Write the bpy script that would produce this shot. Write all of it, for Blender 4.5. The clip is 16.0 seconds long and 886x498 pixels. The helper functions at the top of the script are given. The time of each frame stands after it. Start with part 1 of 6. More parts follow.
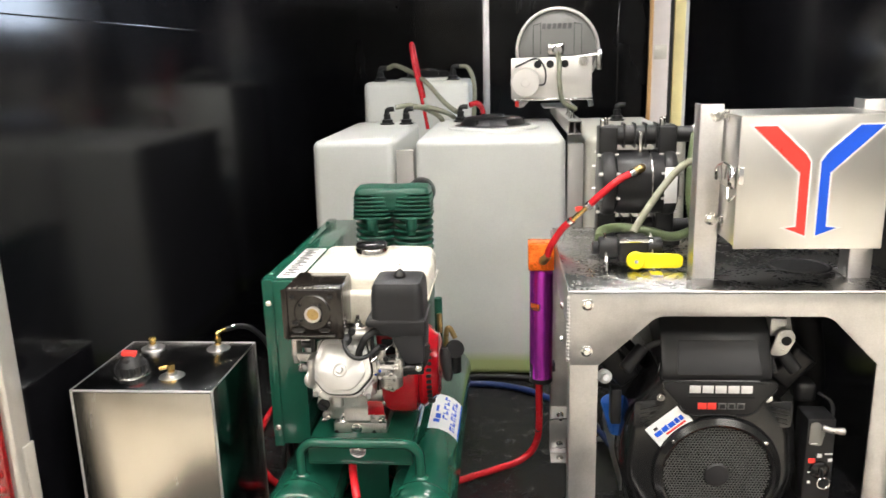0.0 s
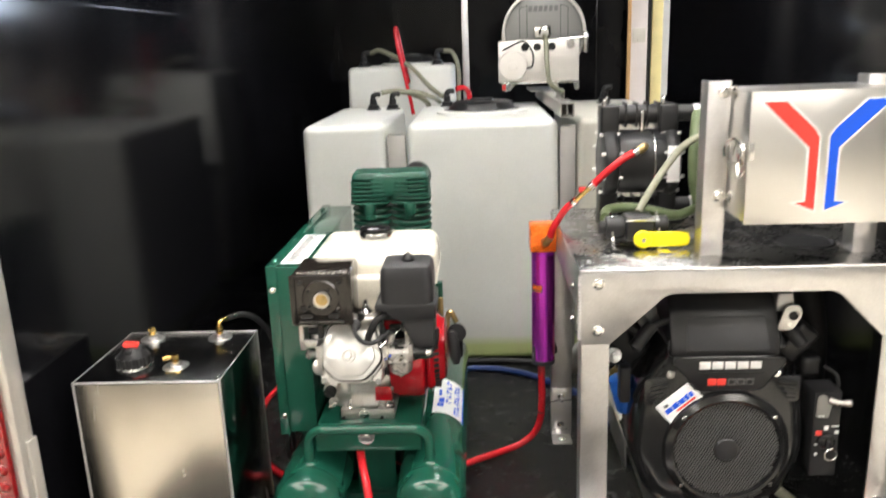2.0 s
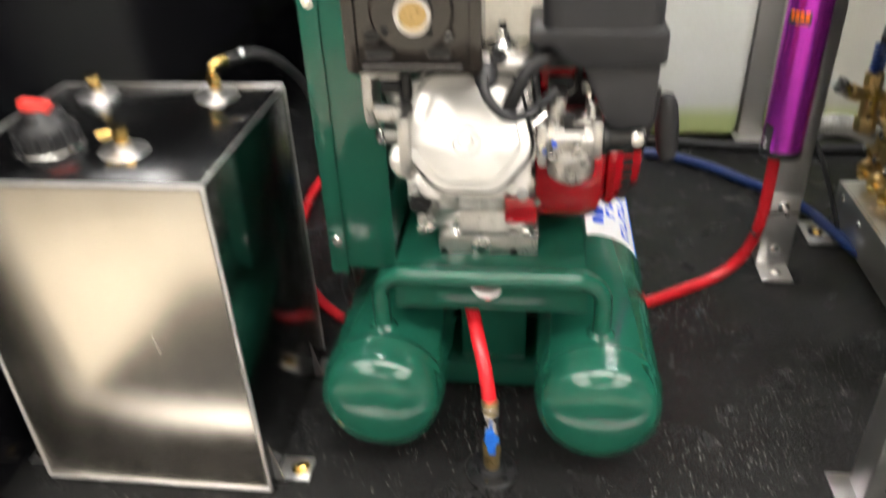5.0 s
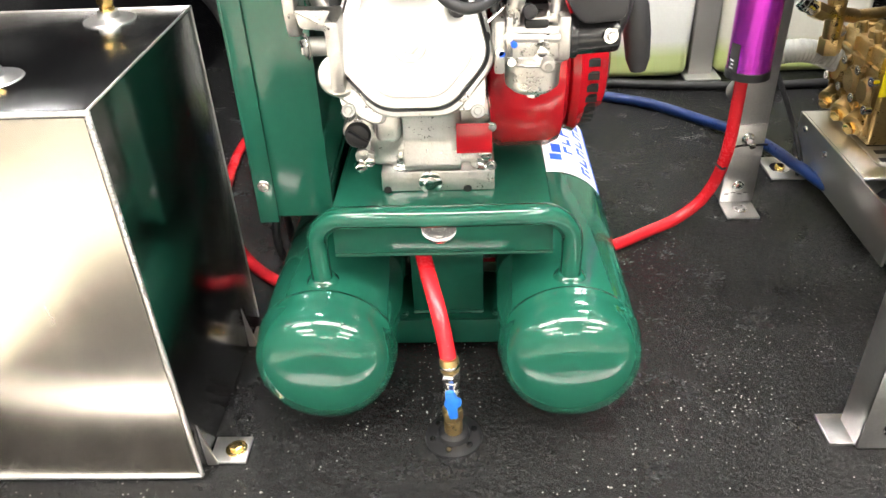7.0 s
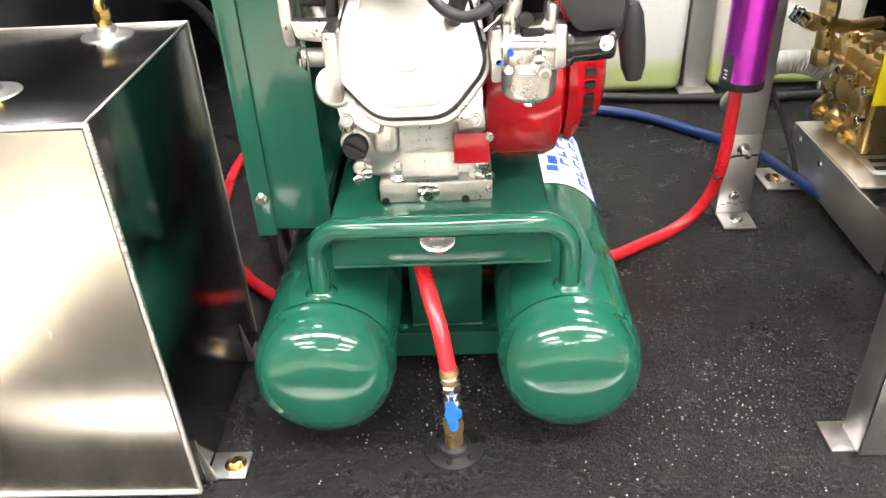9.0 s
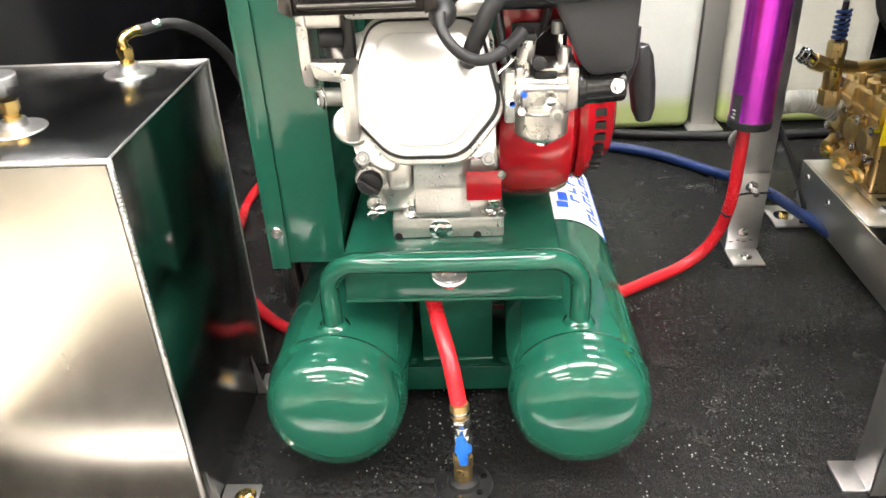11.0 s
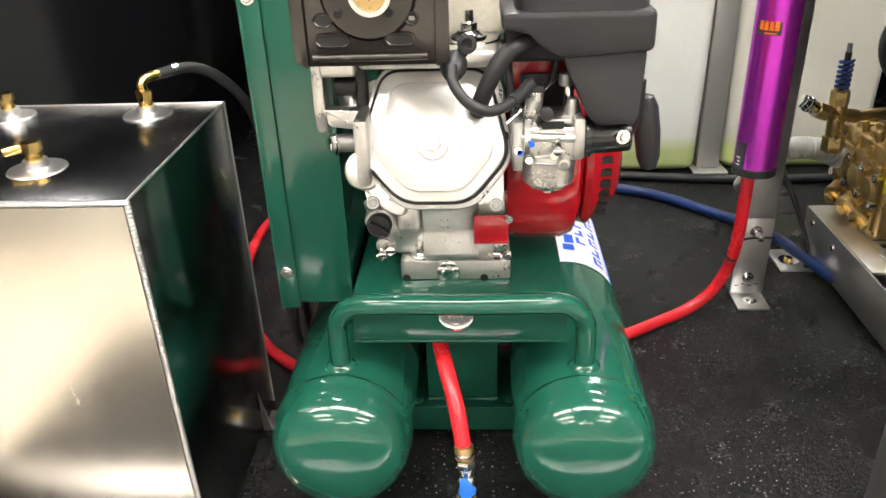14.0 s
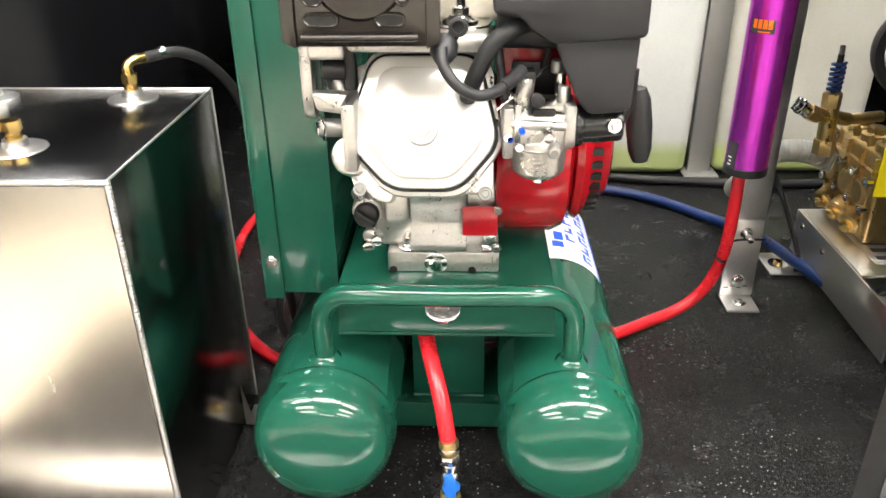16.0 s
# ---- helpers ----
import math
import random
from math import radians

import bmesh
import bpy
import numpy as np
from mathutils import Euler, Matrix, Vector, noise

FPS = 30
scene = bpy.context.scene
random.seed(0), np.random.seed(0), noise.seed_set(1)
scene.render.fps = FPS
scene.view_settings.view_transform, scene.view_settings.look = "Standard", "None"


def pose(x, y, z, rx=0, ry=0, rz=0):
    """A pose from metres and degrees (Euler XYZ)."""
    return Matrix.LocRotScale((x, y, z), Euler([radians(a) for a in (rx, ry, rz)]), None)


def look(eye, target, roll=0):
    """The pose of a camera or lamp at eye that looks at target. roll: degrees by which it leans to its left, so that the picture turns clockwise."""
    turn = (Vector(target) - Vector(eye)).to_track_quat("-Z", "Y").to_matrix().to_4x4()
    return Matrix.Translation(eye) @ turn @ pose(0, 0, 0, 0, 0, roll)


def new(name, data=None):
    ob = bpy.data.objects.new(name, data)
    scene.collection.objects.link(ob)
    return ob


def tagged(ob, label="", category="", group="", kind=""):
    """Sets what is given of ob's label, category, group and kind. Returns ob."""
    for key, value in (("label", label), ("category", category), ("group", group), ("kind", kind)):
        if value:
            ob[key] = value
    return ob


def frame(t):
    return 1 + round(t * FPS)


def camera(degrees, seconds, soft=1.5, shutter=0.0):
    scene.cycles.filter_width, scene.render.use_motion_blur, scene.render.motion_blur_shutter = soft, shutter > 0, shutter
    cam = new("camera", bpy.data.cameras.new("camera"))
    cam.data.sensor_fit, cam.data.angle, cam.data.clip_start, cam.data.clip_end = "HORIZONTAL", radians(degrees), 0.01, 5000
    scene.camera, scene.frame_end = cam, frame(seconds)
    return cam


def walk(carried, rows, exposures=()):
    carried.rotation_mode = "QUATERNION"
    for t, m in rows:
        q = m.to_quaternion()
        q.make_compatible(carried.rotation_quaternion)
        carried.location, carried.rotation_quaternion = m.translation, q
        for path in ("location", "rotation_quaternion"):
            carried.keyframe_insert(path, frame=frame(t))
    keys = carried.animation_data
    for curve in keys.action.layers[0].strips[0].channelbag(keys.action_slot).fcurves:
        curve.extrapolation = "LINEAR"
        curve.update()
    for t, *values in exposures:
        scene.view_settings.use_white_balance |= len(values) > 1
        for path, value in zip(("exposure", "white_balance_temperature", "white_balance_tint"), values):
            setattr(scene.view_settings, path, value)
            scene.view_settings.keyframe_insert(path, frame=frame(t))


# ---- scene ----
cam = camera(59.7, 16.0, shutter=0.5)
PATH = [
    (0, (0.06, -0.015, 1.236), (-0.107, 1.92, 0.76), -1.5),
    (0.5, (0.062, -0.018, 1.235), (-0.051, 1.929, 0.788), -1.7),
    (1, (0.063, -0.03, 1.235), (-0.047, 1.921, 0.807), -1.5),
    (1.5, (0.058, -0.024, 1.229), (-0.052, 1.923, 0.783), -1.8),
    (2, (-0.027, -0.009, 1.221), (-0.12, 1.924, 0.714), -2.1),
    (2.5, (-0.169, 0.09, 1.191), (-0.269, 1.946, 0.453), -1.8),
    (3, (-0.282, 0.194, 1.14), (-0.357, 1.987, 0.258), -2.2),
    (3.5, (-0.217, 0.398, 1.091), (-0.416, 2.192, 0.229), -4.0),
    (4, (-0.146, 0.552, 1.078), (-0.51, 2.379, 0.349), -4.7),
    (4.5, (-0.19, 0.702, 1.015), (-0.559, 2.488, 0.194), -4.3),
    (5, (-0.256, 0.868, 0.887), (-0.492, 2.548, -0.171), -2.6),
    (5.2, (-0.262, 0.905, 0.851), (-0.43, 2.52, -0.317), -1.4),
    (7.5, (-0.278, 0.957, 0.774), (-0.353, 2.626, -0.326), -3.0),
    (8, (-0.279, 0.956, 0.771), (-0.351, 2.63, -0.32), -3.3),
    (8.5, (-0.279, 0.953, 0.767), (-0.351, 2.633, -0.315), -3.2),
    (11, (-0.284, 0.943, 0.778), (-0.376, 2.67, -0.226), -2.8),
    (11.5, (-0.285, 0.938, 0.785), (-0.383, 2.684, -0.185), -2.7),
    (12, (-0.285, 0.94, 0.787), (-0.394, 2.691, -0.172), -2.7),
    (12.5, (-0.285, 0.939, 0.791), (-0.398, 2.698, -0.155), -2.6),
    (13, (-0.285, 0.937, 0.794), (-0.396, 2.7, -0.143), -2.4),
    (13.5, (-0.285, 0.934, 0.796), (-0.394, 2.7, -0.136), -2.3),
    (14, (-0.285, 0.935, 0.794), (-0.391, 2.704, -0.132), -2.1),
    (14.5, (-0.284, 0.937, 0.789), (-0.386, 2.706, -0.137), -1.7),
    (15, (-0.28, 0.937, 0.788), (-0.374, 2.709, -0.135), -1.5),
    (15.5, (-0.284, 0.938, 0.787), (-0.37, 2.714, -0.13), -1.0),
    (16, (-0.283, 0.939, 0.772), (-0.363, 2.716, -0.141), -0.7),
]
EXPOSURES = [(0, -0.3), (2.5, -0.2), (4.5, -0.1), (5.2, 0.15), (7.3, 1.03), (8.7, 1.03), (10.8, 0.88), (12, 0.72), (13.5, 0.4), (14.5, 0.55), (16, 0.7)]
walk(cam, [(t, look(eye, target, roll)) for t, eye, target, roll in PATH], EXPOSURES)

# ---- world and lights ----
def world_and_lights():
    w = bpy.data.worlds.new("shop_air")
    w.use_nodes = True
    bg = w.node_tree.nodes["Background"]
    bg.inputs[0].default_value = (0.9, 0.92, 1.0, 1)
    bg.inputs[1].default_value = 0.01
    scene.world = w


world_and_lights()


# ---- materials ----
def mat(name, base, rough=0.5, metal=0.0, vary=0.12, scale=18.0, fine=220.0, bump=0.08, stretch=(1, 1, 1), coat=0.0,
        rvary=0.12, second=None, spots=0.0, trans=0.0, ior=1.45, subsurf=0.0, mixf=0.35, depth=0.004):
    """A surface with broad stains, fine grain, uneven gloss and a little relief."""
    m = bpy.data.materials.new(name)
    m.use_nodes = True
    nt = m.node_tree
    n, l = nt.nodes, nt.links
    b = n["Principled BSDF"]
    tc = n.new("ShaderNodeTexCoord")
    mp = n.new("ShaderNodeMapping")
    mp.inputs["Scale"].default_value = stretch
    l.new(tc.outputs["Object"], mp.inputs[0])
    big = n.new("ShaderNodeTexNoise")
    big.inputs["Scale"].default_value = scale
    big.inputs["Detail"].default_value = 5
    big.inputs["Roughness"].default_value = 0.6
    small = n.new("ShaderNodeTexNoise")
    small.inputs["Scale"].default_value = fine
    small.inputs["Detail"].default_value = 3
    l.new(mp.outputs[0], big.inputs["Vector"])
    l.new(mp.outputs[0], small.inputs["Vector"])
    mixn = n.new("ShaderNodeMix")
    mixn.data_type = "FLOAT"
    mixn.inputs[0].default_value = mixf
    l.new(big.outputs[0], mixn.inputs[2])
    l.new(small.outputs[0], mixn.inputs[3])
    ramp = n.new("ShaderNodeValToRGB")
    lo = [max(0.0, c * (1 - vary * 1.6)) for c in base]
    hi = [min(1.0, c * (1 + vary * 1.6)) for c in (second or base)]
    ramp.color_ramp.elements[0].position, ramp.color_ramp.elements[1].position = 0.3, 0.7
    ramp.color_ramp.elements[0].color = (*lo, 1)
    ramp.color_ramp.elements[1].color = (*hi, 1)
    l.new(mixn.outputs[0], ramp.inputs[0])
    colour = ramp.outputs[0]
    if spots:
        vo = n.new("ShaderNodeTexVoronoi")
        vo.inputs["Scale"].default_value = spots
        cut = n.new("ShaderNodeMath")
        cut.operation = "LESS_THAN"
        cut.inputs[1].default_value = 0.085
        l.new(tc.outputs["Object"], vo.inputs["Vector"])
        l.new(vo.outputs["Distance"], cut.inputs[0])
        sel = n.new("ShaderNodeMath")
        sel.operation = "MULTIPLY"
        pick = n.new("ShaderNodeMath")
        pick.operation = "GREATER_THAN"
        pick.inputs[1].default_value = 0.62
        sep = n.new("ShaderNodeSeparateColor")
        l.new(vo.outputs["Color"], sep.inputs[0])
        l.new(sep.outputs[0], pick.inputs[0])
        l.new(cut.outputs[0], sel.inputs[0])
        l.new(pick.outputs[0], sel.inputs[1])
        mc = n.new("ShaderNodeMix")
        mc.data_type = "RGBA"
        l.new(sel.outputs[0], mc.inputs[0])
        l.new(colour, mc.inputs[6])
        mc.inputs[7].default_value = (0.32, 0.31, 0.29, 1) if sum(base) < 1 else (0.12, 0.10, 0.08, 1)
        colour = mc.outputs[2]
    l.new(colour, b.inputs["Base Color"])
    rr = n.new("ShaderNodeMapRange")
    rr.inputs["To Min"].default_value = max(0.02, rough - rvary)
    rr.inputs["To Max"].default_value = min(1.0, rough + rvary)
    rr.inputs["From Min"].default_value, rr.inputs["From Max"].default_value = 0.3, 0.7
    l.new(mixn.outputs[0], rr.inputs["Value"])
    l.new(rr.outputs[0], b.inputs["Roughness"])
    b.inputs["Metallic"].default_value = metal
    b.inputs["IOR"].default_value = ior
    b.inputs["Coat Weight"].default_value = coat
    b.inputs["Coat Roughness"].default_value = 0.06
    b.inputs["Transmission Weight"].default_value = trans
    if subsurf:
        b.inputs["Subsurface Weight"].default_value = subsurf
        b.inputs["Subsurface Radius"].default_value = (0.03, 0.03, 0.025)
    if bump:
        bp = n.new("ShaderNodeBump")
        bp.inputs["Strength"].default_value = bump
        bp.inputs["Distance"].default_value = depth
        l.new(mixn.outputs[0], bp.inputs["Height"])
        l.new(bp.outputs[0], b.inputs["Normal"])
    return m


def glow(name, colour, strength):
    m = bpy.data.materials.new(name)
    m.use_nodes = True
    b = m.node_tree.nodes["Principled BSDF"]
    b.inputs["Base Color"].default_value = (*colour, 1)
    b.inputs["Emission Color"].default_value = (*colour, 1)
    b.inputs["Emission Strength"].default_value = strength
    return m


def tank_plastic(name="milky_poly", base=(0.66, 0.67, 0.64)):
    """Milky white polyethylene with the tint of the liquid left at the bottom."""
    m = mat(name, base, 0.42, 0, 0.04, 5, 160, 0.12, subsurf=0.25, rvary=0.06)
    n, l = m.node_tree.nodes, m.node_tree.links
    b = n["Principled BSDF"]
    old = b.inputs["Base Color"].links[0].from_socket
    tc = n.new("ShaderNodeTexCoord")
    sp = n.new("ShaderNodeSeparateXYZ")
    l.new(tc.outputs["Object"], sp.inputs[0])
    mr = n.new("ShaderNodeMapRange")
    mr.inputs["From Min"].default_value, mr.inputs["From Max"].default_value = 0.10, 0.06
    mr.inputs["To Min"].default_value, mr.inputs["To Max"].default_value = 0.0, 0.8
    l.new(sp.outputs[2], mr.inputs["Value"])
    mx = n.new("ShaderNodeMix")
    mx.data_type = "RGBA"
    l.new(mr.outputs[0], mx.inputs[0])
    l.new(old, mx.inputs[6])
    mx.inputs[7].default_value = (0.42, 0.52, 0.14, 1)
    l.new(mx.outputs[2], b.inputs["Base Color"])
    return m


def coated_floor():
    """Black sprayed coating: pebbled relief, worn glossier patches, pale grit in drifts."""
    m = mat("black_textured_coating", (0.005, 0.005, 0.0052), 0.24, 0, 0.3, 14, 190, 0.0, rvary=0.08, mixf=0.3, ior=1.38)
    n, l = m.node_tree.nodes, m.node_tree.links
    b = n["Principled BSDF"]
    tc = n.new("ShaderNodeTexCoord")
    peb = n.new("ShaderNodeTexVoronoi")
    peb.inputs["Scale"].default_value = 150
    peb.feature = "SMOOTH_F1"
    grain = n.new("ShaderNodeTexNoise")
    grain.inputs["Scale"].default_value = 380
    grain.inputs["Detail"].default_value = 4
    add = n.new("ShaderNodeMath")
    add.operation = "MULTIPLY_ADD"
    add.inputs[1].default_value = 0.9
    for q in (peb, grain):
        l.new(tc.outputs["Object"], q.inputs["Vector"])
    l.new(peb.outputs["Distance"], add.inputs[0])
    l.new(grain.outputs[0], add.inputs[2])
    bp = n.new("ShaderNodeBump")
    bp.inputs["Strength"].default_value = 1.0
    bp.inputs["Distance"].default_value = 0.0035
    l.new(add.outputs[0], bp.inputs["Height"])
    l.new(bp.outputs[0], b.inputs["Normal"])
    # pale grit, thicker in some drifts than in others
    colour = b.inputs["Base Color"].links[0].from_socket
    drift = n.new("ShaderNodeTexNoise")
    drift.inputs["Scale"].default_value = 4.5
    drift.inputs["Detail"].default_value = 4
    l.new(tc.outputs["Object"], drift.inputs["Vector"])
    for scale, size, least in ((150, 0.17, 0.50), (62, 0.10, 0.56)):
        vo = n.new("ShaderNodeTexVoronoi")
        vo.inputs["Scale"].default_value = scale
        l.new(tc.outputs["Object"], vo.inputs["Vector"])
        near = n.new("ShaderNodeMath")
        near.operation = "LESS_THAN"
        near.inputs[1].default_value = size
        l.new(vo.outputs["Distance"], near.inputs[0])
        sep = n.new("ShaderNodeSeparateColor")
        l.new(vo.outputs["Color"], sep.inputs[0])
        lev = n.new("ShaderNodeMath")
        lev.operation = "MULTIPLY_ADD"
        lev.inputs[1].default_value = 0.22
        l.new(sep.outputs[0], lev.inputs[0])
        l.new(drift.outputs[0], lev.inputs[2])
        pick = n.new("ShaderNodeMath")
        pick.operation = "GREATER_THAN"
        pick.inputs[1].default_value = least + 0.185
        l.new(lev.outputs[0], pick.inputs[0])
        both = n.new("ShaderNodeMath")
        both.operation = "MULTIPLY"
        l.new(near.outputs[0], both.inputs[0])
        l.new(pick.outputs[0], both.inputs[1])
        mx = n.new("ShaderNodeMix")
        mx.data_type = "RGBA"
        l.new(both.outputs[0], mx.inputs[0])
        l.new(colour, mx.inputs[6])
        mx.inputs[7].default_value = (0.30, 0.29, 0.27, 1)
        colour = mx.outputs[2]
    l.new(colour, b.inputs["Base Color"])
    return m


M = {
    "black_wall": mat("black_gloss_panel", (0.004, 0.004, 0.005), 0.12, 0, 0.3, 1.6, 9, 0.07, (1, 1, 0.35), rvary=0.05, ior=1.27),
    "floor": coated_floor(),
    "alu": mat("mill_aluminium", (0.65, 0.64, 0.635), 0.36, 1, 0.09, 16, 260, 0.02, rvary=0.08),
    "alu_matte": mat("dull_aluminium", (0.42, 0.41, 0.39), 0.5, 0.75, 0.05, 7, 260, 0.04, rvary=0.06),
    "disc_metal": mat("satin_grey_metal", (0.20, 0.20, 0.19), 0.55, 0.6, 0.05, 10, 240, 0.03),
    "dull_metal": mat("dull_pressed_metal", (0.24, 0.24, 0.23), 0.42, 0.8, 0.06, 10, 240, 0.04),
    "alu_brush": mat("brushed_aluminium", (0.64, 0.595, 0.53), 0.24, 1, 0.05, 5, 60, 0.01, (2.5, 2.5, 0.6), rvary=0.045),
    # fuel cell's own aluminium, its colour darkened for the dim reflections it shows
    "alu_side": mat("shaded_aluminium_sheet", (0.27, 0.272, 0.275), 0.19, 1, 0.08, 9, 240, 0.02, rvary=0.05),
    "frame": mat("painted_trailer_frame", (0.60, 0.58, 0.54), 0.38, 0.6, 0.06, 6, 200, 0.05),
    "stand_top": mat("scuffed_sheet", (0.44, 0.43, 0.42), 0.27, 1, 0.06, 9, 120, 0.01, rvary=0.06),
    "steel": mat("stainless_sheet", (0.69, 0.68, 0.655), 0.30, 1, 0.008, 3, 60, 0.0, (1, 1, 1), rvary=0.012),
    "pale_steel": mat("pale_zinc_sheet", (0.72, 0.69, 0.65), 0.42, 0.6, 0.04, 12, 200, 0.02),
    "chrome": mat("bright_zinc", (0.75, 0.74, 0.72), 0.16, 1, 0.05, 40, 300, 0.02, rvary=0.06),
    "cast": mat("cast_aluminium", (0.56, 0.55, 0.53), 0.33, 0.95, 0.10, 40, 420, 0.25),
    "cover": mat("satin_silver_paint", (0.68, 0.67, 0.65), 0.33, 0.65, 0.02, 25, 500, 0.015, rvary=0.03),
    "brass": mat("brass", (0.72, 0.50, 0.18), 0.22, 1, 0.05, 30, 300, 0.015, rvary=0.05),
    "brass_dull": mat("dull_brass", (0.50, 0.36, 0.16), 0.34, 0.95, 0.12, 40, 320, 0.06),
    "green": mat("green_enamel", (0.0085, 0.072, 0.046), 0.13, 0, 0.05, 9, 120, 0.012, coat=0.3, rvary=0.03),
    "green_cast": mat("green_painted_casting", (0.010, 0.065, 0.042), 0.36, 0, 0.15, 30, 420, 0.3, rvary=0.08),
    "red": mat("red_enamel", (0.36, 0.005, 0.012), 0.2, 0, 0.04, 12, 260, 0.012, coat=0.4, rvary=0.03),
    "red_hose": mat("red_rubber_hose", (0.55, 0.016, 0.025), 0.26, 0, 0.04, 14, 260, 0.012, rvary=0.04),
    "red_lens": mat("red_lens", (0.24, 0.004, 0.006), 0.12, 0, 0.25, 60, 200, 0.3, coat=0.6),
    "black": mat("black_plastic", (0.013, 0.013, 0.014), 0.36, 0, 0.15, 30, 500, 0.06, rvary=0.06, ior=1.38),
    "black_gloss": mat("black_gloss_paint", (0.010, 0.010, 0.0105), 0.2, 0, 0.15, 12, 300, 0.015, coat=0.15, rvary=0.04),
    "muffler_paint": mat("brown_black_heat_paint", (0.014, 0.011, 0.009), 0.16, 0, 0.12, 14, 300, 0.015, coat=0.2, rvary=0.04),
    "screen": mat("grey_coated_wire", (0.11, 0.11, 0.11), 0.35, 0.3, 0.1, 40, 300, 0.05),
    "grey_plastic": mat("dark_grey_plastic", (0.016, 0.016, 0.018), 0.42, 0, 0.1, 30, 600, 0.12, rvary=0.06, ior=1.42),
    "rubber": mat("black_rubber", (0.012, 0.012, 0.013), 0.55, 0, 0.15, 30, 300, 0.1, ior=1.38),
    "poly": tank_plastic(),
    # yellowish tint plus the shade behind the pump, both put into the colour
    "poly_yellowed": tank_plastic("shaded_yellowish_poly", (0.51, 0.50, 0.44)),
    "white_tank": mat("cream_enamel", (0.76, 0.72, 0.62), 0.28, 0, 0.03, 9, 200, 0.03, coat=0.25),
    "white": mat("white_vinyl", (0.78, 0.78, 0.78), 0.35, 0, 0.03, 20, 200, 0.02),
    "blue": mat("blue_vinyl", (0.002, 0.078, 0.60), 0.5, 0, 0.05, 20, 200, 0.02),
    "red_vinyl": mat("red_vinyl", (0.70, 0.045, 0.035), 0.35, 0, 0.05, 20, 200, 0.02),
    "blue_hose": mat("blue_hose", (0.004, 0.018, 0.085), 0.35, 0, 0.1, 30, 200, 0.05),
    "blue_spring": mat("blue_spring_paint", (0.006, 0.035, 0.17), 0.35, 0, 0.1, 30, 200, 0.05),
    "blue_plastic": mat("blue_plastic", (0.015, 0.12, 0.50), 0.35, 0, 0.08, 30, 200, 0.05),
    "orange": mat("orange_anodised", (0.85, 0.16, 0.015), 0.28, 0.35, 0.05, 25, 300, 0.03),
    "purple": mat("purple_anodised", (0.50, 0.045, 0.50), 0.27, 0.8, 0.0, 8, 240, 0.0, rvary=0.0),
    "yellow": mat("yellow_plastic", (0.85, 0.72, 0.01), 0.35, 0, 0.04, 20, 200, 0.03),
    "dark": mat("dark_opening", (0.006, 0.006, 0.006), 0.7, 0, 0.1, 20, 100, 0),
    "clear_hose": mat("clear_braided_hose", (0.24, 0.24, 0.18), 0.22, 0, 0.12, 30, 200, 0.06, subsurf=0.2),
    "grey_hose": mat("grey_suction_hose", (0.34, 0.34, 0.32), 0.35, 0, 0.08, 30, 200, 0.05),
    "olive_hose": mat("olive_hose", (0.10, 0.13, 0.065), 0.4, 0, 0.1, 30, 200, 0.1),
    "wood": mat("pine_trim", (0.55, 0.33, 0.14), 0.5, 0, 0.15, 6, 90, 0.1, (6, 6, 0.6)),
    "pale": mat("pale_painted_trim", (0.72, 0.67, 0.67), 0.4, 0, 0.05, 10, 200, 0.05),
    "cream_trim": mat("cream_trim", (0.80, 0.70, 0.34), 0.45, 0, 0.06, 10, 200, 0.05),
    "shop_floor": mat("speckled_epoxy_floor", (0.74, 0.69, 0.60), 0.25, 0, 0.05, 4, 140, 0.05, spots=70),
    "shop_wall": mat("shop_wall_paint", (0.52, 0.51, 0.49), 0.6, 0, 0.05, 3, 100, 0.05),
    "ink": mat("dark_print", (0.03, 0.03, 0.03), 0.5, 0, 0.1, 30, 200, 0),
    "silver_print": mat("silver_print", (0.75, 0.75, 0.75), 0.4, 0.4, 0.0, 30, 200, 0),
    "light": glow("lamp_tube", (1.0, 0.95, 0.88), 21.0),
    "daylight": glow("daylight_pane", (0.70, 0.82, 1.0), 34.0),
    "led": glow("led_diffuser", (1.0, 0.97, 0.93), 160.0),
}


# ---- mesh helpers ----
ORIGIN = {}


def thing(name, at, label, category, group="", kind=""):
    ob = new(name)
    ob.empty_display_size = 0.05
    ob.location = at
    ORIGIN[ob.name] = Vector(at)
    return tagged(ob, label, category, group, kind)


def finish(name, bm, material, smooth=35):
    me = bpy.data.meshes.new(name)
    bmesh.ops.recalc_face_normals(bm, faces=bm.faces)
    bm.to_mesh(me)
    bm.free()
    me.set_sharp_from_angle(angle=radians(smooth))
    for m in (material if isinstance(material, (list, tuple)) else [material]):
        me.materials.append(M[m])
    return me


def part(name, bm, material, parent, label="", smooth=35):
    """One mesh under a thing or a part; the bmesh is in world metres."""
    o = ORIGIN[parent.name]
    bmesh.ops.translate(bm, verts=bm.verts, vec=-o)
    ob = new(name, finish(name, bm, material, smooth))
    ob.parent = parent
    ORIGIN[ob.name] = o
    return tagged(ob, label)


def structure(name, bm, material, label, category, smooth=35):
    ob = new(name, finish(name, bm, material, smooth))
    ORIGIN[ob.name] = Vector((0, 0, 0))
    return tagged(ob, label, category, kind="structure")


def solid(name, bm, material, label, category, at, group="", smooth=35):
    bmesh.ops.translate(bm, verts=bm.verts, vec=-Vector(at))
    ob = new(name, finish(name, bm, material, smooth))
    ob.location = at
    ORIGIN[ob.name] = Vector(at)
    return tagged(ob, label, category, group)


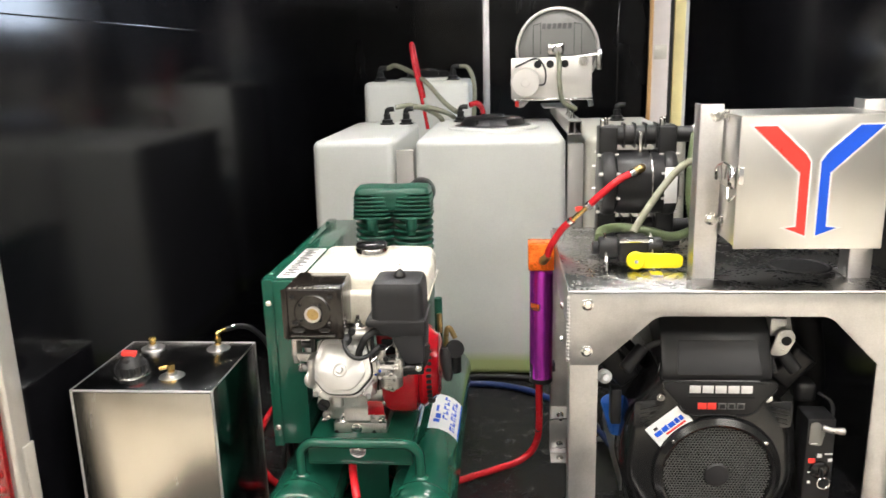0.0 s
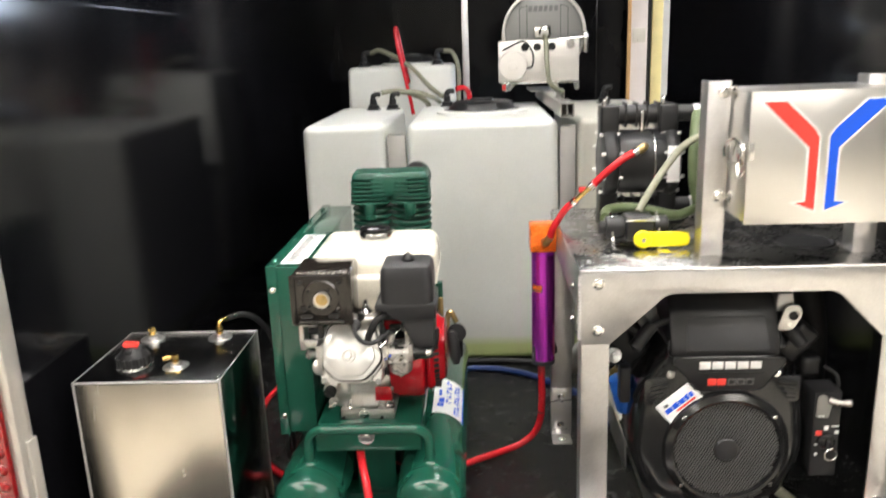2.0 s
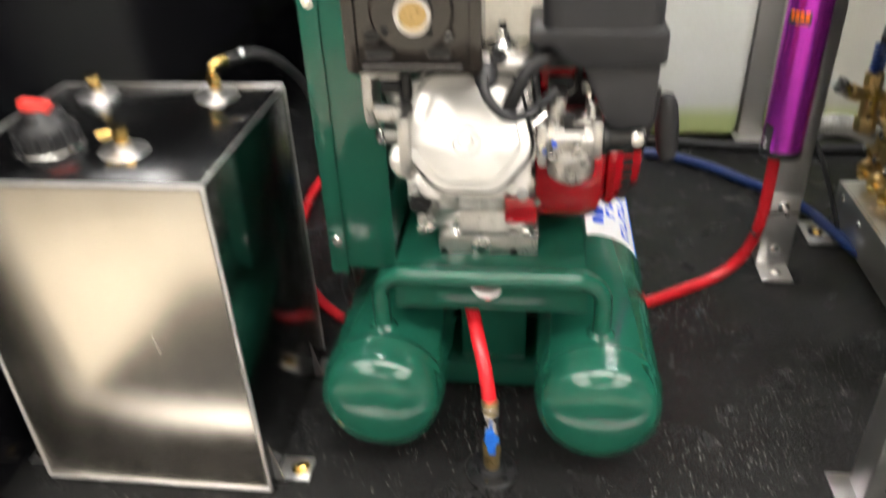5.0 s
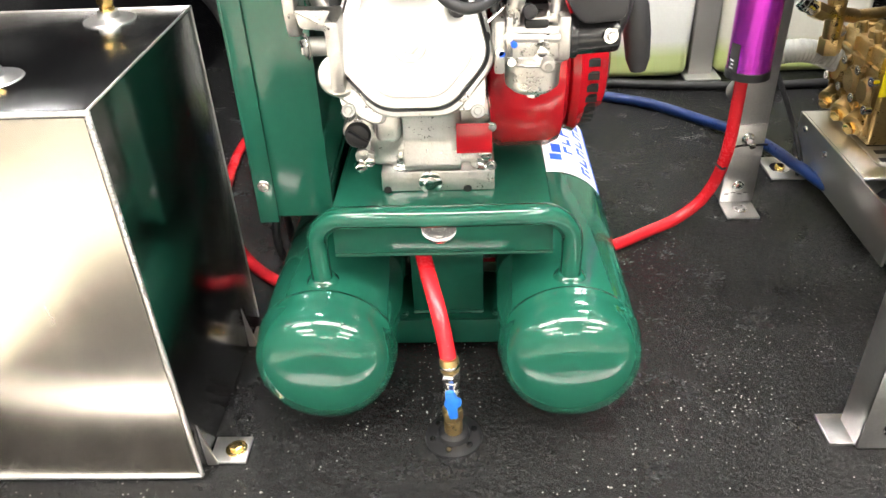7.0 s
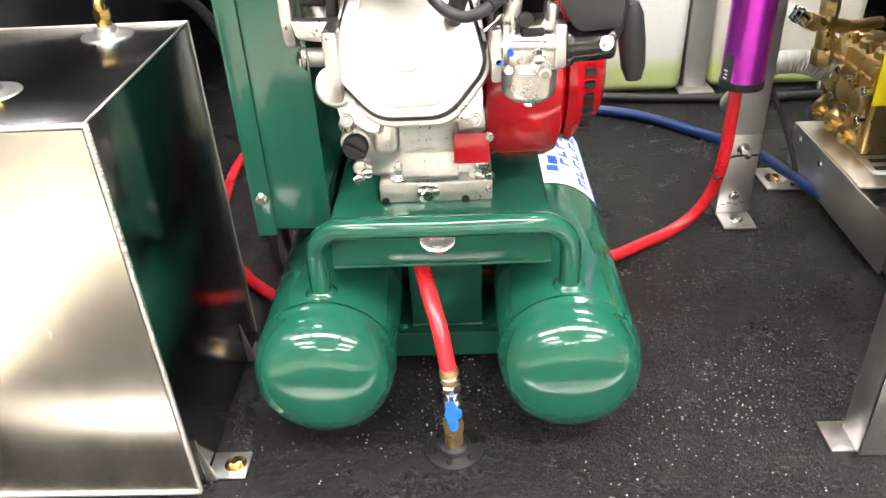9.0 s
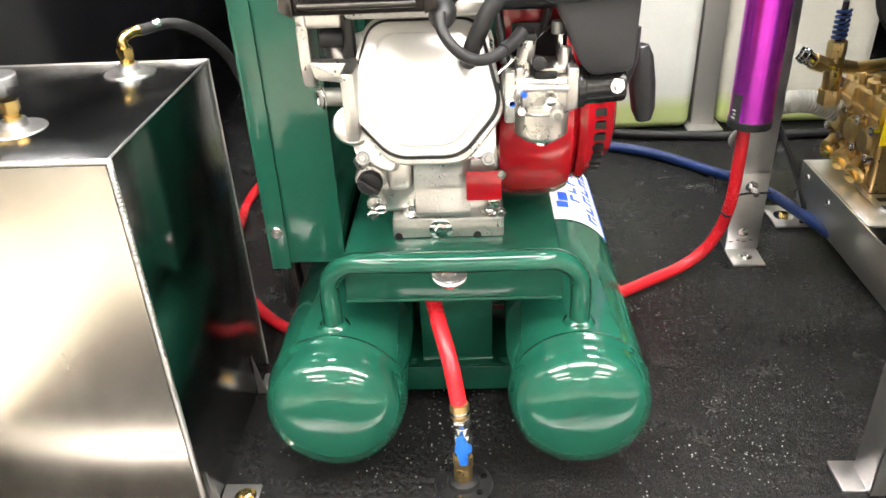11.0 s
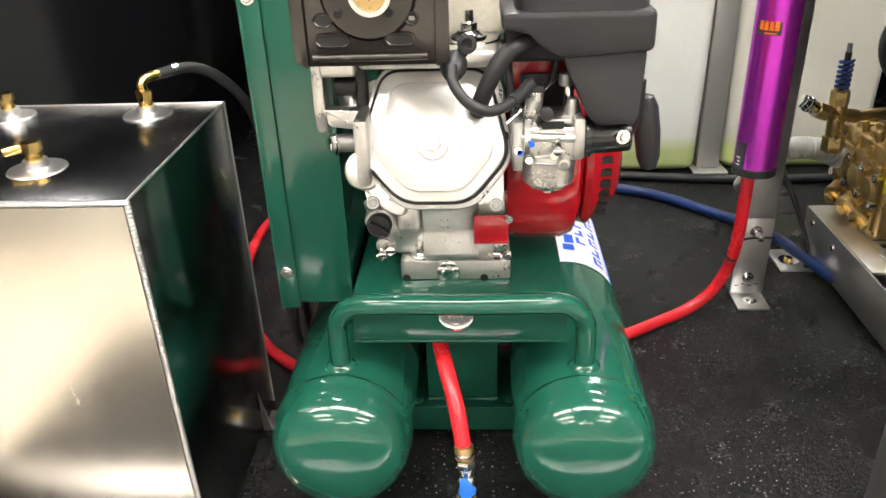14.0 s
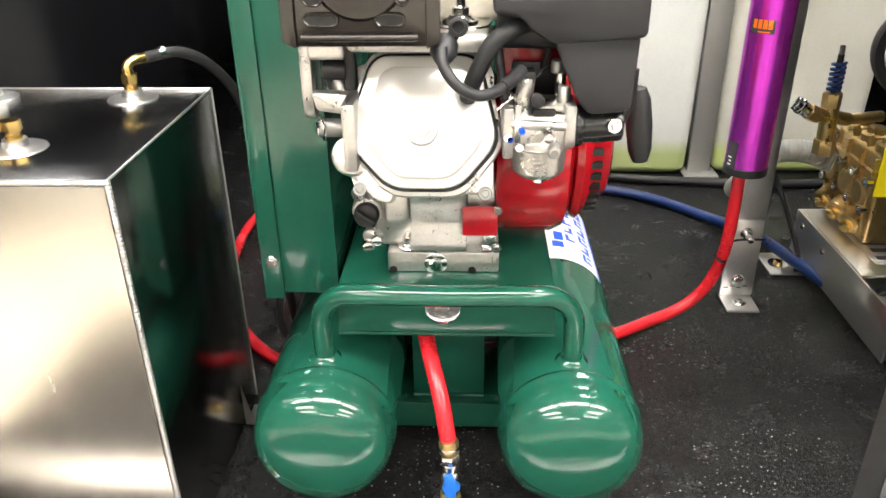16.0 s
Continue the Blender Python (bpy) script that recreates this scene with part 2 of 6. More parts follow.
def box(x0, x1, y0, y1, z0, z1, bevel=0.003, seg=2, bm=None, turn=None):
    b = bmesh.new()
    c = Vector(((x0 + x1) / 2, (y0 + y1) / 2, (z0 + z1) / 2))
    bmesh.ops.create_cube(b, size=1.0, matrix=Matrix.Diagonal((x1 - x0, y1 - y0, z1 - z0, 1)))
    if bevel:
        bmesh.ops.bevel(b, geom=list(b.edges), offset=bevel, segments=seg, affect="EDGES", profile=0.5)
    for f in b.faces:
        f.smooth = True
    for f in sorted(b.faces, key=lambda f: -f.calc_area())[:6]:
        f.smooth = False
    m = Matrix.Translation(c)
    if turn is not None:
        m = m @ Euler([radians(a) for a in turn]).to_matrix().to_4x4()
    bmesh.ops.transform(b, matrix=m, verts=b.verts)
    return join(bm, b)


def join(bm, b):
    if bm is None:
        return b
    me = bpy.data.meshes.new("tmp")
    b.to_mesh(me)
    b.free()
    bm.from_mesh(me)
    bpy.data.meshes.remove(me)
    return bm


def lathe(profile, p0, axis, seg=32, bm=None):
    """Rings (distance along the axis, radius) turned round an axis from p0."""
    b = bmesh.new()
    p0, a = Vector(p0), Vector(axis).normalized()
    u = a.orthogonal().normalized()
    v = a.cross(u)
    rings = []
    for d, r in profile:
        if r < 1e-6:
            rings.append([b.verts.new(p0 + a * d)])
        else:
            rings.append([b.verts.new(p0 + a * d + r * (math.cos(2 * math.pi * i / seg) * u + math.sin(2 * math.pi * i / seg) * v)) for i in range(seg)])
    for r0, r1 in zip(rings, rings[1:]):
        for i in range(seg):
            j = (i + 1) % seg
            q = [r0[i % len(r0)], r0[j % len(r0)], r1[j % len(r1)], r1[i % len(r1)]]
            q = list(dict.fromkeys(q))
            if len(q) > 2:
                b.faces.new(q)
    for f in b.faces:
        f.smooth = True
    for r in (rings[0], rings[-1]):
        if len(r) > 1:
            b.faces.new(r)
    return join(bm, b)


def cyl(p0, p1, r, seg=20, bevel=0.0, bm=None, r1=None):
    p0, p1 = Vector(p0), Vector(p1)
    d = (p1 - p0).length
    r1 = r if r1 is None else r1
    k = min(bevel, d / 3, r * 0.9)
    prof = [(0, r - k), (k * 0.3, r - k * 0.3), (k, r), (d - k, r1), (d - k * 0.3, r1 - k * 0.3), (d, r1 - k)] if k else [(0, r), (d, r1)]
    return lathe(prof, p0, p1 - p0, seg, bm)


def prism(points, origin, u, v, depth, bevel=0.002, bm=None):
    """A flat outline in the plane of u and v, thickened along u x v."""
    b = bmesh.new()
    o, u, v = Vector(origin), Vector(u).normalized(), Vector(v).normalized()
    w = u.cross(v)
    front = [b.verts.new(o + u * x + v * y) for x, y in points]
    f = b.faces.new(front)
    r = bmesh.ops.extrude_face_region(b, geom=[f])
    bmesh.ops.translate(b, verts=[g for g in r["geom"] if isinstance(g, bmesh.types.BMVert)], vec=w * depth)
    if bevel:
        b.normal_update()
        rim = [e for e in b.edges if abs((e.verts[0].co - e.verts[1].co).normalized().dot(w)) < 0.5]
        bmesh.ops.bevel(b, geom=rim, offset=bevel, segments=2, affect="EDGES", profile=0.5)
    for f in b.faces:
        f.smooth = abs(f.normal.dot(w)) < 0.999
    return join(bm, b)


def rounded(points, r, n=5):
    """An outline with its corners rounded to about r."""
    out = []
    k = len(points)
    for i in range(k):
        p, a, c = Vector(points[i]), Vector(points[i - 1]), Vector(points[(i + 1) % k])
        d0, d1 = (a - p), (c - p)
        q = min(r, d0.length * 0.45, d1.length * 0.45)
        s, e = p + d0.normalized() * q, p + d1.normalized() * q
        for j in range(n + 1):
            t = j / n
            out.append(((1 - t) ** 2 * s + 2 * t * (1 - t) * p + t * t * e)[:])
    return out


def spline(points, steps=10):
    pts = [Vector(p) for p in points]
    ext = [2 * pts[0] - pts[1]] + pts + [2 * pts[-1] - pts[-2]]
    out = []
    for i in range(1, len(ext) - 2):
        a, b, c, d = ext[i - 1:i + 3]
        for s in range(steps):
            t = s / steps
            out.append(0.5 * ((2 * b) + (c - a) * t + (2 * a - 5 * b + 4 * c - d) * t * t + (3 * b - a - 3 * c + d) * t ** 3))
    out.append(pts[-1])
    return out


def tube(points, r, seg=12, steps=10, bm=None, ripple=0.0, hollow=False):
    """A round bar or hose along a smooth line through the points."""
    b = bmesh.new()
    line = spline(points, steps)
    u = (line[1] - line[0]).orthogonal().normalized()
    rings = []
    for i, p in enumerate(line):
        t = (line[min(i + 1, len(line) - 1)] - line[max(i - 1, 0)]).normalized()
        u = (u - t * u.dot(t)).normalized()
        v = t.cross(u)
        rr = r * (1 + ripple * (1 if i % 2 else -1))
        rings.append([b.verts.new(p + rr * (math.cos(2 * math.pi * k / seg) * u + math.sin(2 * math.pi * k / seg) * v)) for k in range(seg)])
    for r0, r1 in zip(rings, rings[1:]):
        for k in range(seg):
            b.faces.new([r0[k], r0[(k + 1) % seg], r1[(k + 1) % seg], r1[k]])
    for f in b.faces:
        f.smooth = True
    b.faces.new(rings[0])
    b.faces.new(rings[-1])
    return join(bm, b)


def loft(points, origin, u, v, levels, bm=None):
    """An outline carried outward through levels of (scale, height), closed at both ends."""
    b = bmesh.new()
    o, u, v = Vector(origin), Vector(u).normalized(), Vector(v).normalized()
    w = u.cross(v)
    rings = [[b.verts.new(o + s * (u * x + v * y) + w * h) for x, y in points] for s, h in levels]
    n = len(points)
    for r0, r1 in zip(rings, rings[1:]):
        for i in range(n):
            b.faces.new([r0[i], r0[(i + 1) % n], r1[(i + 1) % n], r1[i]])
    for f in b.faces:
        f.smooth = True
    b.faces.new(rings[0])
    b.faces.new(rings[-1])
    return join(bm, b)


def bolt(at, axis, r=0.008, washer=True, bm=None):
    """A hexagon head on a round washer; at is the foot on the surface."""
    a = Vector(axis).normalized()
    at = Vector(at)
    if washer:
        bm = lathe([(0, r * 1.55), (0.0012, r * 1.6), (0.002, r * 1.45)], at, a, 18, bm)
    bm = lathe([(0.0015, r), (r * 0.7, r), (r * 0.85, r * 0.8), (r * 0.86, 0)], at, a, 6, bm)
    return bm


# ---- trailer and shop ----
XL, XR, Y0, YB, ZT = -1.03, 1.06, 1.45, 5.85, 2.15
structure("floor", box(XL, XR, Y0 + 0.055, YB, -0.05, 0, 0), "floor", "black textured coated trailer floor with pale dust specks", "floor")
structure("wall_left", box(XL - 0.05, XL, Y0 + 0.056, YB + 0.05, -0.05, ZT, 0), "black_wall", "glossy black panelled trailer side wall", "wall")
# right wall with the open side doorway
D0, D1, DZ = 4.5, 5.75, 1.98
bm = box(XR, XR + 0.05, Y0 + 0.056, D0, -0.05, ZT, 0)
bm = box(XR, XR + 0.05, D1, YB + 0.05, -0.05, ZT, 0, 2, bm)
bm = box(XR, XR + 0.05, D0, D1, DZ, ZT, 0, 2, bm)
structure("wall_right", bm, "black_wall", "glossy black trailer side wall with an open side doorway", "wall")
structure("wall_back", box(XL, XR, YB, YB + 0.05, -0.05, ZT, 0), "black_wall", "glossy black trailer front wall behind the tanks", "wall")
structure("ceiling", box(XL - 0.05, XR + 0.05, Y0 + 0.056, YB + 0.05, ZT + 0.001, ZT + 0.05, 0), "black_wall", "black trailer ceiling", "ceiling")
# panel joints and trims
structure("trim_1", box(-0.115, -0.065, YB - 0.012, YB - 0.002, 0, ZT, 0.002), "alu", "bright aluminium joint strip on the black wall", "trim")
structure("trim_2", box(0.86, 0.868, YB - 0.006, YB - 0.002, 0, ZT, 0.001), "black_gloss", "black joint strip on the wall", "trim")

structure("trim_3", box(XL + 0.0005, XL + 0.003, Y0 + 0.06, YB - 0.02, 1.356, 1.3595, 0.0005), "black_gloss", "thin black lap joint along the side wall", "trim")

door = thing("door_1", (XR, D1, 0), "side doorway trim of bare pine, grey jamb and cream door edge", "door", kind="structure")
part("wood_trim", box(1.062, 1.088, D1 - 0.03, D1 - 0.002, -0.05, DZ, 0.003), "wood", door, "bare pine trim")
part("jamb", box(1.09, 1.205, D1 - 0.02, D1 - 0.002, -0.05, DZ, 0.003), "pale", door)
part("latch", box(1.10, 1.19, D1 - 0.026, D1 - 0.02, 1.20, 1.30, 0.003), "frame", door)
part("gap_strip", box(1.205, 1.232, D1 - 0.012, D1 - 0.002, -0.05, DZ, 0.002), "rubber", door)
part("door_edge", box(1.234, 1.31, D1 - 0.03, D1 + 0.04, -0.05, DZ, 0.004), "cream_trim", door, "cream edge of the opened door")

# rear frame: posts, sill, header
frame_l = thing("rear_frame", (0, Y0, 0), "silver painted steel rear frame of the trailer", "trailer frame", kind="structure")
part("post", box(-1.115, -1.022, Y0, Y0 + 0.055, -0.12, ZT + 0.05, 0.006), "frame", frame_l)
part("post", box(1.03, 1.13, Y0, Y0 + 0.055, -0.12, ZT + 0.05, 0.006), "frame", frame_l)
part("header", box(-1.022, 1.03, Y0, Y0 + 0.055, ZT - 0.06, ZT + 0.05, 0.006), "frame", frame_l)
sill = part("sill", box(-1.022, 1.03, Y0, Y0 + 0.055, -0.12, 0.006, 0.006), "alu", frame_l)
for i in range(12):
    part("rivet", lathe([(0, 0.005), (0.002, 0.004), (0.0028, 0)], (-0.95 + i * 0.16, Y0 + 0.03, 0.006), (0, 0, 1), 10), "chrome", frame_l)
part("edge_angle", box(-1.022, -1.016, Y0 + 0.02, Y0 + 0.054, 0.01, 0.42, 0.001), "frame", frame_l)

lamp = thing("tail_lamp", (-1.065, Y0, 0.5), "long red tail lamp with beaded lens on the frame post", "tail lamp")
bm = prism(rounded([(-0.02, -0.21), (0.02, -0.21), (0.02, 0.21), (-0.02, 0.21)], 0.02, 6), (-1.06, Y0 - 0.001, 0.495), (1, 0, 0), (0, 0, 1), 0.016, 0.006)
part("lens", bm, "red_lens", lamp)
for i in range(9):
    part("lens_bead", lathe([(0, 0.014), (0.003, 0.012), (0.006, 0.006), (0.0065, 0)], (-1.06, Y0 - 0.016, 0.335 + i * 0.04), (0, -1, 0), 12), "red_lens", lamp)
part("screw", bolt((-1.06, Y0 - 0.016, 0.69), (0, -1, 0), 0.005), "chrome", lamp)

latch = thing("latch_plate", (-1.07, Y0, 0.8), "small bolted steel latch plate on the frame post", "latch")
part("plate", box(-1.105, -1.045, Y0 - 0.008, Y0 - 0.001, 0.745, 0.90, 0.004), "frame", latch)
part("bolt", bolt((-1.066, Y0 - 0.008, 0.765), (0, -1, 0), 0.008), "chrome", latch)
part("bolt", bolt((-1.066, Y0 - 0.008, 0.88), (0, -1, 0), 0.008), "chrome", latch)

tag = thing("water_decal", (-0.855, Y0, -0.03), "white decal with blue bars and a blue mark on the sill", "decal")
part("backing", box(-0.99, -0.72, Y0 - 0.003, Y0 - 0.0005, -0.075, -0.017, 0.001), "white", tag)
for x0, x1, z0, z1 in ((-0.875, -0.858, -0.055, -0.026), (-0.855, -0.838, -0.055, -0.026), (-0.835, -0.818, -0.055, -0.026), (-0.815, -0.798, -0.055, -0.026), (-0.795, -0.778, -0.055, -0.026), (-0.945, -0.89, -0.05, -0.024), (-0.965, -0.94, -0.05, -0.043), (-0.93, -0.78, -0.07, -0.061)):
    part("print", box(x0, x1, Y0 - 0.0042, Y0 - 0.0031, z0, z1, 0), "blue", tag)

# folded-down ramp
ramp = thing("ramp_door", (0, 1.3, -0.1), "black rubber-covered ramp door lowered from the sill", "ramp", kind="structure")
ang = math.atan2(-0.40, -2.06)
bm = prism([(-1.09, 0), (1.09, 0), (1.09, 2.1), (-1.09, 2.1)], (0, Y0 - 0.02, -0.075), (1, 0, 0), (0, math.cos(ang), math.sin(ang)), 0.045, 0.004)
part("deck", bm, "rubber", ramp)
for x in (-0.57, 0.55):
    part("hinge", cyl((x - 0.115, Y0 - 0.013, -0.03), (x + 0.115, Y0 - 0.013, -0.03), 0.012, 14, 0.002), "black_gloss", ramp, "black barrel hinge")
part("marker_lamp", lathe([(0, 0.03), (0.012, 0.028), (0.02, 0.015), (0.022, 0)], (-1.05, Y0 - 0.002, -0.085), (0, -1, 0), 18), "red_lens", ramp, "small red marker lens")
strap = solid("orange_strap", tube([(0.42, 1.3, -0.09), (0.55, 1.33, -0.075), (0.75, 1.36, -0.07), (1.0, 1.38, -0.07)], 0.013), "orange", "orange cord lying on the ramp", "cord", (0.6, 1.33, -0.09))

# shop round the trailer
structure("ground", box(-9, 9, -9, 9, -0.62, -0.56, 0), "shop_floor", "pale speckled epoxy shop floor", "floor")
for nm, b in (("wall_north", (-9, 9, 9, 9.1)), ("wall_south", (-9, 9, -9.1, -9)), ("wall_east", (9, 9.1, -9, 9)), ("wall_west", (-9.1, -9, -9, 9))):
    structure(nm, box(*b, -0.56, 3.4, 0), "shop_wall", "plain pale shop wall", "wall")
win = thing("window_1", (4.2, 8.98, 1.95), "wide bright daylight window in the shop wall", "window", kind="structure")
for i in range(3):
    part("pane", box(2.35 + i * 1.3, 3.62 + i * 1.3, 8.96, 8.975, 1.45, 2.9, 0.002), "daylight", win)
part("window_frame", box(2.25, 6.3, 8.98, 8.999, 1.35, 3.0, 0.003), "pale", win)
structure("ceiling_shop", box(-9, 9, -9, 9, 3.41, 3.5, 0), "shop_wall", "pale shop ceiling", "ceiling")


def shop_light(x, y):
    t = thing("ceiling_light", (x, y, 3.4), "long white shop ceiling light with bright tubes", "ceiling light", "shop lights")
    part("housing", box(x - 1.25, x + 1.25, y - 0.40, y + 0.40, 3.34, 3.405, 0.01), "white", t)
    part("diffuser", box(x - 1.2, x + 1.2, y - 0.32, y + 0.32, 3.31, 3.338, 0.01), "light", t)


for x, y in ((-2.7, -4.2), (2.7, -4.2), (-2.7, -1.9), (2.7, -1.9), (-2.7, 0.2), (2.7, 0.2), (0.0, 0.3), (0.0, -6.4)):
    shop_light(x, y)
shop_light(4.2, 3.0)
shop_light(4.2, 5.6)


def trailer_light(x, y):
    t = thing("led_bar", (x, y, ZT), "slim white led bar on the black trailer ceiling", "ceiling light", "trailer lights")
    part("base", box(x - 0.31, x + 0.31, y - 0.035, y + 0.035, ZT - 0.018, ZT, 0.004), "white", t)
    part("diffuser", box(x - 0.29, x + 0.29, y - 0.026, y + 0.026, ZT - 0.03, ZT - 0.0185, 0.004), "led", t)


for x in (-0.5, 0.5):
    for y in (1.85, 2.9):
        trailer_light(x, y)


# ---- fuel cell ----
def weld(p0, p1, r=0.0045, step=0.006):
    p0, p1 = Vector(p0), Vector(p1)
    n = max(2, int((p1 - p0).length / step))
    return tube([p0 + (p1 - p0) * i / n for i in range(n + 1)], r, 8, 2, ripple=0.16)


def fuel_cell():
    x0, x1, y0, y1, z1 = -0.970, -0.627, 1.597, 1.917, 0.502
    t = thing("fuel_cell", (-0.8, 1.757, 0), "square aluminium fuel cell with welded edges bolted to the floor", "fuel tank")
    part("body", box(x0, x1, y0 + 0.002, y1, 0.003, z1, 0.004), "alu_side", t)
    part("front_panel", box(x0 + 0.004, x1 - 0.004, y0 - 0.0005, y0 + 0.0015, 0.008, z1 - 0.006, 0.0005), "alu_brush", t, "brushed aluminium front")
    for a, b in (((x0, y0 + 0.001, 0.006), (x0, y0 + 0.001, z1)), ((x1, y0 + 0.001, 0.006), (x1, y0 + 0.001, z1)),
                 ((x0, y0 + 0.001, z1 - 0.002), (x1, y0 + 0.001, z1 - 0.002)), ((x0, y0, 0.006), (x1, y0, 0.006))):
        up = abs(a[2] - b[2]) > 0.1
        part("weld_bead" if up else "folded_edge", weld(a, b, 0.003, 0.0045) if up else tube([a, b], 0.0032, 8, 2), "alu", t)
    for a, b in (((x1, y1, 0.006), (x1, y1, z1)), ((x1, y0, z1), (x1, y1, z1)), ((x0, y0, z1), (x0, y1, z1)), ((x0, y1, z1), (x1, y1, z1))):
        part("folded_edge", tube([a, b], 0.0014, 8, 2), "alu", t)
    for sx, x in ((1, x1), (-1, x0)):
        for y in (y0 + 0.045, y1 - 0.045):
            xa, xb = sorted((x + sx * 0.001, x + sx * 0.05))
            tab = part("mounting_tab", box(xa, xb, y - 0.022, y + 0.022, 0.001, 0.005, 0.0015), "alu", t)
            g = prism([(0.0, 0.004), (0.014, 0.004), (0.0, 0.075)], (x + sx * 0.001, y - 0.022, 0.0), (sx, 0, 0), (0, 0, 1), 0.004, 0.0008)
            part("gusset", g, "alu", tab)
            part("bolt", bolt((x + sx * 0.033, y, 0.005), (0, 0, 1), 0.009), "brass", tab, "brass-coloured bolt")

    def port(x, y):
        f = part("port_flange", lathe([(0, 0.031), (0.0015, 0.030), (0.0025, 0.018), (0.004, 0.0135), (0.011, 0.0125), (0.012, 0.0)], (x, y, z1), (0, 0, 1), 24), "alu", t, "bright welded port flange")
        bm = lathe([(0.008, 0.0085), (0.016, 0.009), (0.017, 0.0075), (0.024, 0.0075)], (x, y, z1), (0, 0, 1), 16)
        bm = lathe([(0.02, 0.0105), (0.031, 0.0105), (0.032, 0)], (x, y, z1), (0, 0, 1), 6, bm)
        part("fitting", bm, "brass", f, "brass fitting")
        return f

    a = port(-0.76, 1.685)
    part("valve_stub", cyl((-0.768, 1.682, z1 + 0.026), (-0.785, 1.674, z1 + 0.023), 0.0055, 12, 0.001), "brass", a)
    port(-0.893, 1.872)
    c = port(-0.712, 1.872)
    part("elbow", tube([(-0.712, 1.872, z1 + 0.03), (-0.712, 1.872, z1 + 0.04), (-0.705, 1.88, z1 + 0.046), (-0.69, 1.895, z1 + 0.047)], 0.0062), "brass", c)
    f = part("filler_flange", lathe([(0, 0.045), (0.003, 0.044), (0.006, 0.036), (0.007, 0)], (-0.868, 1.70, z1), (0, 0, 1), 28), "chrome", t)
    cap = part("filler_cap", lathe([(0.004, 0.036), (0.022, 0.038), (0.027, 0.036), (0.036, 0.028), (0.046, 0.020), (0.050, 0.016), (0.051, 0)], (-0.868, 1.70, z1), (0, 0, 1), 26), "black", t, "black ribbed filler cap")
    for i in range(14):
        q = 2 * math.pi * i / 14
        part("grip_rib", box(-0.868 + 0.037 * math.cos(q) - 0.003, -0.868 + 0.037 * math.cos(q) + 0.003, 1.70 + 0.037 * math.sin(q) - 0.003, 1.70 + 0.037 * math.sin(q) + 0.003, z1 + 0.006, z1 + 0.025, 0.001, 1), "black", cap)
    for q in (0.5, 2.6, 4.7):
        part("cap_lobe", box(-0.868 + 0.018 * math.cos(q) - 0.010, -0.868 + 0.018 * math.cos(q) + 0.010, 1.70 + 0.018 * math.sin(q) - 0.010, 1.70 + 0.018 * math.sin(q) + 0.010, z1 + 0.022, z1 + 0.048, 0.006, 3, None, (0, 0, math.degrees(q))), "black", cap)
    part("red_tab", box(-0.885, -0.85, 1.685, 1.708, z1 + 0.047, z1 + 0.060, 0.003, 2, None, (-8, 10, 12)), "red_vinyl", cap, "red tab on the cap")


fuel_cell()
h = thing("vent_hose", (-0.6, 2.0, 0.3), "black rubber vent hose curving behind the compressor guard", "hose")
part("hose", tube([(-0.695, 1.89, 0.549), (-0.66, 1.918, 0.549), (-0.63, 1.94, 0.525), (-0.605, 1.96, 0.475), (-0.592, 1.98, 0.38), (-0.59, 2.02, 0.22), (-0.60, 2.10, 0.008)], 0.0068), "rubber", h)
part("clamp", tube([(-0.682, 1.902, 0.551), (-0.676, 1.907, 0.552)], 0.0082, 12, 3), "chrome", h)


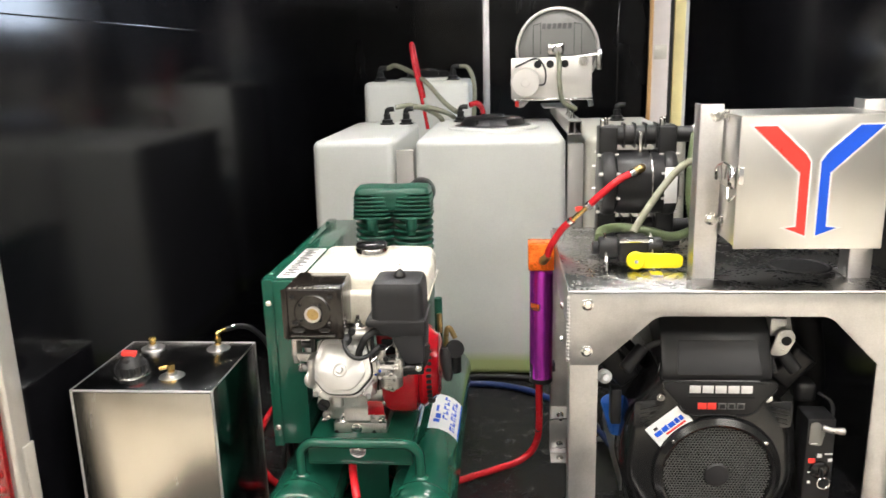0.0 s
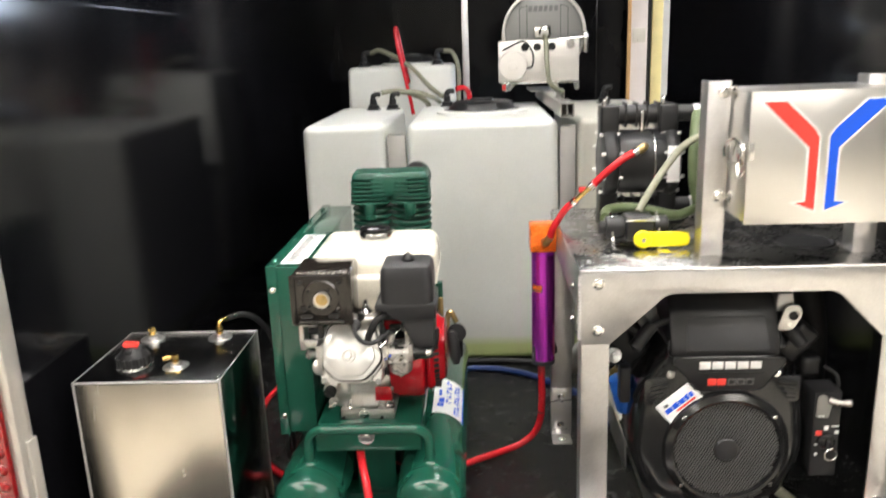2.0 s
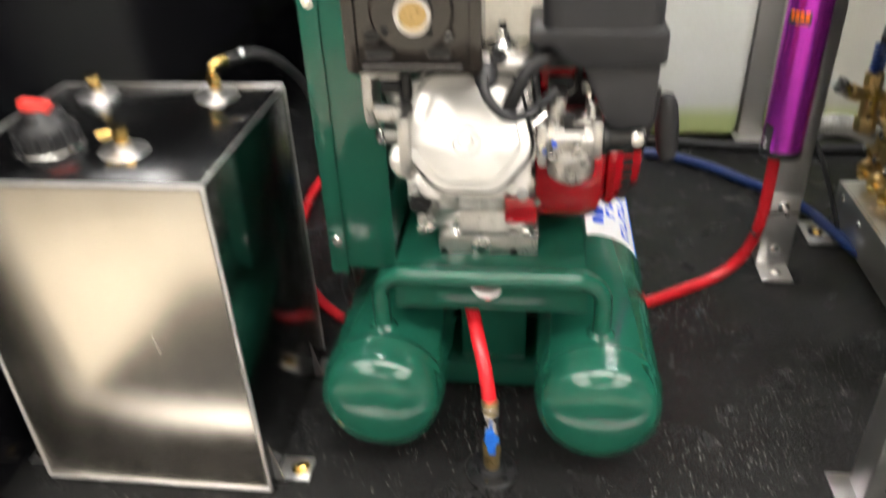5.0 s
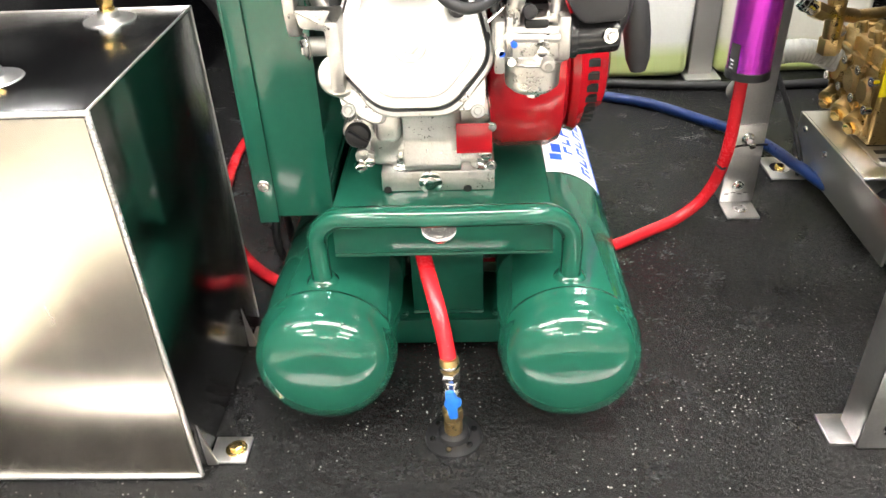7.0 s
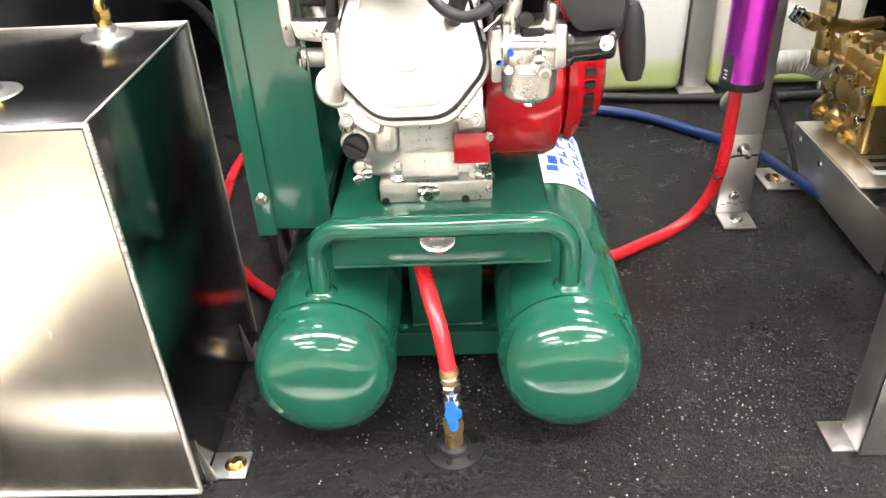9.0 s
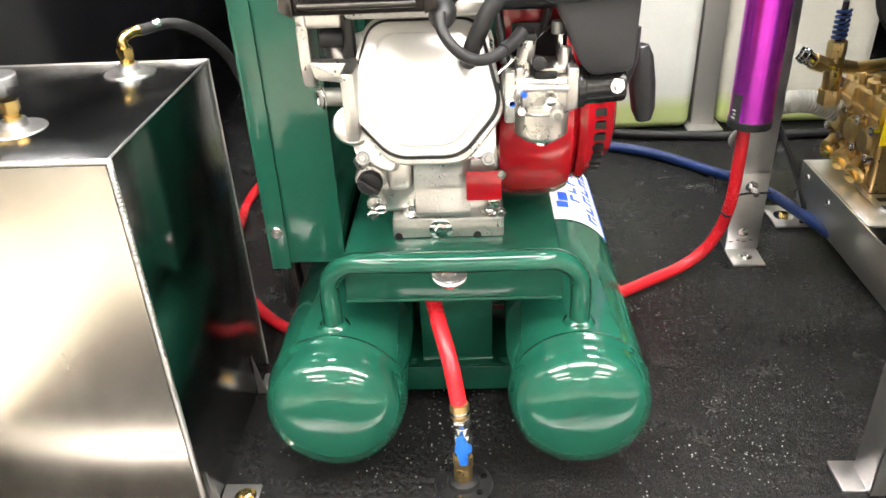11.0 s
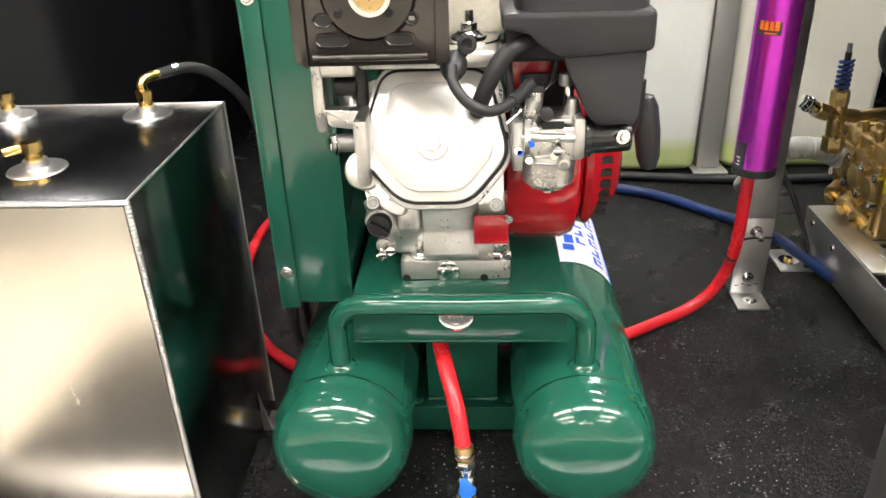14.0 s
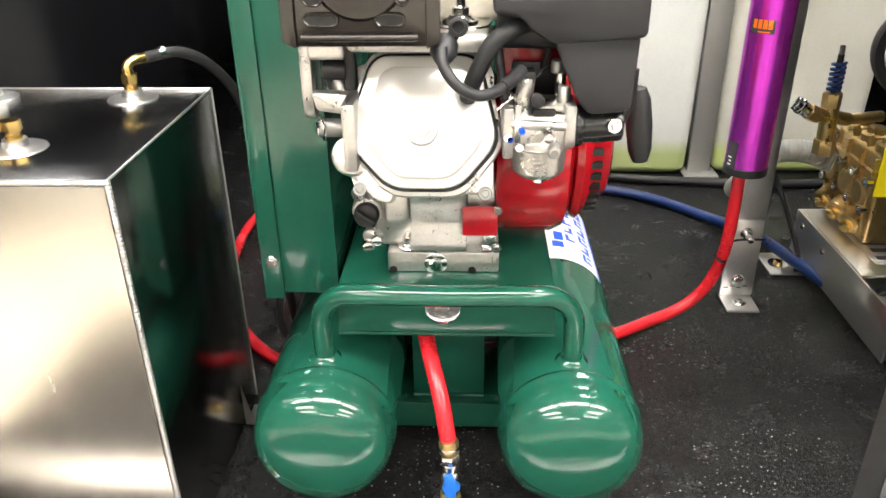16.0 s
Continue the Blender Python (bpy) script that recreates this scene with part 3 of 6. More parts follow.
# ---- poly water tanks ----
def poly_tank(x0, x1, y0, y1, z1, label, lid=None, ports=(), m="poly"):
    t = thing("water_tank", ((x0 + x1) / 2, (y0 + y1) / 2, 0), label, "water tank", "white poly tanks")
    b = bmesh.new()
    bmesh.ops.create_cube(b, size=1.0, matrix=Matrix.Diagonal((x1 - x0, y1 - y0, z1, 1)))
    bmesh.ops.translate(b, verts=b.verts, vec=((x0 + x1) / 2, (y0 + y1) / 2, z1 / 2))
    bmesh.ops.bevel(b, geom=list(b.edges), offset=0.028, segments=5, affect="EDGES", profile=0.5)
    long = [e for e in b.edges if e.calc_length() > 0.15]
    bmesh.ops.subdivide_edges(b, edges=long, cuts=6, use_grid_fill=True)
    for v in b.verts:
        k = math.sin(math.pi * min(max(v.co.z / z1, 0), 1))
        if abs(v.co.y - y0) < 0.02:
            v.co.y -= 0.007 * k
        v.co.x += 0.004 * k * (1 if v.co.x > (x0 + x1) / 2 else -1)
    for f in b.faces:
        f.smooth = True
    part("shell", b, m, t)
    if lid:
        lx, ly, r = lid
        part("neck", lathe([(-0.004, r * 1.22), (0.008, r * 1.2), (0.014, r * 1.1), (0.016, 0)], (lx, ly, z1), (0, 0, 1), 40), "poly", t)
        c = part("lid", lathe([(0.006, r * 1.02), (0.014, r * 1.02), (0.018, r * 0.88), (0.040, r * 0.78), (0.048, r * 0.70), (0.050, r * 0.32), (0.058, r * 0.30), (0.060, 0)], (lx, ly, z1), (0, 0, 1), 40), "black", t, "black ribbed screw lid")
        for i in range(6):
            q = math.pi * i / 3
            part("lug", box(lx - 0.006 + 0.8 * r * math.cos(q), lx + 0.006 + 0.8 * r * math.cos(q), ly - 0.010 + 0.8 * r * math.sin(q), ly + 0.010 + 0.8 * r * math.sin(q), z1 + 0.012, z1 + 0.044, 0.003, 1), "black", c)
    for px, py in ports:
        bm = lathe([(0, 0.034), (0.006, 0.034), (0.008, 0.026), (0.022, 0.026), (0.024, 0.017), (0.05, 0.016), (0.052, 0)], (px, py, z1), (0, 0, 1), 14)
        bm = tube([(px, py, z1 + 0.045), (px, py, z1 + 0.062), (px + 0.012, py, z1 + 0.07), (px + 0.035, py, z1 + 0.07)], 0.012, 10, 5, bm)
        part("port_fitting", bm, "black", t, "black elbow fitting")
    return t


poly_tank(-0.682, -0.372, 2.89, 3.80, 0.947, "narrow milky white poly tank with black elbow fittings", None, ((-0.50, 3.62), (-0.36 - 0.05, 3.62)))
poly_tank(-0.285, 0.278, 2.885, 3.83, 0.947, "wide milky white poly tank with a black screw lid", (0.0, 3.32, 0.16), ((-0.16, 3.70),))
poly_tank(0.352, 0.720, 2.90, 3.80, 0.947, "yellowish milky poly tank behind the diaphragm pump, colour darkened for shade", None, ((0.56, 3.6),), "poly_yellowed")
poly_tank(-0.675, -0.135, 4.0, 4.5, 1.132, "tall milky white poly tank standing behind the others", (-0.36, 4.25, 0.14), ((-0.60, 4.1), (-0.22, 4.12)))

fr = thing("tank_frame", (0, 2.87, 0), "bare aluminium frame of posts and square tube between the tanks", "frame")
part("post", box(-0.362, -0.295, 2.90, 2.94, 0.0, 0.905, 0.003), "alu_matte", fr)
part("post", box(0.286, 0.345, 2.90, 2.94, 0.0, 0.92, 0.003), "alu_matte", fr)
for sx in (-0.33, 0.315):
    part("foot", box(sx - 0.045, sx + 0.045, 2.86, 2.94, 0.0005, 0.006, 0.001), "alu_matte", fr)


def square_tube(x, z, w, y0, y1, parent, m="alu_matte"):
    k = 0.004
    bm = box(x - w / 2, x + w / 2, y0, y1, z - w / 2, z - w / 2 + k, 0.0006)
    bm = box(x - w / 2, x + w / 2, y0, y1, z + w / 2 - k, z + w / 2, 0.0006, 2, bm)
    bm = box(x - w / 2, x - w / 2 + k, y0, y1, z - w / 2 + k, z + w / 2 - k, 0.0006, 2, bm)
    bm = box(x + w / 2 - k, x + w / 2, y0, y1, z - w / 2 + k, z + w / 2 - k, 0.0006, 2, bm)
    bm = box(x - 0.002, x + 0.002, y0 + 0.002, y1, z - w / 2 + k, z + w / 2 - k, 0, 2, bm)
    return part("square_tube", bm, m, parent)


tb = square_tube(0.308, 0.982, 0.05, 2.86, 4.05, fr)
for y in (2.98, 3.08, 3.18):
    bm = lathe([(0, 0.014), (0.003, 0.014), (0.003, 0.009), (0.01, 0.009), (0.01, 0.006), (0.024, 0.006), (0.0245, 0)], (0.308, y, 1.007), (0, 0, 1), 12)
    part("bolt", bm, "chrome", tb)


# ---- hose reel ----
def hose_reel():
    cx, y, cz = 0.288, 3.62, 1.265
    t = thing("hose_reel", (cx, y, 1.01), "polished metal hose reel with a round motor on the frame", "hose reel")
    r = 0.184
    prof = [(0, r * 0.93), (-0.012, r * 0.95), (-0.018, r * 0.985), (-0.012, r * 1.01), (0, r * 1.01), (0.012, r), (0.02, r * 0.9), (0.02, 0)]
    part("flange", lathe(prof, (cx, y, cz), (0, 1, 0), 56), "chrome", t, "polished rim")
    part("disc", lathe([(0, r * 0.935), (-0.004, r * 0.9), (-0.0045, r * 0.3), (-0.0045, 0)], (cx, y, cz), (0, 1, 0), 56), "disc_metal", t, "dull metal disc")
    part("rim_roll", tube([(cx + r * 0.985 * math.cos(q * math.pi / 18), y - 0.016, cz + r * 0.985 * math.sin(q * math.pi / 18)) for q in range(37)], 0.0075, 10, 2), "pale_steel", t, "rolled bright rim")
    for sx in (-1, 1):
        xa, xb = sorted((cx + sx * 0.075, cx + sx * 0.108))
        for x in (xa, xb):
            part("pressed_line", box(x - 0.0012, x + 0.0012, y - 0.0085, y - 0.0055, cz - 0.02, cz + (0.112 if abs(x - cx) > 0.09 else 0.122), 0.0004), "black", t)
        part("pressed_line", box(xa, xb, y - 0.0085, y - 0.0055, cz + 0.113, cz + 0.1155, 0.0004, 2, None, (0, sx * 14, 0)), "black", t)
    for i in range(6):
        part("raised_mark", box(cx - 0.068 + i * 0.023, cx - 0.052 + i * 0.023, y - 0.0085, y - 0.005, cz + 0.093, cz + 0.118, 0.001, 1, None, (0, 8, 0)), "screen", t)
    part("rear_flange", lathe(prof, (cx, y + 0.28, cz), (0, 1, 0), 40), "chrome", t)
    part("drum", cyl((cx, y + 0.01, cz), (cx, y + 0.28, cz), 0.11, 32, 0.003), "black", t)
    pl = part("control_plate", box(cx - 0.208, cx + 0.150, y - 0.075, y - 0.068, cz - 0.21, cz - 0.030, 0.003), "pale_steel", t)
    part("plate_lip", box(cx - 0.20, cx + 0.155, y - 0.085, y - 0.06, cz - 0.219, cz - 0.2105, 0.003), "chrome", t)
    part("motor", lathe([(0, 0.066), (0.03, 0.066), (0.036, 0.06), (0.037, 0.02), (0.039, 0.018), (0.04, 0)], (cx - 0.145, y - 0.076, cz - 0.138), (0, -1, 0), 32), "pale_steel", t, "round motor cover")
    part("end_stay", box(cx - 0.19, cx - 0.172, y + 0.02, y + 0.04, 1.014, cz - 0.15, 0.002), "red_vinyl", t, "red stay")
    part("rim_band", tube([(cx - 0.16, y + 0.02, 1.02), (cx - 0.12, y + 0.0, cz - 0.205), (cx - 0.05, y - 0.02, cz - 0.185), (cx + 0.02, y - 0.02, cz - 0.20), (cx + 0.06, y, 1.02)], 0.011), "pale_steel", t)
    for dx in (-0.09, -0.035, 0.03):
        part("plate_hole", cyl((cx + dx, y - 0.076, cz - 0.06), (cx + dx, y - 0.079, cz - 0.06), 0.017, 18), "dark", pl)
    sw = part("swivel", lathe([(0, 0.026), (0.03, 0.026), (0.034, 0.018), (0.05, 0.018), (0.051, 0)], (cx, y - 0.006, cz), (0, -1, 0), 20), "chrome", t)
    part("swivel_block", box(cx - 0.045, cx + 0.03, y - 0.03, y - 0.006, cz - 0.02, cz + 0.03, 0.004), "chrome", sw)
    part("feed_hose", tube([(cx, y - 0.045, cz - 0.01), (cx + 0.004, y - 0.10, cz - 0.06), (cx + 0.004, y - 0.13, cz - 0.14), (cx + 0.02, y - 0.12, cz - 0.22), (cx + 0.08, y - 0.06, cz - 0.26)], 0.011), "clear_hose", t, "clear feed hose")
    part("brake_rod", tube([(cx + 0.01, y - 0.05, cz - 0.03), (cx + 0.09, y - 0.06, cz - 0.03), (cx + 0.185, y - 0.06, cz - 0.02)], 0.008), "chrome", t)
    part("brake_knob", lathe([(0, 0.02), (0.02, 0.022), (0.03, 0.018), (0.031, 0)], (cx + 0.11, y - 0.06, cz - 0.05), (0, -1, 0), 18), "chrome", t)
    part("clamp", box(cx + 0.17, cx + 0.19, y - 0.08, y - 0.03, cz - 0.09, cz + 0.0, 0.003), "chrome", t)
    part("cable", tube([(cx - 0.19, y - 0.09, cz - 0.07), (cx - 0.10, y - 0.10, cz - 0.035), (cx - 0.06, y - 0.12, cz - 0.08), (cx - 0.06, y - 0.12, cz - 0.14), (cx - 0.085, y - 0.118, cz - 0.15)], 0.004, 8), "rubber", t)
    for sx in (-1, 1):
        part("hoop", tube([(cx + sx * 0.17, y + 0.14, 1.008), (cx + sx * 0.14, y + 0.1, cz - 0.17), (cx, y + 0.05, cz - 0.13)], 0.012), "alu", t)
    part("base_plate", box(cx - 0.06, cx + 0.09, y - 0.02, y + 0.3, 1.007, 1.013, 0.002), "alu", t)


hose_reel()
h = thing("clear_hose", (-0.3, 3.7, 0.97), "clear braided hoses looping over the poly tanks", "hose")
part("hose", tube([(-0.56, 4.1, 1.2), (-0.50, 4.05, 1.21), (-0.36, 3.95, 1.14), (-0.24, 3.8, 1.03), (-0.18, 3.74, 0.99)], 0.012), "clear_hose", h)
part("hose", tube([(-0.46, 3.62, 1.025), (-0.38, 3.64, 1.03), (-0.28, 3.68, 0.99), (-0.25, 3.75, 0.93), (-0.3, 3.86, 0.8)], 0.012), "clear_hose", h)
part("hose", tube([(-0.375, 3.62, 1.025), (-0.30, 3.64, 1.02), (-0.22, 3.68, 0.99), (-0.2, 3.8, 0.962)], 0.012), "clear_hose", h)
part("hose", tube([(-0.185, 4.12, 1.202), (-0.14, 4.12, 1.19), (-0.11, 4.12, 1.1), (-0.115, 4.1, 0.9), (-0.12, 4.05, 0.6)], 0.012), "clear_hose", h)
h = thing("red_tank_hose", (-0.3, 3.95, 0.96), "red air hose rising behind the tanks", "hose")
part("hose", tube([(-0.335, 3.87, 0.90), (-0.35, 3.88, 0.98), (-0.375, 3.89, 1.10), (-0.40, 3.90, 1.22), (-0.412, 3.91, 1.305), (-0.405, 3.93, 1.31), (-0.39, 3.95, 1.22), (-0.36, 3.97, 1.05)], 0.009), "red_hose", h)
part("hose", tube([(-0.115, 3.70, 1.025), (-0.08, 3.72, 1.03), (-0.055, 3.76, 0.99), (-0.06, 3.84, 0.9)], 0.013), "red_hose", h)


# ---- air compressor ----
comp = thing("air_compressor", (-0.315, 1.9, 0), "dark green twin-tank air compressor driven by a small petrol engine", "air compressor")
for cx, lab in ((-0.467, ""), (-0.162, "green air tank with a white and blue decal")):
    r = 0.087
    dome = [(-r * 0.74 * math.cos(q) ** 0.68, r * math.sin(q) ** 0.68) for q in [math.pi / 2 * i / 20 for i in range(20)]]
    prof = [(d, max(q, 0)) for d, q in dome] + [(-0.002, r + 0.0005), (0.002, r + 0.0022), (0.006, r + 0.0018), (0.009, r - 0.0008), (0.012, r), (0.93, r), (0.96, r * 0.9), (0.985, r * 0.6), (1.0, 0)]
    tk = part("air_tank", lathe(prof, (cx, 1.695, 0.13), (0, 1, 0), 48), "green", comp, lab, 60)
    for y in (1.95, 2.5):
        part("foot", box(cx - 0.03, cx + 0.03, y - 0.02, y + 0.02, 0.001, 0.05, 0.004), "rubber", tk)
for q in (-0.467, -0.162):
    part("weld_foot", lathe([(-0.004, 0.022), (0.002, 0.019), (0.006, 0.0145)], (q, 1.727, 0.215), (0, 0, 1), 20), "green", comp)
part("handle", tube([(-0.467, 1.727, 0.21), (-0.467, 1.726, 0.26), (-0.462, 1.722, 0.288), (-0.44, 1.712, 0.312), (-0.405, 1.702, 0.320), (-0.315, 1.700, 0.320), (-0.224, 1.702, 0.320), (-0.189, 1.712, 0.312), (-0.167, 1.722, 0.288), (-0.162, 1.726, 0.26), (-0.162, 1.727, 0.21)], 0.0128, 16, 8), "green", comp)
part("saddle_plate", box(-0.446, -0.186, 1.738, 2.56, 0.300, 0.306, 0.002), "green", comp)
part("saddle_front", prism([(-0.130, 0.305), (0.130, 0.305), (0.133, 0.249), (-0.133, 0.249)], (-0.316, 1.7375, 0), (1, 0, 0), (0, 0, 1), 0.004, 0.0012), "green", comp)
part("front_lip", box(-0.449, -0.183, 1.7335, 1.752, 0.244, 0.2485, 0.001), "green", comp)
for x in (-0.4478, -0.1862):
    part("saddle_side", box(x - 0.0025, x + 0.0025, 1.742, 2.56, 0.25, 0.2995, 0.001), "green", comp)
    part("top_tab", box(x - 0.006, x + 0.006, 1.728, 1.737, 0.300, 0.306, 0.001), "green", comp)
part("washer_bolt", lathe([(0, 0.021), (0.002, 0.021), (0.003, 0.018), (0.003, 0.009), (0.008, 0.008), (0.009, 0)], (-0.320, 1.734, 0.283), (0, -1, 0), 24), "chrome", comp, "zinc washer and bolt")
col = part("column", box(-0.371, -0.266, 1.86, 1.98, 0.056, 0.2995, 0.003), "green", comp)
part("column_weld", weld((-0.371, 1.859, 0.057), (-0.266, 1.859, 0.057), 0.003, 0.006), "green", col)
part("cross_strap", box(-0.40, -0.23, 1.845, 1.99, 0.05, 0.055, 0.001), "green", comp)
part("strap_front", box(-0.40, -0.23, 1.8405, 1.8448, 0.012, 0.055, 0.001), "green", comp)
for x in (-0.385, -0.248):
    part("strap_bolt", bolt((x, 1.858, 0.055), (0, 0, 1), 0.005), "green", comp)
for y in (2.15, 2.45):
    part("tank_saddle", box(-0.45, -0.18, y - 0.02, y + 0.02, 0.18, 0.30, 0.004), "green", comp)

# belt guard
gd = part("belt_guard", box(-0.548, -0.455, 1.792, 2.54, 0.268, 0.712, 0.003), "green", comp, "green sheet-metal belt guard")
bm = box(-0.551, -0.5475, 1.788, 2.545, 0.262, 0.716, 0.001)
bm = box(-0.551, -0.526, 1.7885, 1.792, 0.262, 0.716, 0.001, 2, bm)
bm = box(-0.551, -0.526, 1.788, 2.545, 0.7125, 0.716, 0.001, 2, bm)
part("seam_flange", bm, "green", gd)
for z in (0.315, 0.655):
    part("screw", bolt((-0.538, 1.7885, z), (0, -1, 0), 0.005), "chrome", gd)
for y in (1.84, 2.05, 2.27, 2.48):
    part("screw", bolt((-0.54, y, 0.716), (0, 0, 1), 0.005), "chrome", gd)
lb = part("warning_label", box(-0.522, -0.462, 1.82, 2.12, 0.7125, 0.7145, 0.0003), "white", gd, "white printed label strip")
for i in range(16):
    k = (i * 7) % 5
    part("print", box(-0.514 + 0.002 * k, -0.492 + 0.004 * ((i * 3) % 6), 1.835 + i * 0.0175, 1.843 + i * 0.0175 + 0.001 * k, 0.7147, 0.7151, 0), "ink", lb)

part("black_cable", tube([(-0.53, 2.10, 0.30), (-0.55, 1.98, 0.26), (-0.572, 1.93, 0.185), (-0.575, 1.925, 0.13), (-0.562, 1.93, 0.105), (-0.545, 1.95, 0.12), (-0.54, 2.0, 0.2)], 0.006, 10), "rubber", comp, "black looped cable")

# pump with finned cylinders
pump = part("pump", box(-0.40, -0.185, 2.20, 2.48, 0.306, 0.56, 0.02, 3), "green_cast", comp, "green cast two-cylinder pump")
for cx in (-0.352, -0.235):
    cy = part("cylinder", cyl((cx, 2.34, 0.55), (cx, 2.34, 0.77), 0.045, 24), "green_cast", pump)
    for i in range(10):
        z = 0.56 + i * 0.02
        part("fin", lathe([(0, 0.05), (0, 0.062), (0.003, 0.064), (0.007, 0.064), (0.01, 0.062), (0.01, 0.05)], (cx, 2.34, z), (0, 0, 1), 28), "green_cast", pump)
    part("boss", cyl((cx, 2.285, 0.715), (cx, 2.285, 0.767), 0.016, 14, 0.003), "green_cast", pump)
hd = part("head", box(-0.410, -0.176, 2.285, 2.41, 0.775, 0.842, 0.014, 3), "green_cast", pump)
for sx in (-0.354, -0.231):
    for i in range(7):
        k = 1.0 - 0.012 * i - (0.05 if i == 6 else 0)
        lobe = rounded([(-0.060 * k, -0.062 * k), (0.060 * k, -0.062 * k), (0.061 * k, 0.07), (-0.061 * k, 0.07)], 0.03 * k, 6)
        part("fin", prism(lobe, (sx, 2.325, 0.768 + i * 0.0125), (1, 0, 0), (0, 1, 0), 0.0062, 0.0015), "green_cast", pump)
    part("lobe_cap", loft(rounded([(-0.054, -0.054), (0.054, -0.054), (0.056, 0.07), (-0.056, 0.07)], 0.03, 6), (sx, 2.325, 0.842), (1, 0, 0), (0, 1, 0), [(1.0, 0.0), (0.97, 0.010), (0.86, 0.018), (0.6, 0.022)]), "green_cast", pump)
part("head_bridge", box(-0.352, -0.233, 2.270, 2.40, 0.79, 0.860, 0.016, 4), "green_cast", pump)
for sx in (-0.354, -0.231):
    part("front_boss", cyl((sx, 2.268, 0.735), (sx, 2.268, 0.772), 0.017, 16, 0.004), "green_cast", pump)
part("intake_filter", cyl((-0.225, 2.46, 0.812), (-0.225, 2.53, 0.812), 0.047, 28, 0.008), "black", pump, "black intake filter")
part("flywheel", cyl((-0.452, 2.34, 0.45), (-0.43, 2.34, 0.45), 0.14, 40, 0.004), "green_cast", pump)

# pilot valve and gauge
gg = part("pilot_valve", tube([(-0.150, 2.2, 0.380), (-0.150, 2.2, 0.480), (-0.150, 2.2, 0.540)], 0.012), "green_cast", comp)
part("brass_fitting", tube([(-0.130, 2.18, 0.380), (-0.125, 2.18, 0.440), (-0.115, 2.18, 0.450), (-0.100, 2.18, 0.420)], 0.008), "brass_dull", gg, "brass fitting")
part("brass_valve", cyl((-0.145, 2.17, 0.440), (-0.145, 2.17, 0.500), 0.008, 8, 0.001), "brass_dull", gg)
part("gauge", lathe([(0, 0.026), (0.02, 0.028), (0.024, 0.026), (0.024, 0)], (-0.102, 2.17, 0.390), (0.2, -1, 0.25), 24), "black", gg, "black pressure gauge")
part("regulator", cyl((-0.102, 2.18, 0.310), (-0.102, 2.18, 0.370), 0.02, 18, 0.003), "black", gg)

# decal on the air tank
dec = bmesh.new()
n = 14
for j in range(2):
    for i in range(n + 1):
        q = radians(-6 + 66 * i / n)
        dec.verts.new((-0.162 + 0.0882 * math.sin(q), (1.99, 2.22)[j], 0.13 + 0.0882 * math.cos(q)))
dec.verts.ensure_lookup_table()
for i in range(n):
    dec.faces.new([dec.verts[i], dec.verts[i + 1], dec.verts[n + 2 + i], dec.verts[n + 1 + i]])
dl = part("decal", dec, "white", comp, "white decal with blue lettering bars")


def on_tank(q0, q1, y0, y1, m, r=0.0887):
    b = bmesh.new()
    k = 5
    for y in (y0, y1):
        for i in range(k + 1):
            q = radians(q0 + (q1 - q0) * i / k)
            b.verts.new((-0.162 + r * math.sin(q), y, 0.13 + r * math.cos(q)))
    b.verts.ensure_lookup_table()
    for i in range(k):
        b.faces.new([b.verts[i], b.verts[i + 1], b.verts[k + 2 + i], b.verts[k + 1 + i]])
    part("print", b, m, dl)


for i in range(6):
    y = 2.01 + i * 0.033
    on_tank(35, 47, y, y + 0.008, "blue")
    on_tank(35 + 8 * (i % 2), 39 + 8 * (i % 2), y + 0.008, y + 0.025, "blue")
    on_tank(41, 47, y + 0.017, y + 0.025, "blue")
for i in range(5):
    y = 2.06 + i * 0.031
    on_tank(18, 29, y, y + 0.007, "blue")
    on_tank(18 + 6 * (i % 2), 22 + 6 * (i % 2), y + 0.007, y + 0.022, "blue")
on_tank(2, 14, 2.03, 2.05, "blue")
on_tank(5, 15, 2.055, 2.085, "blue")
on_tank(4, 9, 2.10, 2.14, "blue")
on_tank(56, 60, 1.99, 2.22, "blue")


# ---- petrol engine on the compressor ----
eng = part("engine", box(-0.405, -0.262, 1.80, 2.0, 0.331, 0.50, 0.012, 3), "cast", comp, "silver, black and red petrol engine")
bm = box(-0.390, -0.252, 1.782, 1.97, 0.3065, 0.334, 0.003)
part("base_flange", bm, "cast", eng)
for x in (-0.364, -0.267):
    mb = part("mount_bolt", lathe([(0, 0.014), (0.002, 0.014), (0.003, 0.0095), (0.005, 0.0095)], (x, 1.797, 0.334), (0, 0, 1), 20), "chrome", eng)
    part("nut", lathe([(0.004, 0.0085), (0.012, 0.0085), (0.0135, 0.006), (0.0215, 0.0045), (0.022, 0)], (x, 1.797, 0.334), (0, 0, 1), 6), "chrome", mb)
part("drain_bolt", bolt((-0.33, 1.782, 0.319), (0, -1, 0), 0.009), "chrome", eng)
for x in (-0.383, -0.285):
    part("base_slot", cyl((x, 1.7815, 0.310), (x, 1.7805, 0.310), 0.005, 12), "dark", eng)
part("crank_web", prism(rounded([(1.80, 0.331), (1.776, 0.338), (1.786, 0.372), (1.778, 0.408), (1.768, 0.425), (1.83, 0.43), (1.83, 0.331)], 0.008, 4), (-0.360, 0, 0), (0, 1, 0), (0, 0, 1), 0.068, 0.002), "cast", eng)
part("crank_boss", box(-0.392, -0.361, 1.776, 1.83, 0.374, 0.418, 0.009, 3), "cast", eng)
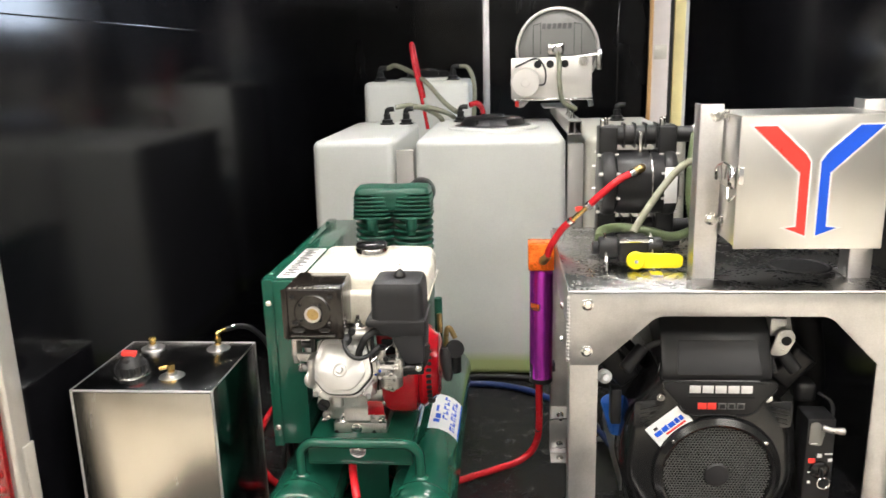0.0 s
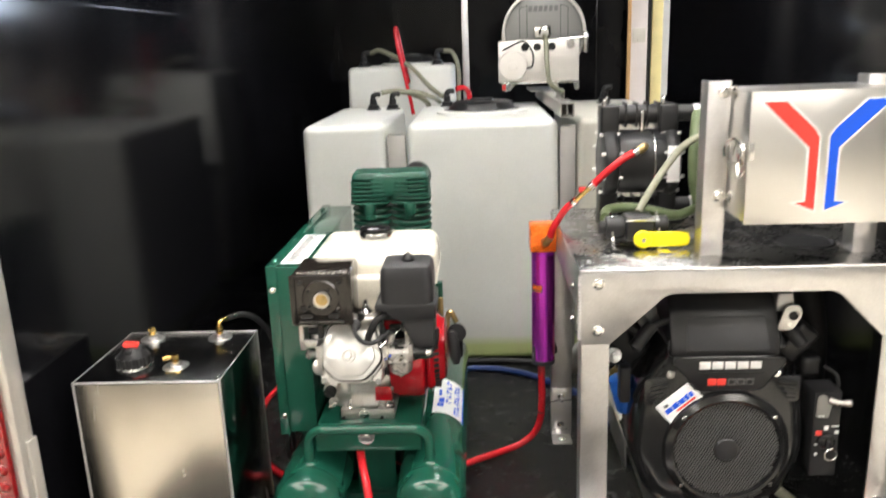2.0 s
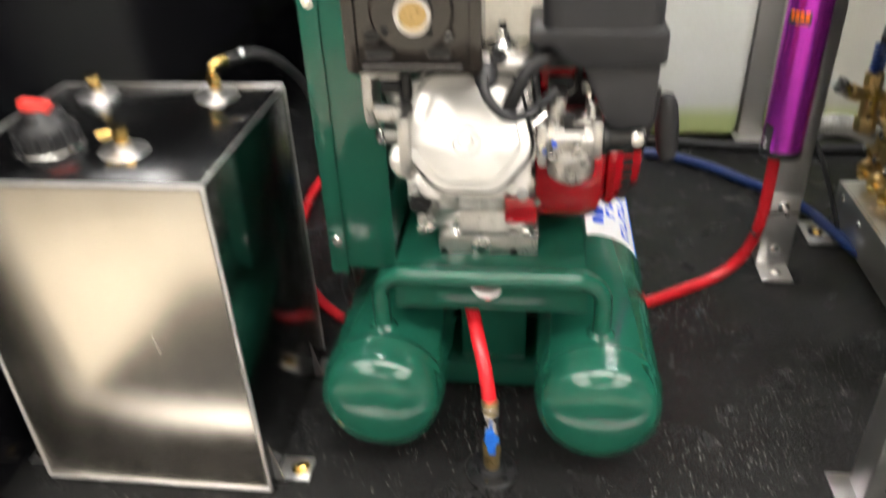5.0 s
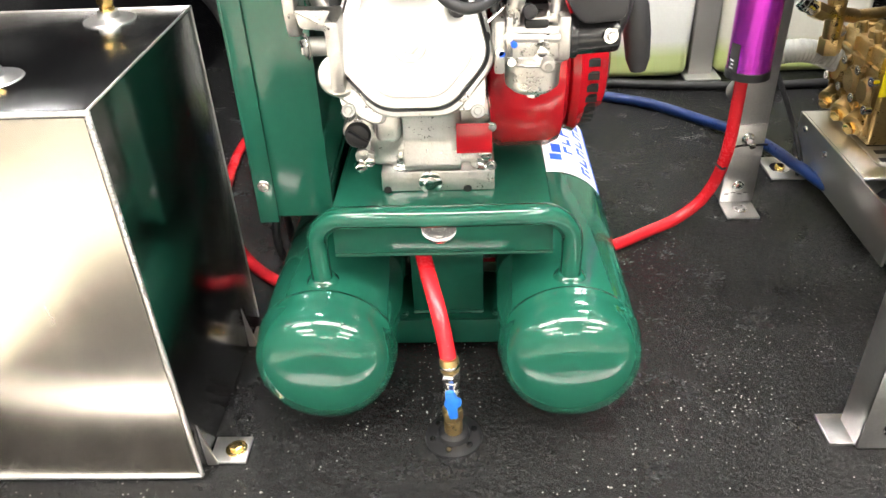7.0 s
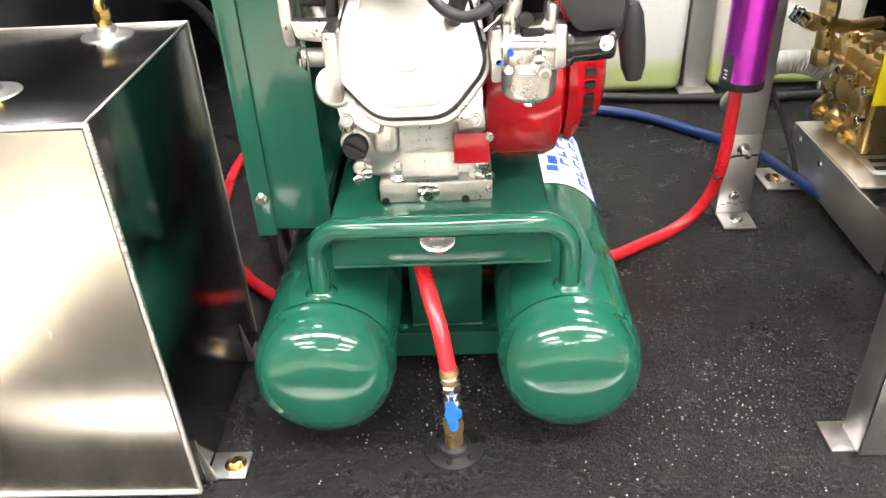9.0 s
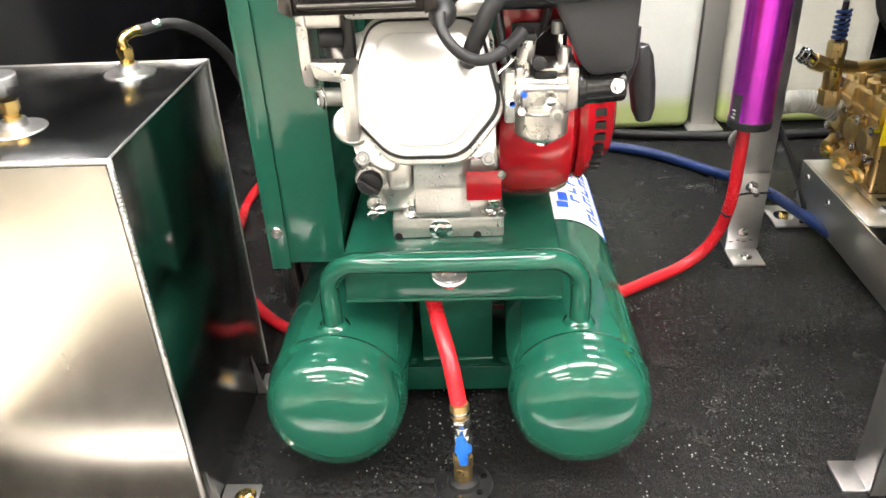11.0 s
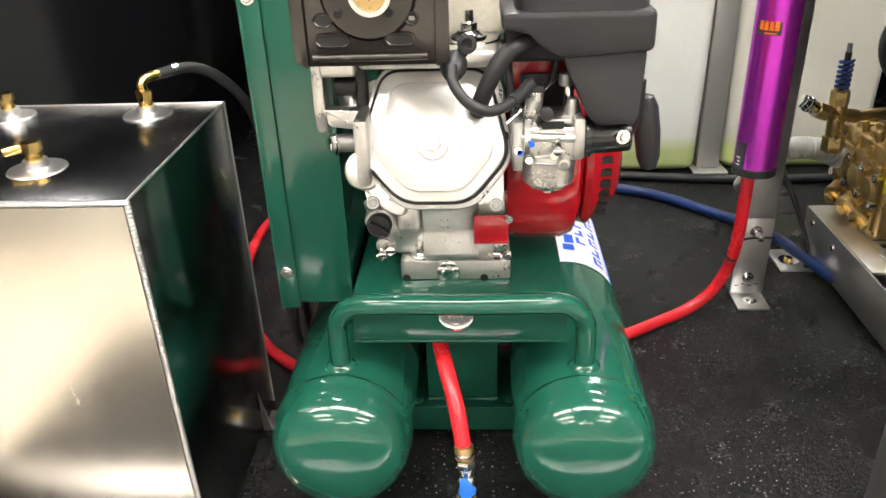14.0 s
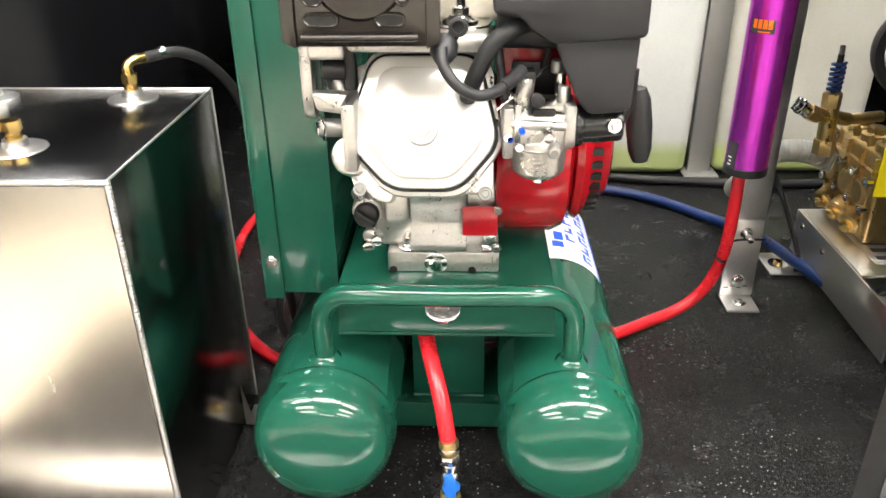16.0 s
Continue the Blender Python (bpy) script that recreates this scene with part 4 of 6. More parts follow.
part("crank_ribs", box(-0.416, -0.380, 1.80, 1.86, 0.336, 0.43, 0.010, 3), "cast", eng)
part("dipstick_boss", cyl((-0.4135, 1.83, 0.388), (-0.413, 1.79, 0.384), 0.019, 20, 0.004), "cast", eng)
part("drain_boss", cyl((-0.405, 1.82, 0.352), (-0.410, 1.79, 0.350), 0.0115, 16, 0.003), "cast", eng)
part("case_lug", cyl((-0.416, 1.80, 0.410), (-0.424, 1.785, 0.408), 0.009, 14, 0.002), "cast", eng)
part("paint_dot", cyl((-0.400, 1.7825, 0.408), (-0.400, 1.7805, 0.408), 0.0035, 10), "blue", eng, "blue paint dot")
part("side_cover_lug", box(-0.292, -0.258, 1.778, 1.81, 0.398, 0.43, 0.005, 2), "cast", eng)
oc = part("oil_cap", lathe([(0, 0.0155), (0.006, 0.0155), (0.009, 0.0135), (0.01, 0)], (-0.413, 1.788, 0.383), (0, -1, 0.1), 22), "black", eng, "black oil cap")
part("grip", box(-0.4275, -0.3985, 1.770, 1.779, 0.379, 0.387, 0.002, 2, None, (0, 35, 0)), "black", oc)
for p in ((-0.412, 1.785, 0.345), (-0.40, 1.78, 0.355), (-0.262, 1.80, 0.35)):
    part("case_bolt", cyl(p, (p[0], p[1] - 0.012, p[2]), 0.007, 6, 0.001), "chrome", eng)

# inclined cylinder, fins and valve cover; n is the bore's outward direction
nv = Vector((0, -math.cos(radians(25)), math.sin(radians(25))))
up = Vector((0, math.sin(radians(25)), math.cos(radians(25))))
cc = Vector((-0.334, 1.645, 0.538))
for i in range(9):
    s = 1.0 if i < 5 else 0.9
    part("cooling_fin", prism(rounded([(-0.075 * s, -0.058), (0.07 * s, -0.058), (0.07 * s, 0.072), (-0.075 * s, 0.072)], 0.012, 2), cc - nv * (0.06 + i * 0.013), (1, 0, 0), up, 0.005, 0.0), "cast", eng)
part("cylinder_core", prism(rounded([(-0.062, -0.05), (0.058, -0.05), (0.058, 0.06), (-0.062, 0.06)], 0.012, 3), cc - nv * 0.21, (1, 0, 0), up, 0.17, 0.0), "cast", eng)
part("head_block", prism(rounded([(-0.036, -0.064), (0.040, -0.064), (0.082, -0.012), (0.060, 0.082), (-0.056, 0.082), (-0.084, -0.008)], 0.018, 5), cc - nv * 0.075, (1, 0, 0), up, 0.0375, 0.003), "cast", eng)
part("head_lobe", cyl(cc + Vector((-0.074, 0, 0)) - up * 0.022 - nv * 0.085, cc + Vector((-0.074, 0, 0)) - up * 0.022 - nv * 0.040, 0.021, 24, 0.006), "cast", eng)
part("head_web", prism(rounded([(-0.090, -0.030), (-0.060, -0.015), (-0.030, -0.052), (-0.034, -0.072), (-0.052, -0.066)], 0.010, 4), cc - nv * 0.085, (1, 0, 0), up, 0.035, 0.003), "cast", eng)
shape = [(x * 1.05, y * 1.05) for x, y in ((-0.031, -0.0535), (0.033, -0.0535), (0.0705, -0.010), (0.050, 0.0705), (-0.047, 0.0705), (-0.0735, -0.008))]
part("gasket", prism(rounded([(x * 1.052, y * 1.052) for x, y in shape], 0.0185, 8), cc - nv * 0.0372, (1, 0, 0), up, 0.006, 0.0), "rubber", eng)
vc = part("valve_cover", prism(rounded(shape, 0.0175, 8), cc - nv * 0.0310, (1, 0, 0), up, 0.0095, 0.003), "cover", eng, "satin silver valve cover")
part("raised_face", loft(rounded([(x * 0.78 + 0.001, y * 0.80) for x, y in shape], 0.014, 8), cc - nv * 0.0215, (1, 0, 0), up, [(1.045, -0.002), (1.04, 0.0), (1.035, 0.0075), (1.02, 0.0095), (0.99, 0.0102), (0.93, 0.0115), (0.8, 0.0138), (0.6, 0.0162), (0.4, 0.0178), (0.2, 0.0186)]), "cover", vc)
part("boss_ring", lathe([(0, 0.0165), (0.002, 0.016), (0.0035, 0.0145), (0.002, 0.012), (0.001, 0.010)], cc - nv * 0.0035, nv, 28), "cover", vc)
part("centre_boss", lathe([(0, 0.0095), (0.005, 0.0085), (0.008, 0.007), (0.0085, 0)], cc - nv * 0.0035, nv, 6), "cover", vc)
part("head_shroud", box(-0.405, -0.268, 1.668, 1.79, 0.604, 0.622, 0.006, 3), "cast", eng)
part("head_stud", cyl((-0.345, 1.69, 0.62), (-0.345, 1.69, 0.645), 0.007, 10, 0.001), "chrome", eng)
part("side_rib", box(-0.412, -0.398, 1.65, 1.72, 0.49, 0.56, 0.004), "cast", eng)
for p in ((-0.066, -0.056), (0.062, -0.060)):
    q = cc - nv * 0.03 + Vector((1, 0, 0)) * p[0] + up * p[1]
    part("head_bolt", bolt(q - nv * 0.02, nv, 0.0045), "dull_metal", eng)

# muffler
mf = part("muffler", box(-0.452, -0.318, 1.642, 1.775, 0.620, 0.742, 0.012, 3), "muffler_paint", eng, "glossy black muffler guard")
part("face_plate", prism(rounded([(-0.07, -0.082), (0.07, -0.082), (0.068, 0.040), (-0.068, 0.040)], 0.01, 4), (-0.384, 1.642, 0.7), (1, 0, 0), (0, 0, 1), 0.014, 0.005), "muffler_paint", mf)
part("pressing", lathe([(0, 0.043), (0.003, 0.040), (0.003, 0)], (-0.384, 1.628, 0.684), (0, -1, 0), 28), "muffler_paint", mf)
part("outlet", lathe([(0.0, 0.0175), (0.010, 0.0185), (0.012, 0.0185), (0.012, 0.0145), (0.004, 0.014)], (-0.381, 1.626, 0.683), (0, -1, 0), 26), "alu", mf, "bare metal outlet ring")
part("spark_screen", cyl((-0.381, 1.6245, 0.683), (-0.381, 1.620, 0.683), 0.0142, 24), "brass_dull", mf)
for i in range(10):
    part("louvre", box(-0.437 + i * 0.0118, -0.431 + i * 0.0118, 1.6295, 1.645, 0.7405, 0.7435, 0.001, 1), "chrome", mf)
for x0, x1, z in ((-0.434, -0.404, 0.6425), (-0.371, -0.345, 0.6425), (-0.434, -0.417, 0.660), (-0.353, -0.341, 0.660), (-0.436, -0.422, 0.722), (-0.348, -0.334, 0.722)):
    part("slot", prism(rounded([(x0, z - 0.0048), (x1, z - 0.0048), (x1, z + 0.0048), (x0, z + 0.0048)], 0.0047, 5), (0, 1.6275, 0), (1, 0, 0), (0, 0, 1), 0.0010, 0.0), "dark", mf)
    lip = [(x0 + 0.004, 1.6265, z - 0.0048), (x1 - 0.004, 1.6265, z - 0.0048), (x1, 1.6265, z), (x1 - 0.004, 1.6265, z + 0.0048), (x0 + 0.004, 1.6265, z + 0.0048), (x0, 1.6265, z), (x0 + 0.004, 1.6265, z - 0.0048)]
    part("slot_lip", tube(lip, 0.0011, 8, 5), "muffler_paint", mf)
    if z < 0.7 and x0 > -0.36 and z > 0.65:
        part("inner_can", box(x0 + 0.004, x1 - 0.003, 1.6258, 1.6264, z - 0.001, z + 0.0025, 0.0), "dull_metal", mf)
part("lower_bead", tube([(-0.437, 1.627, 0.6275), (-0.42, 1.6255, 0.6275), (-0.35, 1.6255, 0.6275), (-0.334, 1.627, 0.6275)], 0.0035, 12, 4), "muffler_paint", mf)
for sx in (-1, 1):
    part("side_fold", prism([(0, 0.618), (0.012, 0.624), (0.012, 0.738), (0, 0.742)], (-0.384 + sx * 0.058, 1.6275, 0), (sx, 0, 0.0), (0, 0, 1), 0.003 * sx, 0.0008), "muffler_paint", mf)
for x, z in ((-0.411, 0.666), (-0.366, 0.666), (-0.411, 0.703), (-0.366, 0.703)):
    part("screw", cyl((x, 1.626, z), (x, 1.622, z), 0.0036, 10), "dark", mf)
part("exhaust_elbow", tube([(-0.40, 1.75, 0.63), (-0.425, 1.735, 0.60), (-0.425, 1.73, 0.56), (-0.405, 1.72, 0.535)], 0.013), "cast", eng)
fl0 = part("exhaust_bracket", prism(rounded([(1.69, 0.618), (1.735, 0.618), (1.735, 0.545), (1.71, 0.530), (1.692, 0.533), (1.686, 0.56)], 0.008, 4), (-0.456, 0, 0), (0, 1, 0), (0, 0, 1), 0.012, 0.003), "cast", eng, "pressed exhaust bracket")
part("upper_block", box(-0.446, -0.410, 1.682, 1.73, 0.594, 0.616, 0.004, 3), "cast", fl0)
part("spacer", cyl((-0.436, 1.705, 0.580), (-0.412, 1.705, 0.579), 0.010, 16, 0.002), "black", fl0)
part("lower_tab", prism(rounded([(-0.446, 0.562), (-0.404, 0.560), (-0.404, 0.541), (-0.414, 0.539), (-0.442, 0.543)], 0.004, 3), (0, 1.700, 0), (1, 0, 0), (0, 0, 1), 0.016, 0.003), "cast", fl0)
part("exhaust_stud", cyl((-0.440, 1.69, 0.524), (-0.404, 1.69, 0.524), 0.0095, 18, 0.002), "dull_metal", fl0, "heat-stained stud")
part("flange_nut", bolt((-0.438, 1.69, 0.524), (-1, -0.5, 0), 0.0085), "chrome", fl0)
part("muffler_stay", box(-0.414, -0.402, 1.70, 1.715, 0.535, 0.62, 0.003), "black", eng)

# spark plug and breather
part("plug_lead", tube([(-0.313, 1.627, 0.618), (-0.311, 1.618, 0.604), (-0.2985, 1.610, 0.589), (-0.283, 1.612, 0.580), (-0.268, 1.622, 0.579), (-0.253, 1.638, 0.584), (-0.240, 1.655, 0.592)], 0.0052), "grey_plastic", eng, "dark grey spark plug lead")
part("plug_cap", lathe([(0, 0.0095), (0.006, 0.0125), (0.015, 0.0125), (0.022, 0.009), (0.026, 0.0065)], (-0.3105, 1.648, 0.621), (-0.08, -0.8, -0.55), 20), "grey_plastic", eng)
part("plug_boot", tube([(-0.308, 1.655, 0.616), (-0.302, 1.650, 0.627), (-0.2985, 1.644, 0.632)], 0.0055), "rubber", eng)
part("wire_eye", lathe([(0, 0.0085), (0.006, 0.009), (0.007, 0.0055), (0.001, 0.005)], (-0.2985, 1.645, 0.633), (0, -1, 0.2), 20), "rubber", eng)
part("breather_tube", tube([(-0.290, 1.66, 0.564), (-0.286, 1.648, 0.580), (-0.278, 1.645, 0.599), (-0.267, 1.648, 0.618), (-0.250, 1.658, 0.628), (-0.225, 1.68, 0.632)], 0.0082), "rubber", eng, "black breather tube")
tbk = part("tank_bracket", prism(rounded([(-0.036, -0.03), (0.036, -0.03), (0.040, 0.03), (-0.040, 0.03)], 0.02, 5), (-0.298, 1.715, 0.612), (1, 0, 0), (0, 1, 0), 0.0045, 0.0015), "chrome", eng, "stacked zinc tank bracket")
part("upper_plate", prism(rounded([(-0.026, -0.026), (0.026, -0.026), (0.034, 0.03), (-0.034, 0.03)], 0.018, 5), (-0.298, 1.715, 0.620), (1, 0, 0), (0, 1, 0), 0.004, 0.0015), "chrome", tbk)
part("washer", lathe([(0, 0.018), (0.003, 0.0175), (0.006, 0.012), (0.008, 0.011)], (-0.298, 1.712, 0.624), (0, 0, 1), 24), "chrome", tbk)
part("bracket_nut", lathe([(0.006, 0.0085), (0.015, 0.0085), (0.0165, 0.005), (0.027, 0.0045), (0.0275, 0)], (-0.298, 1.712, 0.624), (0, 0, 1), 6), "chrome", tbk)

# air cleaner
ac = part("air_cleaner", loft(rounded([(-0.061, -0.066), (0.061, -0.066), (0.061, 0.066), (-0.061, 0.066)], 0.022, 6), (-0.194, 1.712, 0.655), (1, 0, 0), (0, 1, 0), [(1.03, 0.0), (1.0, 0.002), (0.985, 0.060), (0.955, 0.078), (0.88, 0.088), (0.6, 0.093)]), "grey_plastic", eng, "dark grey plastic air cleaner")
part("cover_lip", prism(rounded([(-0.0715, 0.660), (0.0675, 0.660), (0.0675, 0.622), (-0.018, 0.617), (-0.038, 0.630), (-0.046, 0.640), (-0.0715, 0.643)], 0.007, 4), (-0.196, 1.782, 0), (1, 0, 0), (0, 0, 1), 0.138, 0.005), "grey_plastic", ac)
part("lower_body", prism(rounded([(-0.075, 0.0), (0.006, 0.0), (0.003, -0.075), (-0.036, -0.078), (-0.047, -0.066), (-0.068, -0.02)], 0.010, 5), (-0.139, 1.77, 0.627), (1, 0, 0), (0, 0, 1), 0.118, 0.004), "grey_plastic", ac)
part("rear_body", box(-0.262, -0.19, 1.70, 1.775, 0.60, 0.645, 0.008, 3), "grey_plastic", ac)
part("wing_nut", lathe([(0, 0.014), (0.006, 0.015), (0.012, 0.012), (0.02, 0.004), (0.021, 0)], (-0.19, 1.70, 0.747), (0, 0, 1), 16), "black", ac)
part("wing_stud", cyl((-0.19, 1.70, 0.765), (-0.19, 1.70, 0.778), 0.003, 8), "chrome", ac)
part("intake_pipe", cyl((-0.188, 1.675, 0.532), (-0.139, 1.677, 0.534), 0.0178, 24, 0.004), "black_gloss", ac)
part("intake_elbow", tube([(-0.150, 1.682, 0.538), (-0.143, 1.686, 0.555), (-0.141, 1.69, 0.585)], 0.0165, 18, 6), "black", ac)
part("elbow_collar", cyl((-0.186, 1.675, 0.532), (-0.178, 1.675, 0.532), 0.0205, 22, 0.002), "black_gloss", ac)
part("elbow_bolt", bolt((-0.149, 1.6585, 0.537), (0.35, -1, 0), 0.0048), "chrome", ac)

# carburettor
cb = part("carburetor", box(-0.252, -0.190, 1.657, 1.72, 0.512, 0.548, 0.005, 3), "cast", eng, "silver carburetor with float bowl")
part("float_bowl", lathe([(-0.022, 0.024), (-0.006, 0.026), (-0.004, 0.0325), (0.003, 0.0335), (0.006, 0.0275), (0.03, 0.0265), (0.036, 0.020), (0.037, 0)], (-0.218, 1.684, 0.514), (0, 0, -1), 30), "cast", cb)
part("bowl_bolt", cyl((-0.217, 1.685, 0.478), (-0.217, 1.685, 0.469), 0.007, 6), "chrome", cb)
part("throttle_body", cyl((-0.258, 1.69, 0.53), (-0.185, 1.69, 0.53), 0.02, 20, 0.003), "cast", cb)
part("idle_screw", cyl((-0.224, 1.66, 0.562), (-0.224, 1.648, 0.564), 0.0068, 14, 0.001), "black", cb)
part("lever", box(-0.245, -0.239, 1.648, 1.652, 0.522, 0.56, 0.001), "chrome", cb)
part("jet_post", cyl((-0.238, 1.668, 0.546), (-0.234, 1.668, 0.582), 0.0085, 16, 0.002), "cast", cb)
part("choke_post", cyl((-0.199, 1.672, 0.546), (-0.197, 1.674, 0.572), 0.006, 14, 0.002), "cast", cb)
part("flange_block", box(-0.256, -0.246, 1.65, 1.715, 0.505, 0.556, 0.003, 2), "cast", cb)
part("flange_block", box(-0.197, -0.186, 1.652, 1.715, 0.516, 0.558, 0.003, 2), "cast", cb)
part("cross_tube", cyl((-0.248, 1.653, 0.540), (-0.196, 1.653, 0.538), 0.0045, 12, 0.001), "cast", cb)
part("air_gap", box(-0.228, -0.206, 1.656, 1.668, 0.546, 0.554, 0.002), "dark", cb)
part("bowl_drain", cyl((-0.207, 1.658, 0.514), (-0.206, 1.646, 0.513), 0.0065, 12, 0.001), "cast", cb)
part("drain_screw", cyl((-0.206, 1.6465, 0.513), (-0.206, 1.6445, 0.513), 0.0038, 10), "dull_metal", cb)
part("choke_shaft", cyl((-0.203, 1.68, 0.55), (-0.201, 1.68, 0.588), 0.0035, 10), "chrome", cb)
part("choke_bush", cyl((-0.2045, 1.68, 0.583), (-0.204, 1.68, 0.595), 0.0065, 12, 0.001), "dull_metal", cb)
part("top_cap", box(-0.246, -0.226, 1.662, 1.682, 0.580, 0.588, 0.002), "black", cb)
part("throttle_stop", box(-0.222, -0.199, 1.658, 1.70, 0.551, 0.556, 0.001), "cast", cb)
part("bowl_seam", lathe([(0, 0.0335), (0.0012, 0.0345), (0.0024, 0.0335)], (-0.218, 1.684, 0.5135), (0, 0, -1), 30), "dull_metal", cb)
part("mixture_screw", cyl((-0.212, 1.655, 0.528), (-0.2125, 1.644, 0.528), 0.005, 12, 0.001), "chrome", cb)
for p in ((-0.24, 1.652, 0.518), (-0.216, 1.652, 0.522), (-0.251, 1.652, 0.528)):
    part("screw", cyl(p, (p[0], p[1] - 0.005, p[2]), 0.004, 10), "chrome", cb)
for p in ((-0.238, 1.648, 0.535), (-0.249, 1.65, 0.526)):
    part("paint_mark", cyl(p, (p[0], p[1] - 0.003, p[2]), 0.003, 8), "blue", cb)
part("spring_post", cyl((-0.20, 1.69, 0.545), (-0.198, 1.69, 0.585), 0.004, 8), "chrome", cb)

# red fan housing and recoil starter
rh = part("fan_housing", cyl((-0.262, 1.89, 0.455), (-0.168, 1.89, 0.455), 0.128, 48, 0.02), "red", eng, "glossy red fan housing")
part("lower_cowl", cyl((-0.2625, 1.875, 0.452), (-0.172, 1.875, 0.452), 0.112, 44, 0.018), "red", eng)
part("cylinder_shroud", box(-0.262, -0.19, 1.735, 1.80, 0.56, 0.625, 0.01, 3), "red", eng)
part("side_sticker", box(-0.297, -0.255, 1.772, 1.7745, 0.362, 0.400, 0.001), "red", eng, "crinkled red sticker")
rc = part("recoil_cover", cyl((-0.168, 1.89, 0.455), (-0.118, 1.89, 0.455), 0.112, 40, 0.012, None, 0.085), "red", eng)
for i in range(20):
    q = radians(140 + i * 9)
    yy, zz = 1.89 + 0.0995 * math.cos(q), 0.455 + 0.0995 * math.sin(q)
    part("vent_slot", box(-0.150, -0.134, yy - 0.0028, yy + 0.0028, zz - 0.004, zz + 0.004, 0.0, 1, None, (math.degrees(q), 0, 0)), "dark", rc)
part("pull_grip", lathe([(-0.046, 0.0), (-0.044, 0.009), (-0.03, 0.0135), (0.0, 0.0150), (0.03, 0.0135), (0.042, 0.009), (0.046, 0)], (-0.096, 1.795, 0.494), (-0.12, 0, 1), 20), "grey_plastic", eng, "black pull grip")

# fuel tank of the engine
ft = part("fuel_tank", box(-0.436, -0.132, 1.755, 2.02, 0.645, 0.752, 0.032, 5), "white_tank", eng, "cream painted fuel tank")
part("tank_skirt", box(-0.33, -0.235, 1.735, 1.80, 0.62, 0.70, 0.012, 3), "white_tank", ft)
part("seam", box(-0.438, -0.130, 1.753, 2.022, 0.672, 0.677, 0.0015), "white_tank", ft)
part("cap_base", lathe([(0, 0.038), (0.003, 0.042), (0.020, 0.0425), (0.024, 0.040)], (-0.289, 1.9, 0.750), (0, 0, 1), 32), "chrome", ft, "chrome cap collar")
part("cap", lathe([(0.022, 0.041), (0.026, 0.0415), (0.032, 0.040), (0.036, 0.034), (0.037, 0)], (-0.289, 1.9, 0.750), (0, 0, 1), 32), "black_gloss", ft, "black fuel cap")

# linkage, fuel line and small fittings round the carburetor
part("governor_rod", cyl((-0.262, 1.66, 0.552), (-0.205, 1.70, 0.590), 0.0016, 8), "chrome", eng)
spr = [(-0.255 + 0.0004 * i, 1.672 + 0.0035 * math.cos(i * 0.7), 0.562 + 0.0035 * math.sin(i * 0.7)) for i in range(90)]
part("governor_spring", tube(spr, 0.0008, 6, 1), "chrome", eng)
part("throttle_lever", box(-0.214, -0.208, 1.71, 1.735, 0.575, 0.612, 0.002, 2, None, (0, 12, 0)), "black", eng)
part("control_plate", box(-0.246, -0.200, 1.728, 1.733, 0.545, 0.582, 0.003), "black", eng)
part("fuel_line", tube([(-0.262, 1.70, 0.61), (-0.259, 1.675, 0.59), (-0.255, 1.665, 0.56)], 0.0042), "rubber", eng)
part("lead_sleeve", tube([(-0.258, 1.632, 0.582), (-0.249, 1.643, 0.5855), (-0.240, 1.655, 0.592)], 0.0064, 14, 4), "grey_plastic", eng)
for x, z in ((-0.372, 0.618), (-0.30, 0.618), (-0.335, 0.618)):
    part("shroud_bolt", bolt((x, 1.70, z + 0.004), (0, 0, 1), 0.006), "chrome", eng)
part("ground_wire", tube([(-0.27, 1.78, 0.43), (-0.262, 1.75, 0.47), (-0.258, 1.70, 0.50), (-0.262, 1.68, 0.535)], 0.0025, 8), "rubber", eng)
part("oil_sensor", cyl((-0.398, 1.79, 0.425), (-0.398, 1.775, 0.427), 0.008, 10, 0.001), "chrome", eng)
part("case_seam", box(-0.4065, -0.4015, 1.792, 1.98, 0.34, 0.49, 0.001), "cast", eng)
part("red_cowl_bolt", bolt((-0.256, 1.774, 0.395), (0, -1, 0), 0.004), "chrome", eng)
part("red_cowl_bolt", bolt((-0.256, 1.774, 0.345), (0, -1, 0), 0.004), "chrome", eng)

for cx in (-0.40, -0.293, -0.186):
    part("head_nut", bolt((cx, 2.30, 0.832), (0, 0, 1), 0.008), "green_cast", pump)


# ---- aluminium stand ----
ZS = 0.735
st = thing("equipment_stand", (0.56, 1.93, 0), "bolted bare aluminium stand over the large black engine", "stand")
b = box(0.195, 0.932, 1.632, 2.285, ZS - 0.005, ZS, 0.001)
part("top_sheet", b, "stand_top", st, "scuffed grey aluminium top sheet")
part("side_skirt", box(0.193, 0.197, 1.645, 2.285, 0.635, ZS - 0.006, 0.001), "alu", st)
part("side_skirt", box(0.930, 0.934, 1.645, 2.285, 0.635, ZS - 0.006, 0.001), "alu", st)
prof = [(0.196, 0.728), (0.196, 0.560), (0.262, 0.560)]
for q in range(9):
    a = radians(45 + 45 * q / 8)
    prof.append((0.405 - 0.07 * math.cos(a) * 0.8, 0.606 + 0.07 * math.sin(a)))
for q in range(9):
    a = radians(90 + 45 * q / 8)
    prof.append((0.735 - 0.07 * math.cos(a) * 0.8, 0.606 + 0.07 * math.sin(a)))
prof += [(0.868, 0.560), (0.931, 0.560), (0.931, 0.728)]
part("front_gusset", prism(prof, (0, 1.634, 0), (1, 0, 0), (0, 0, 1), 0.005, 0.001), "alu", st, "front plate with an arched cutout")
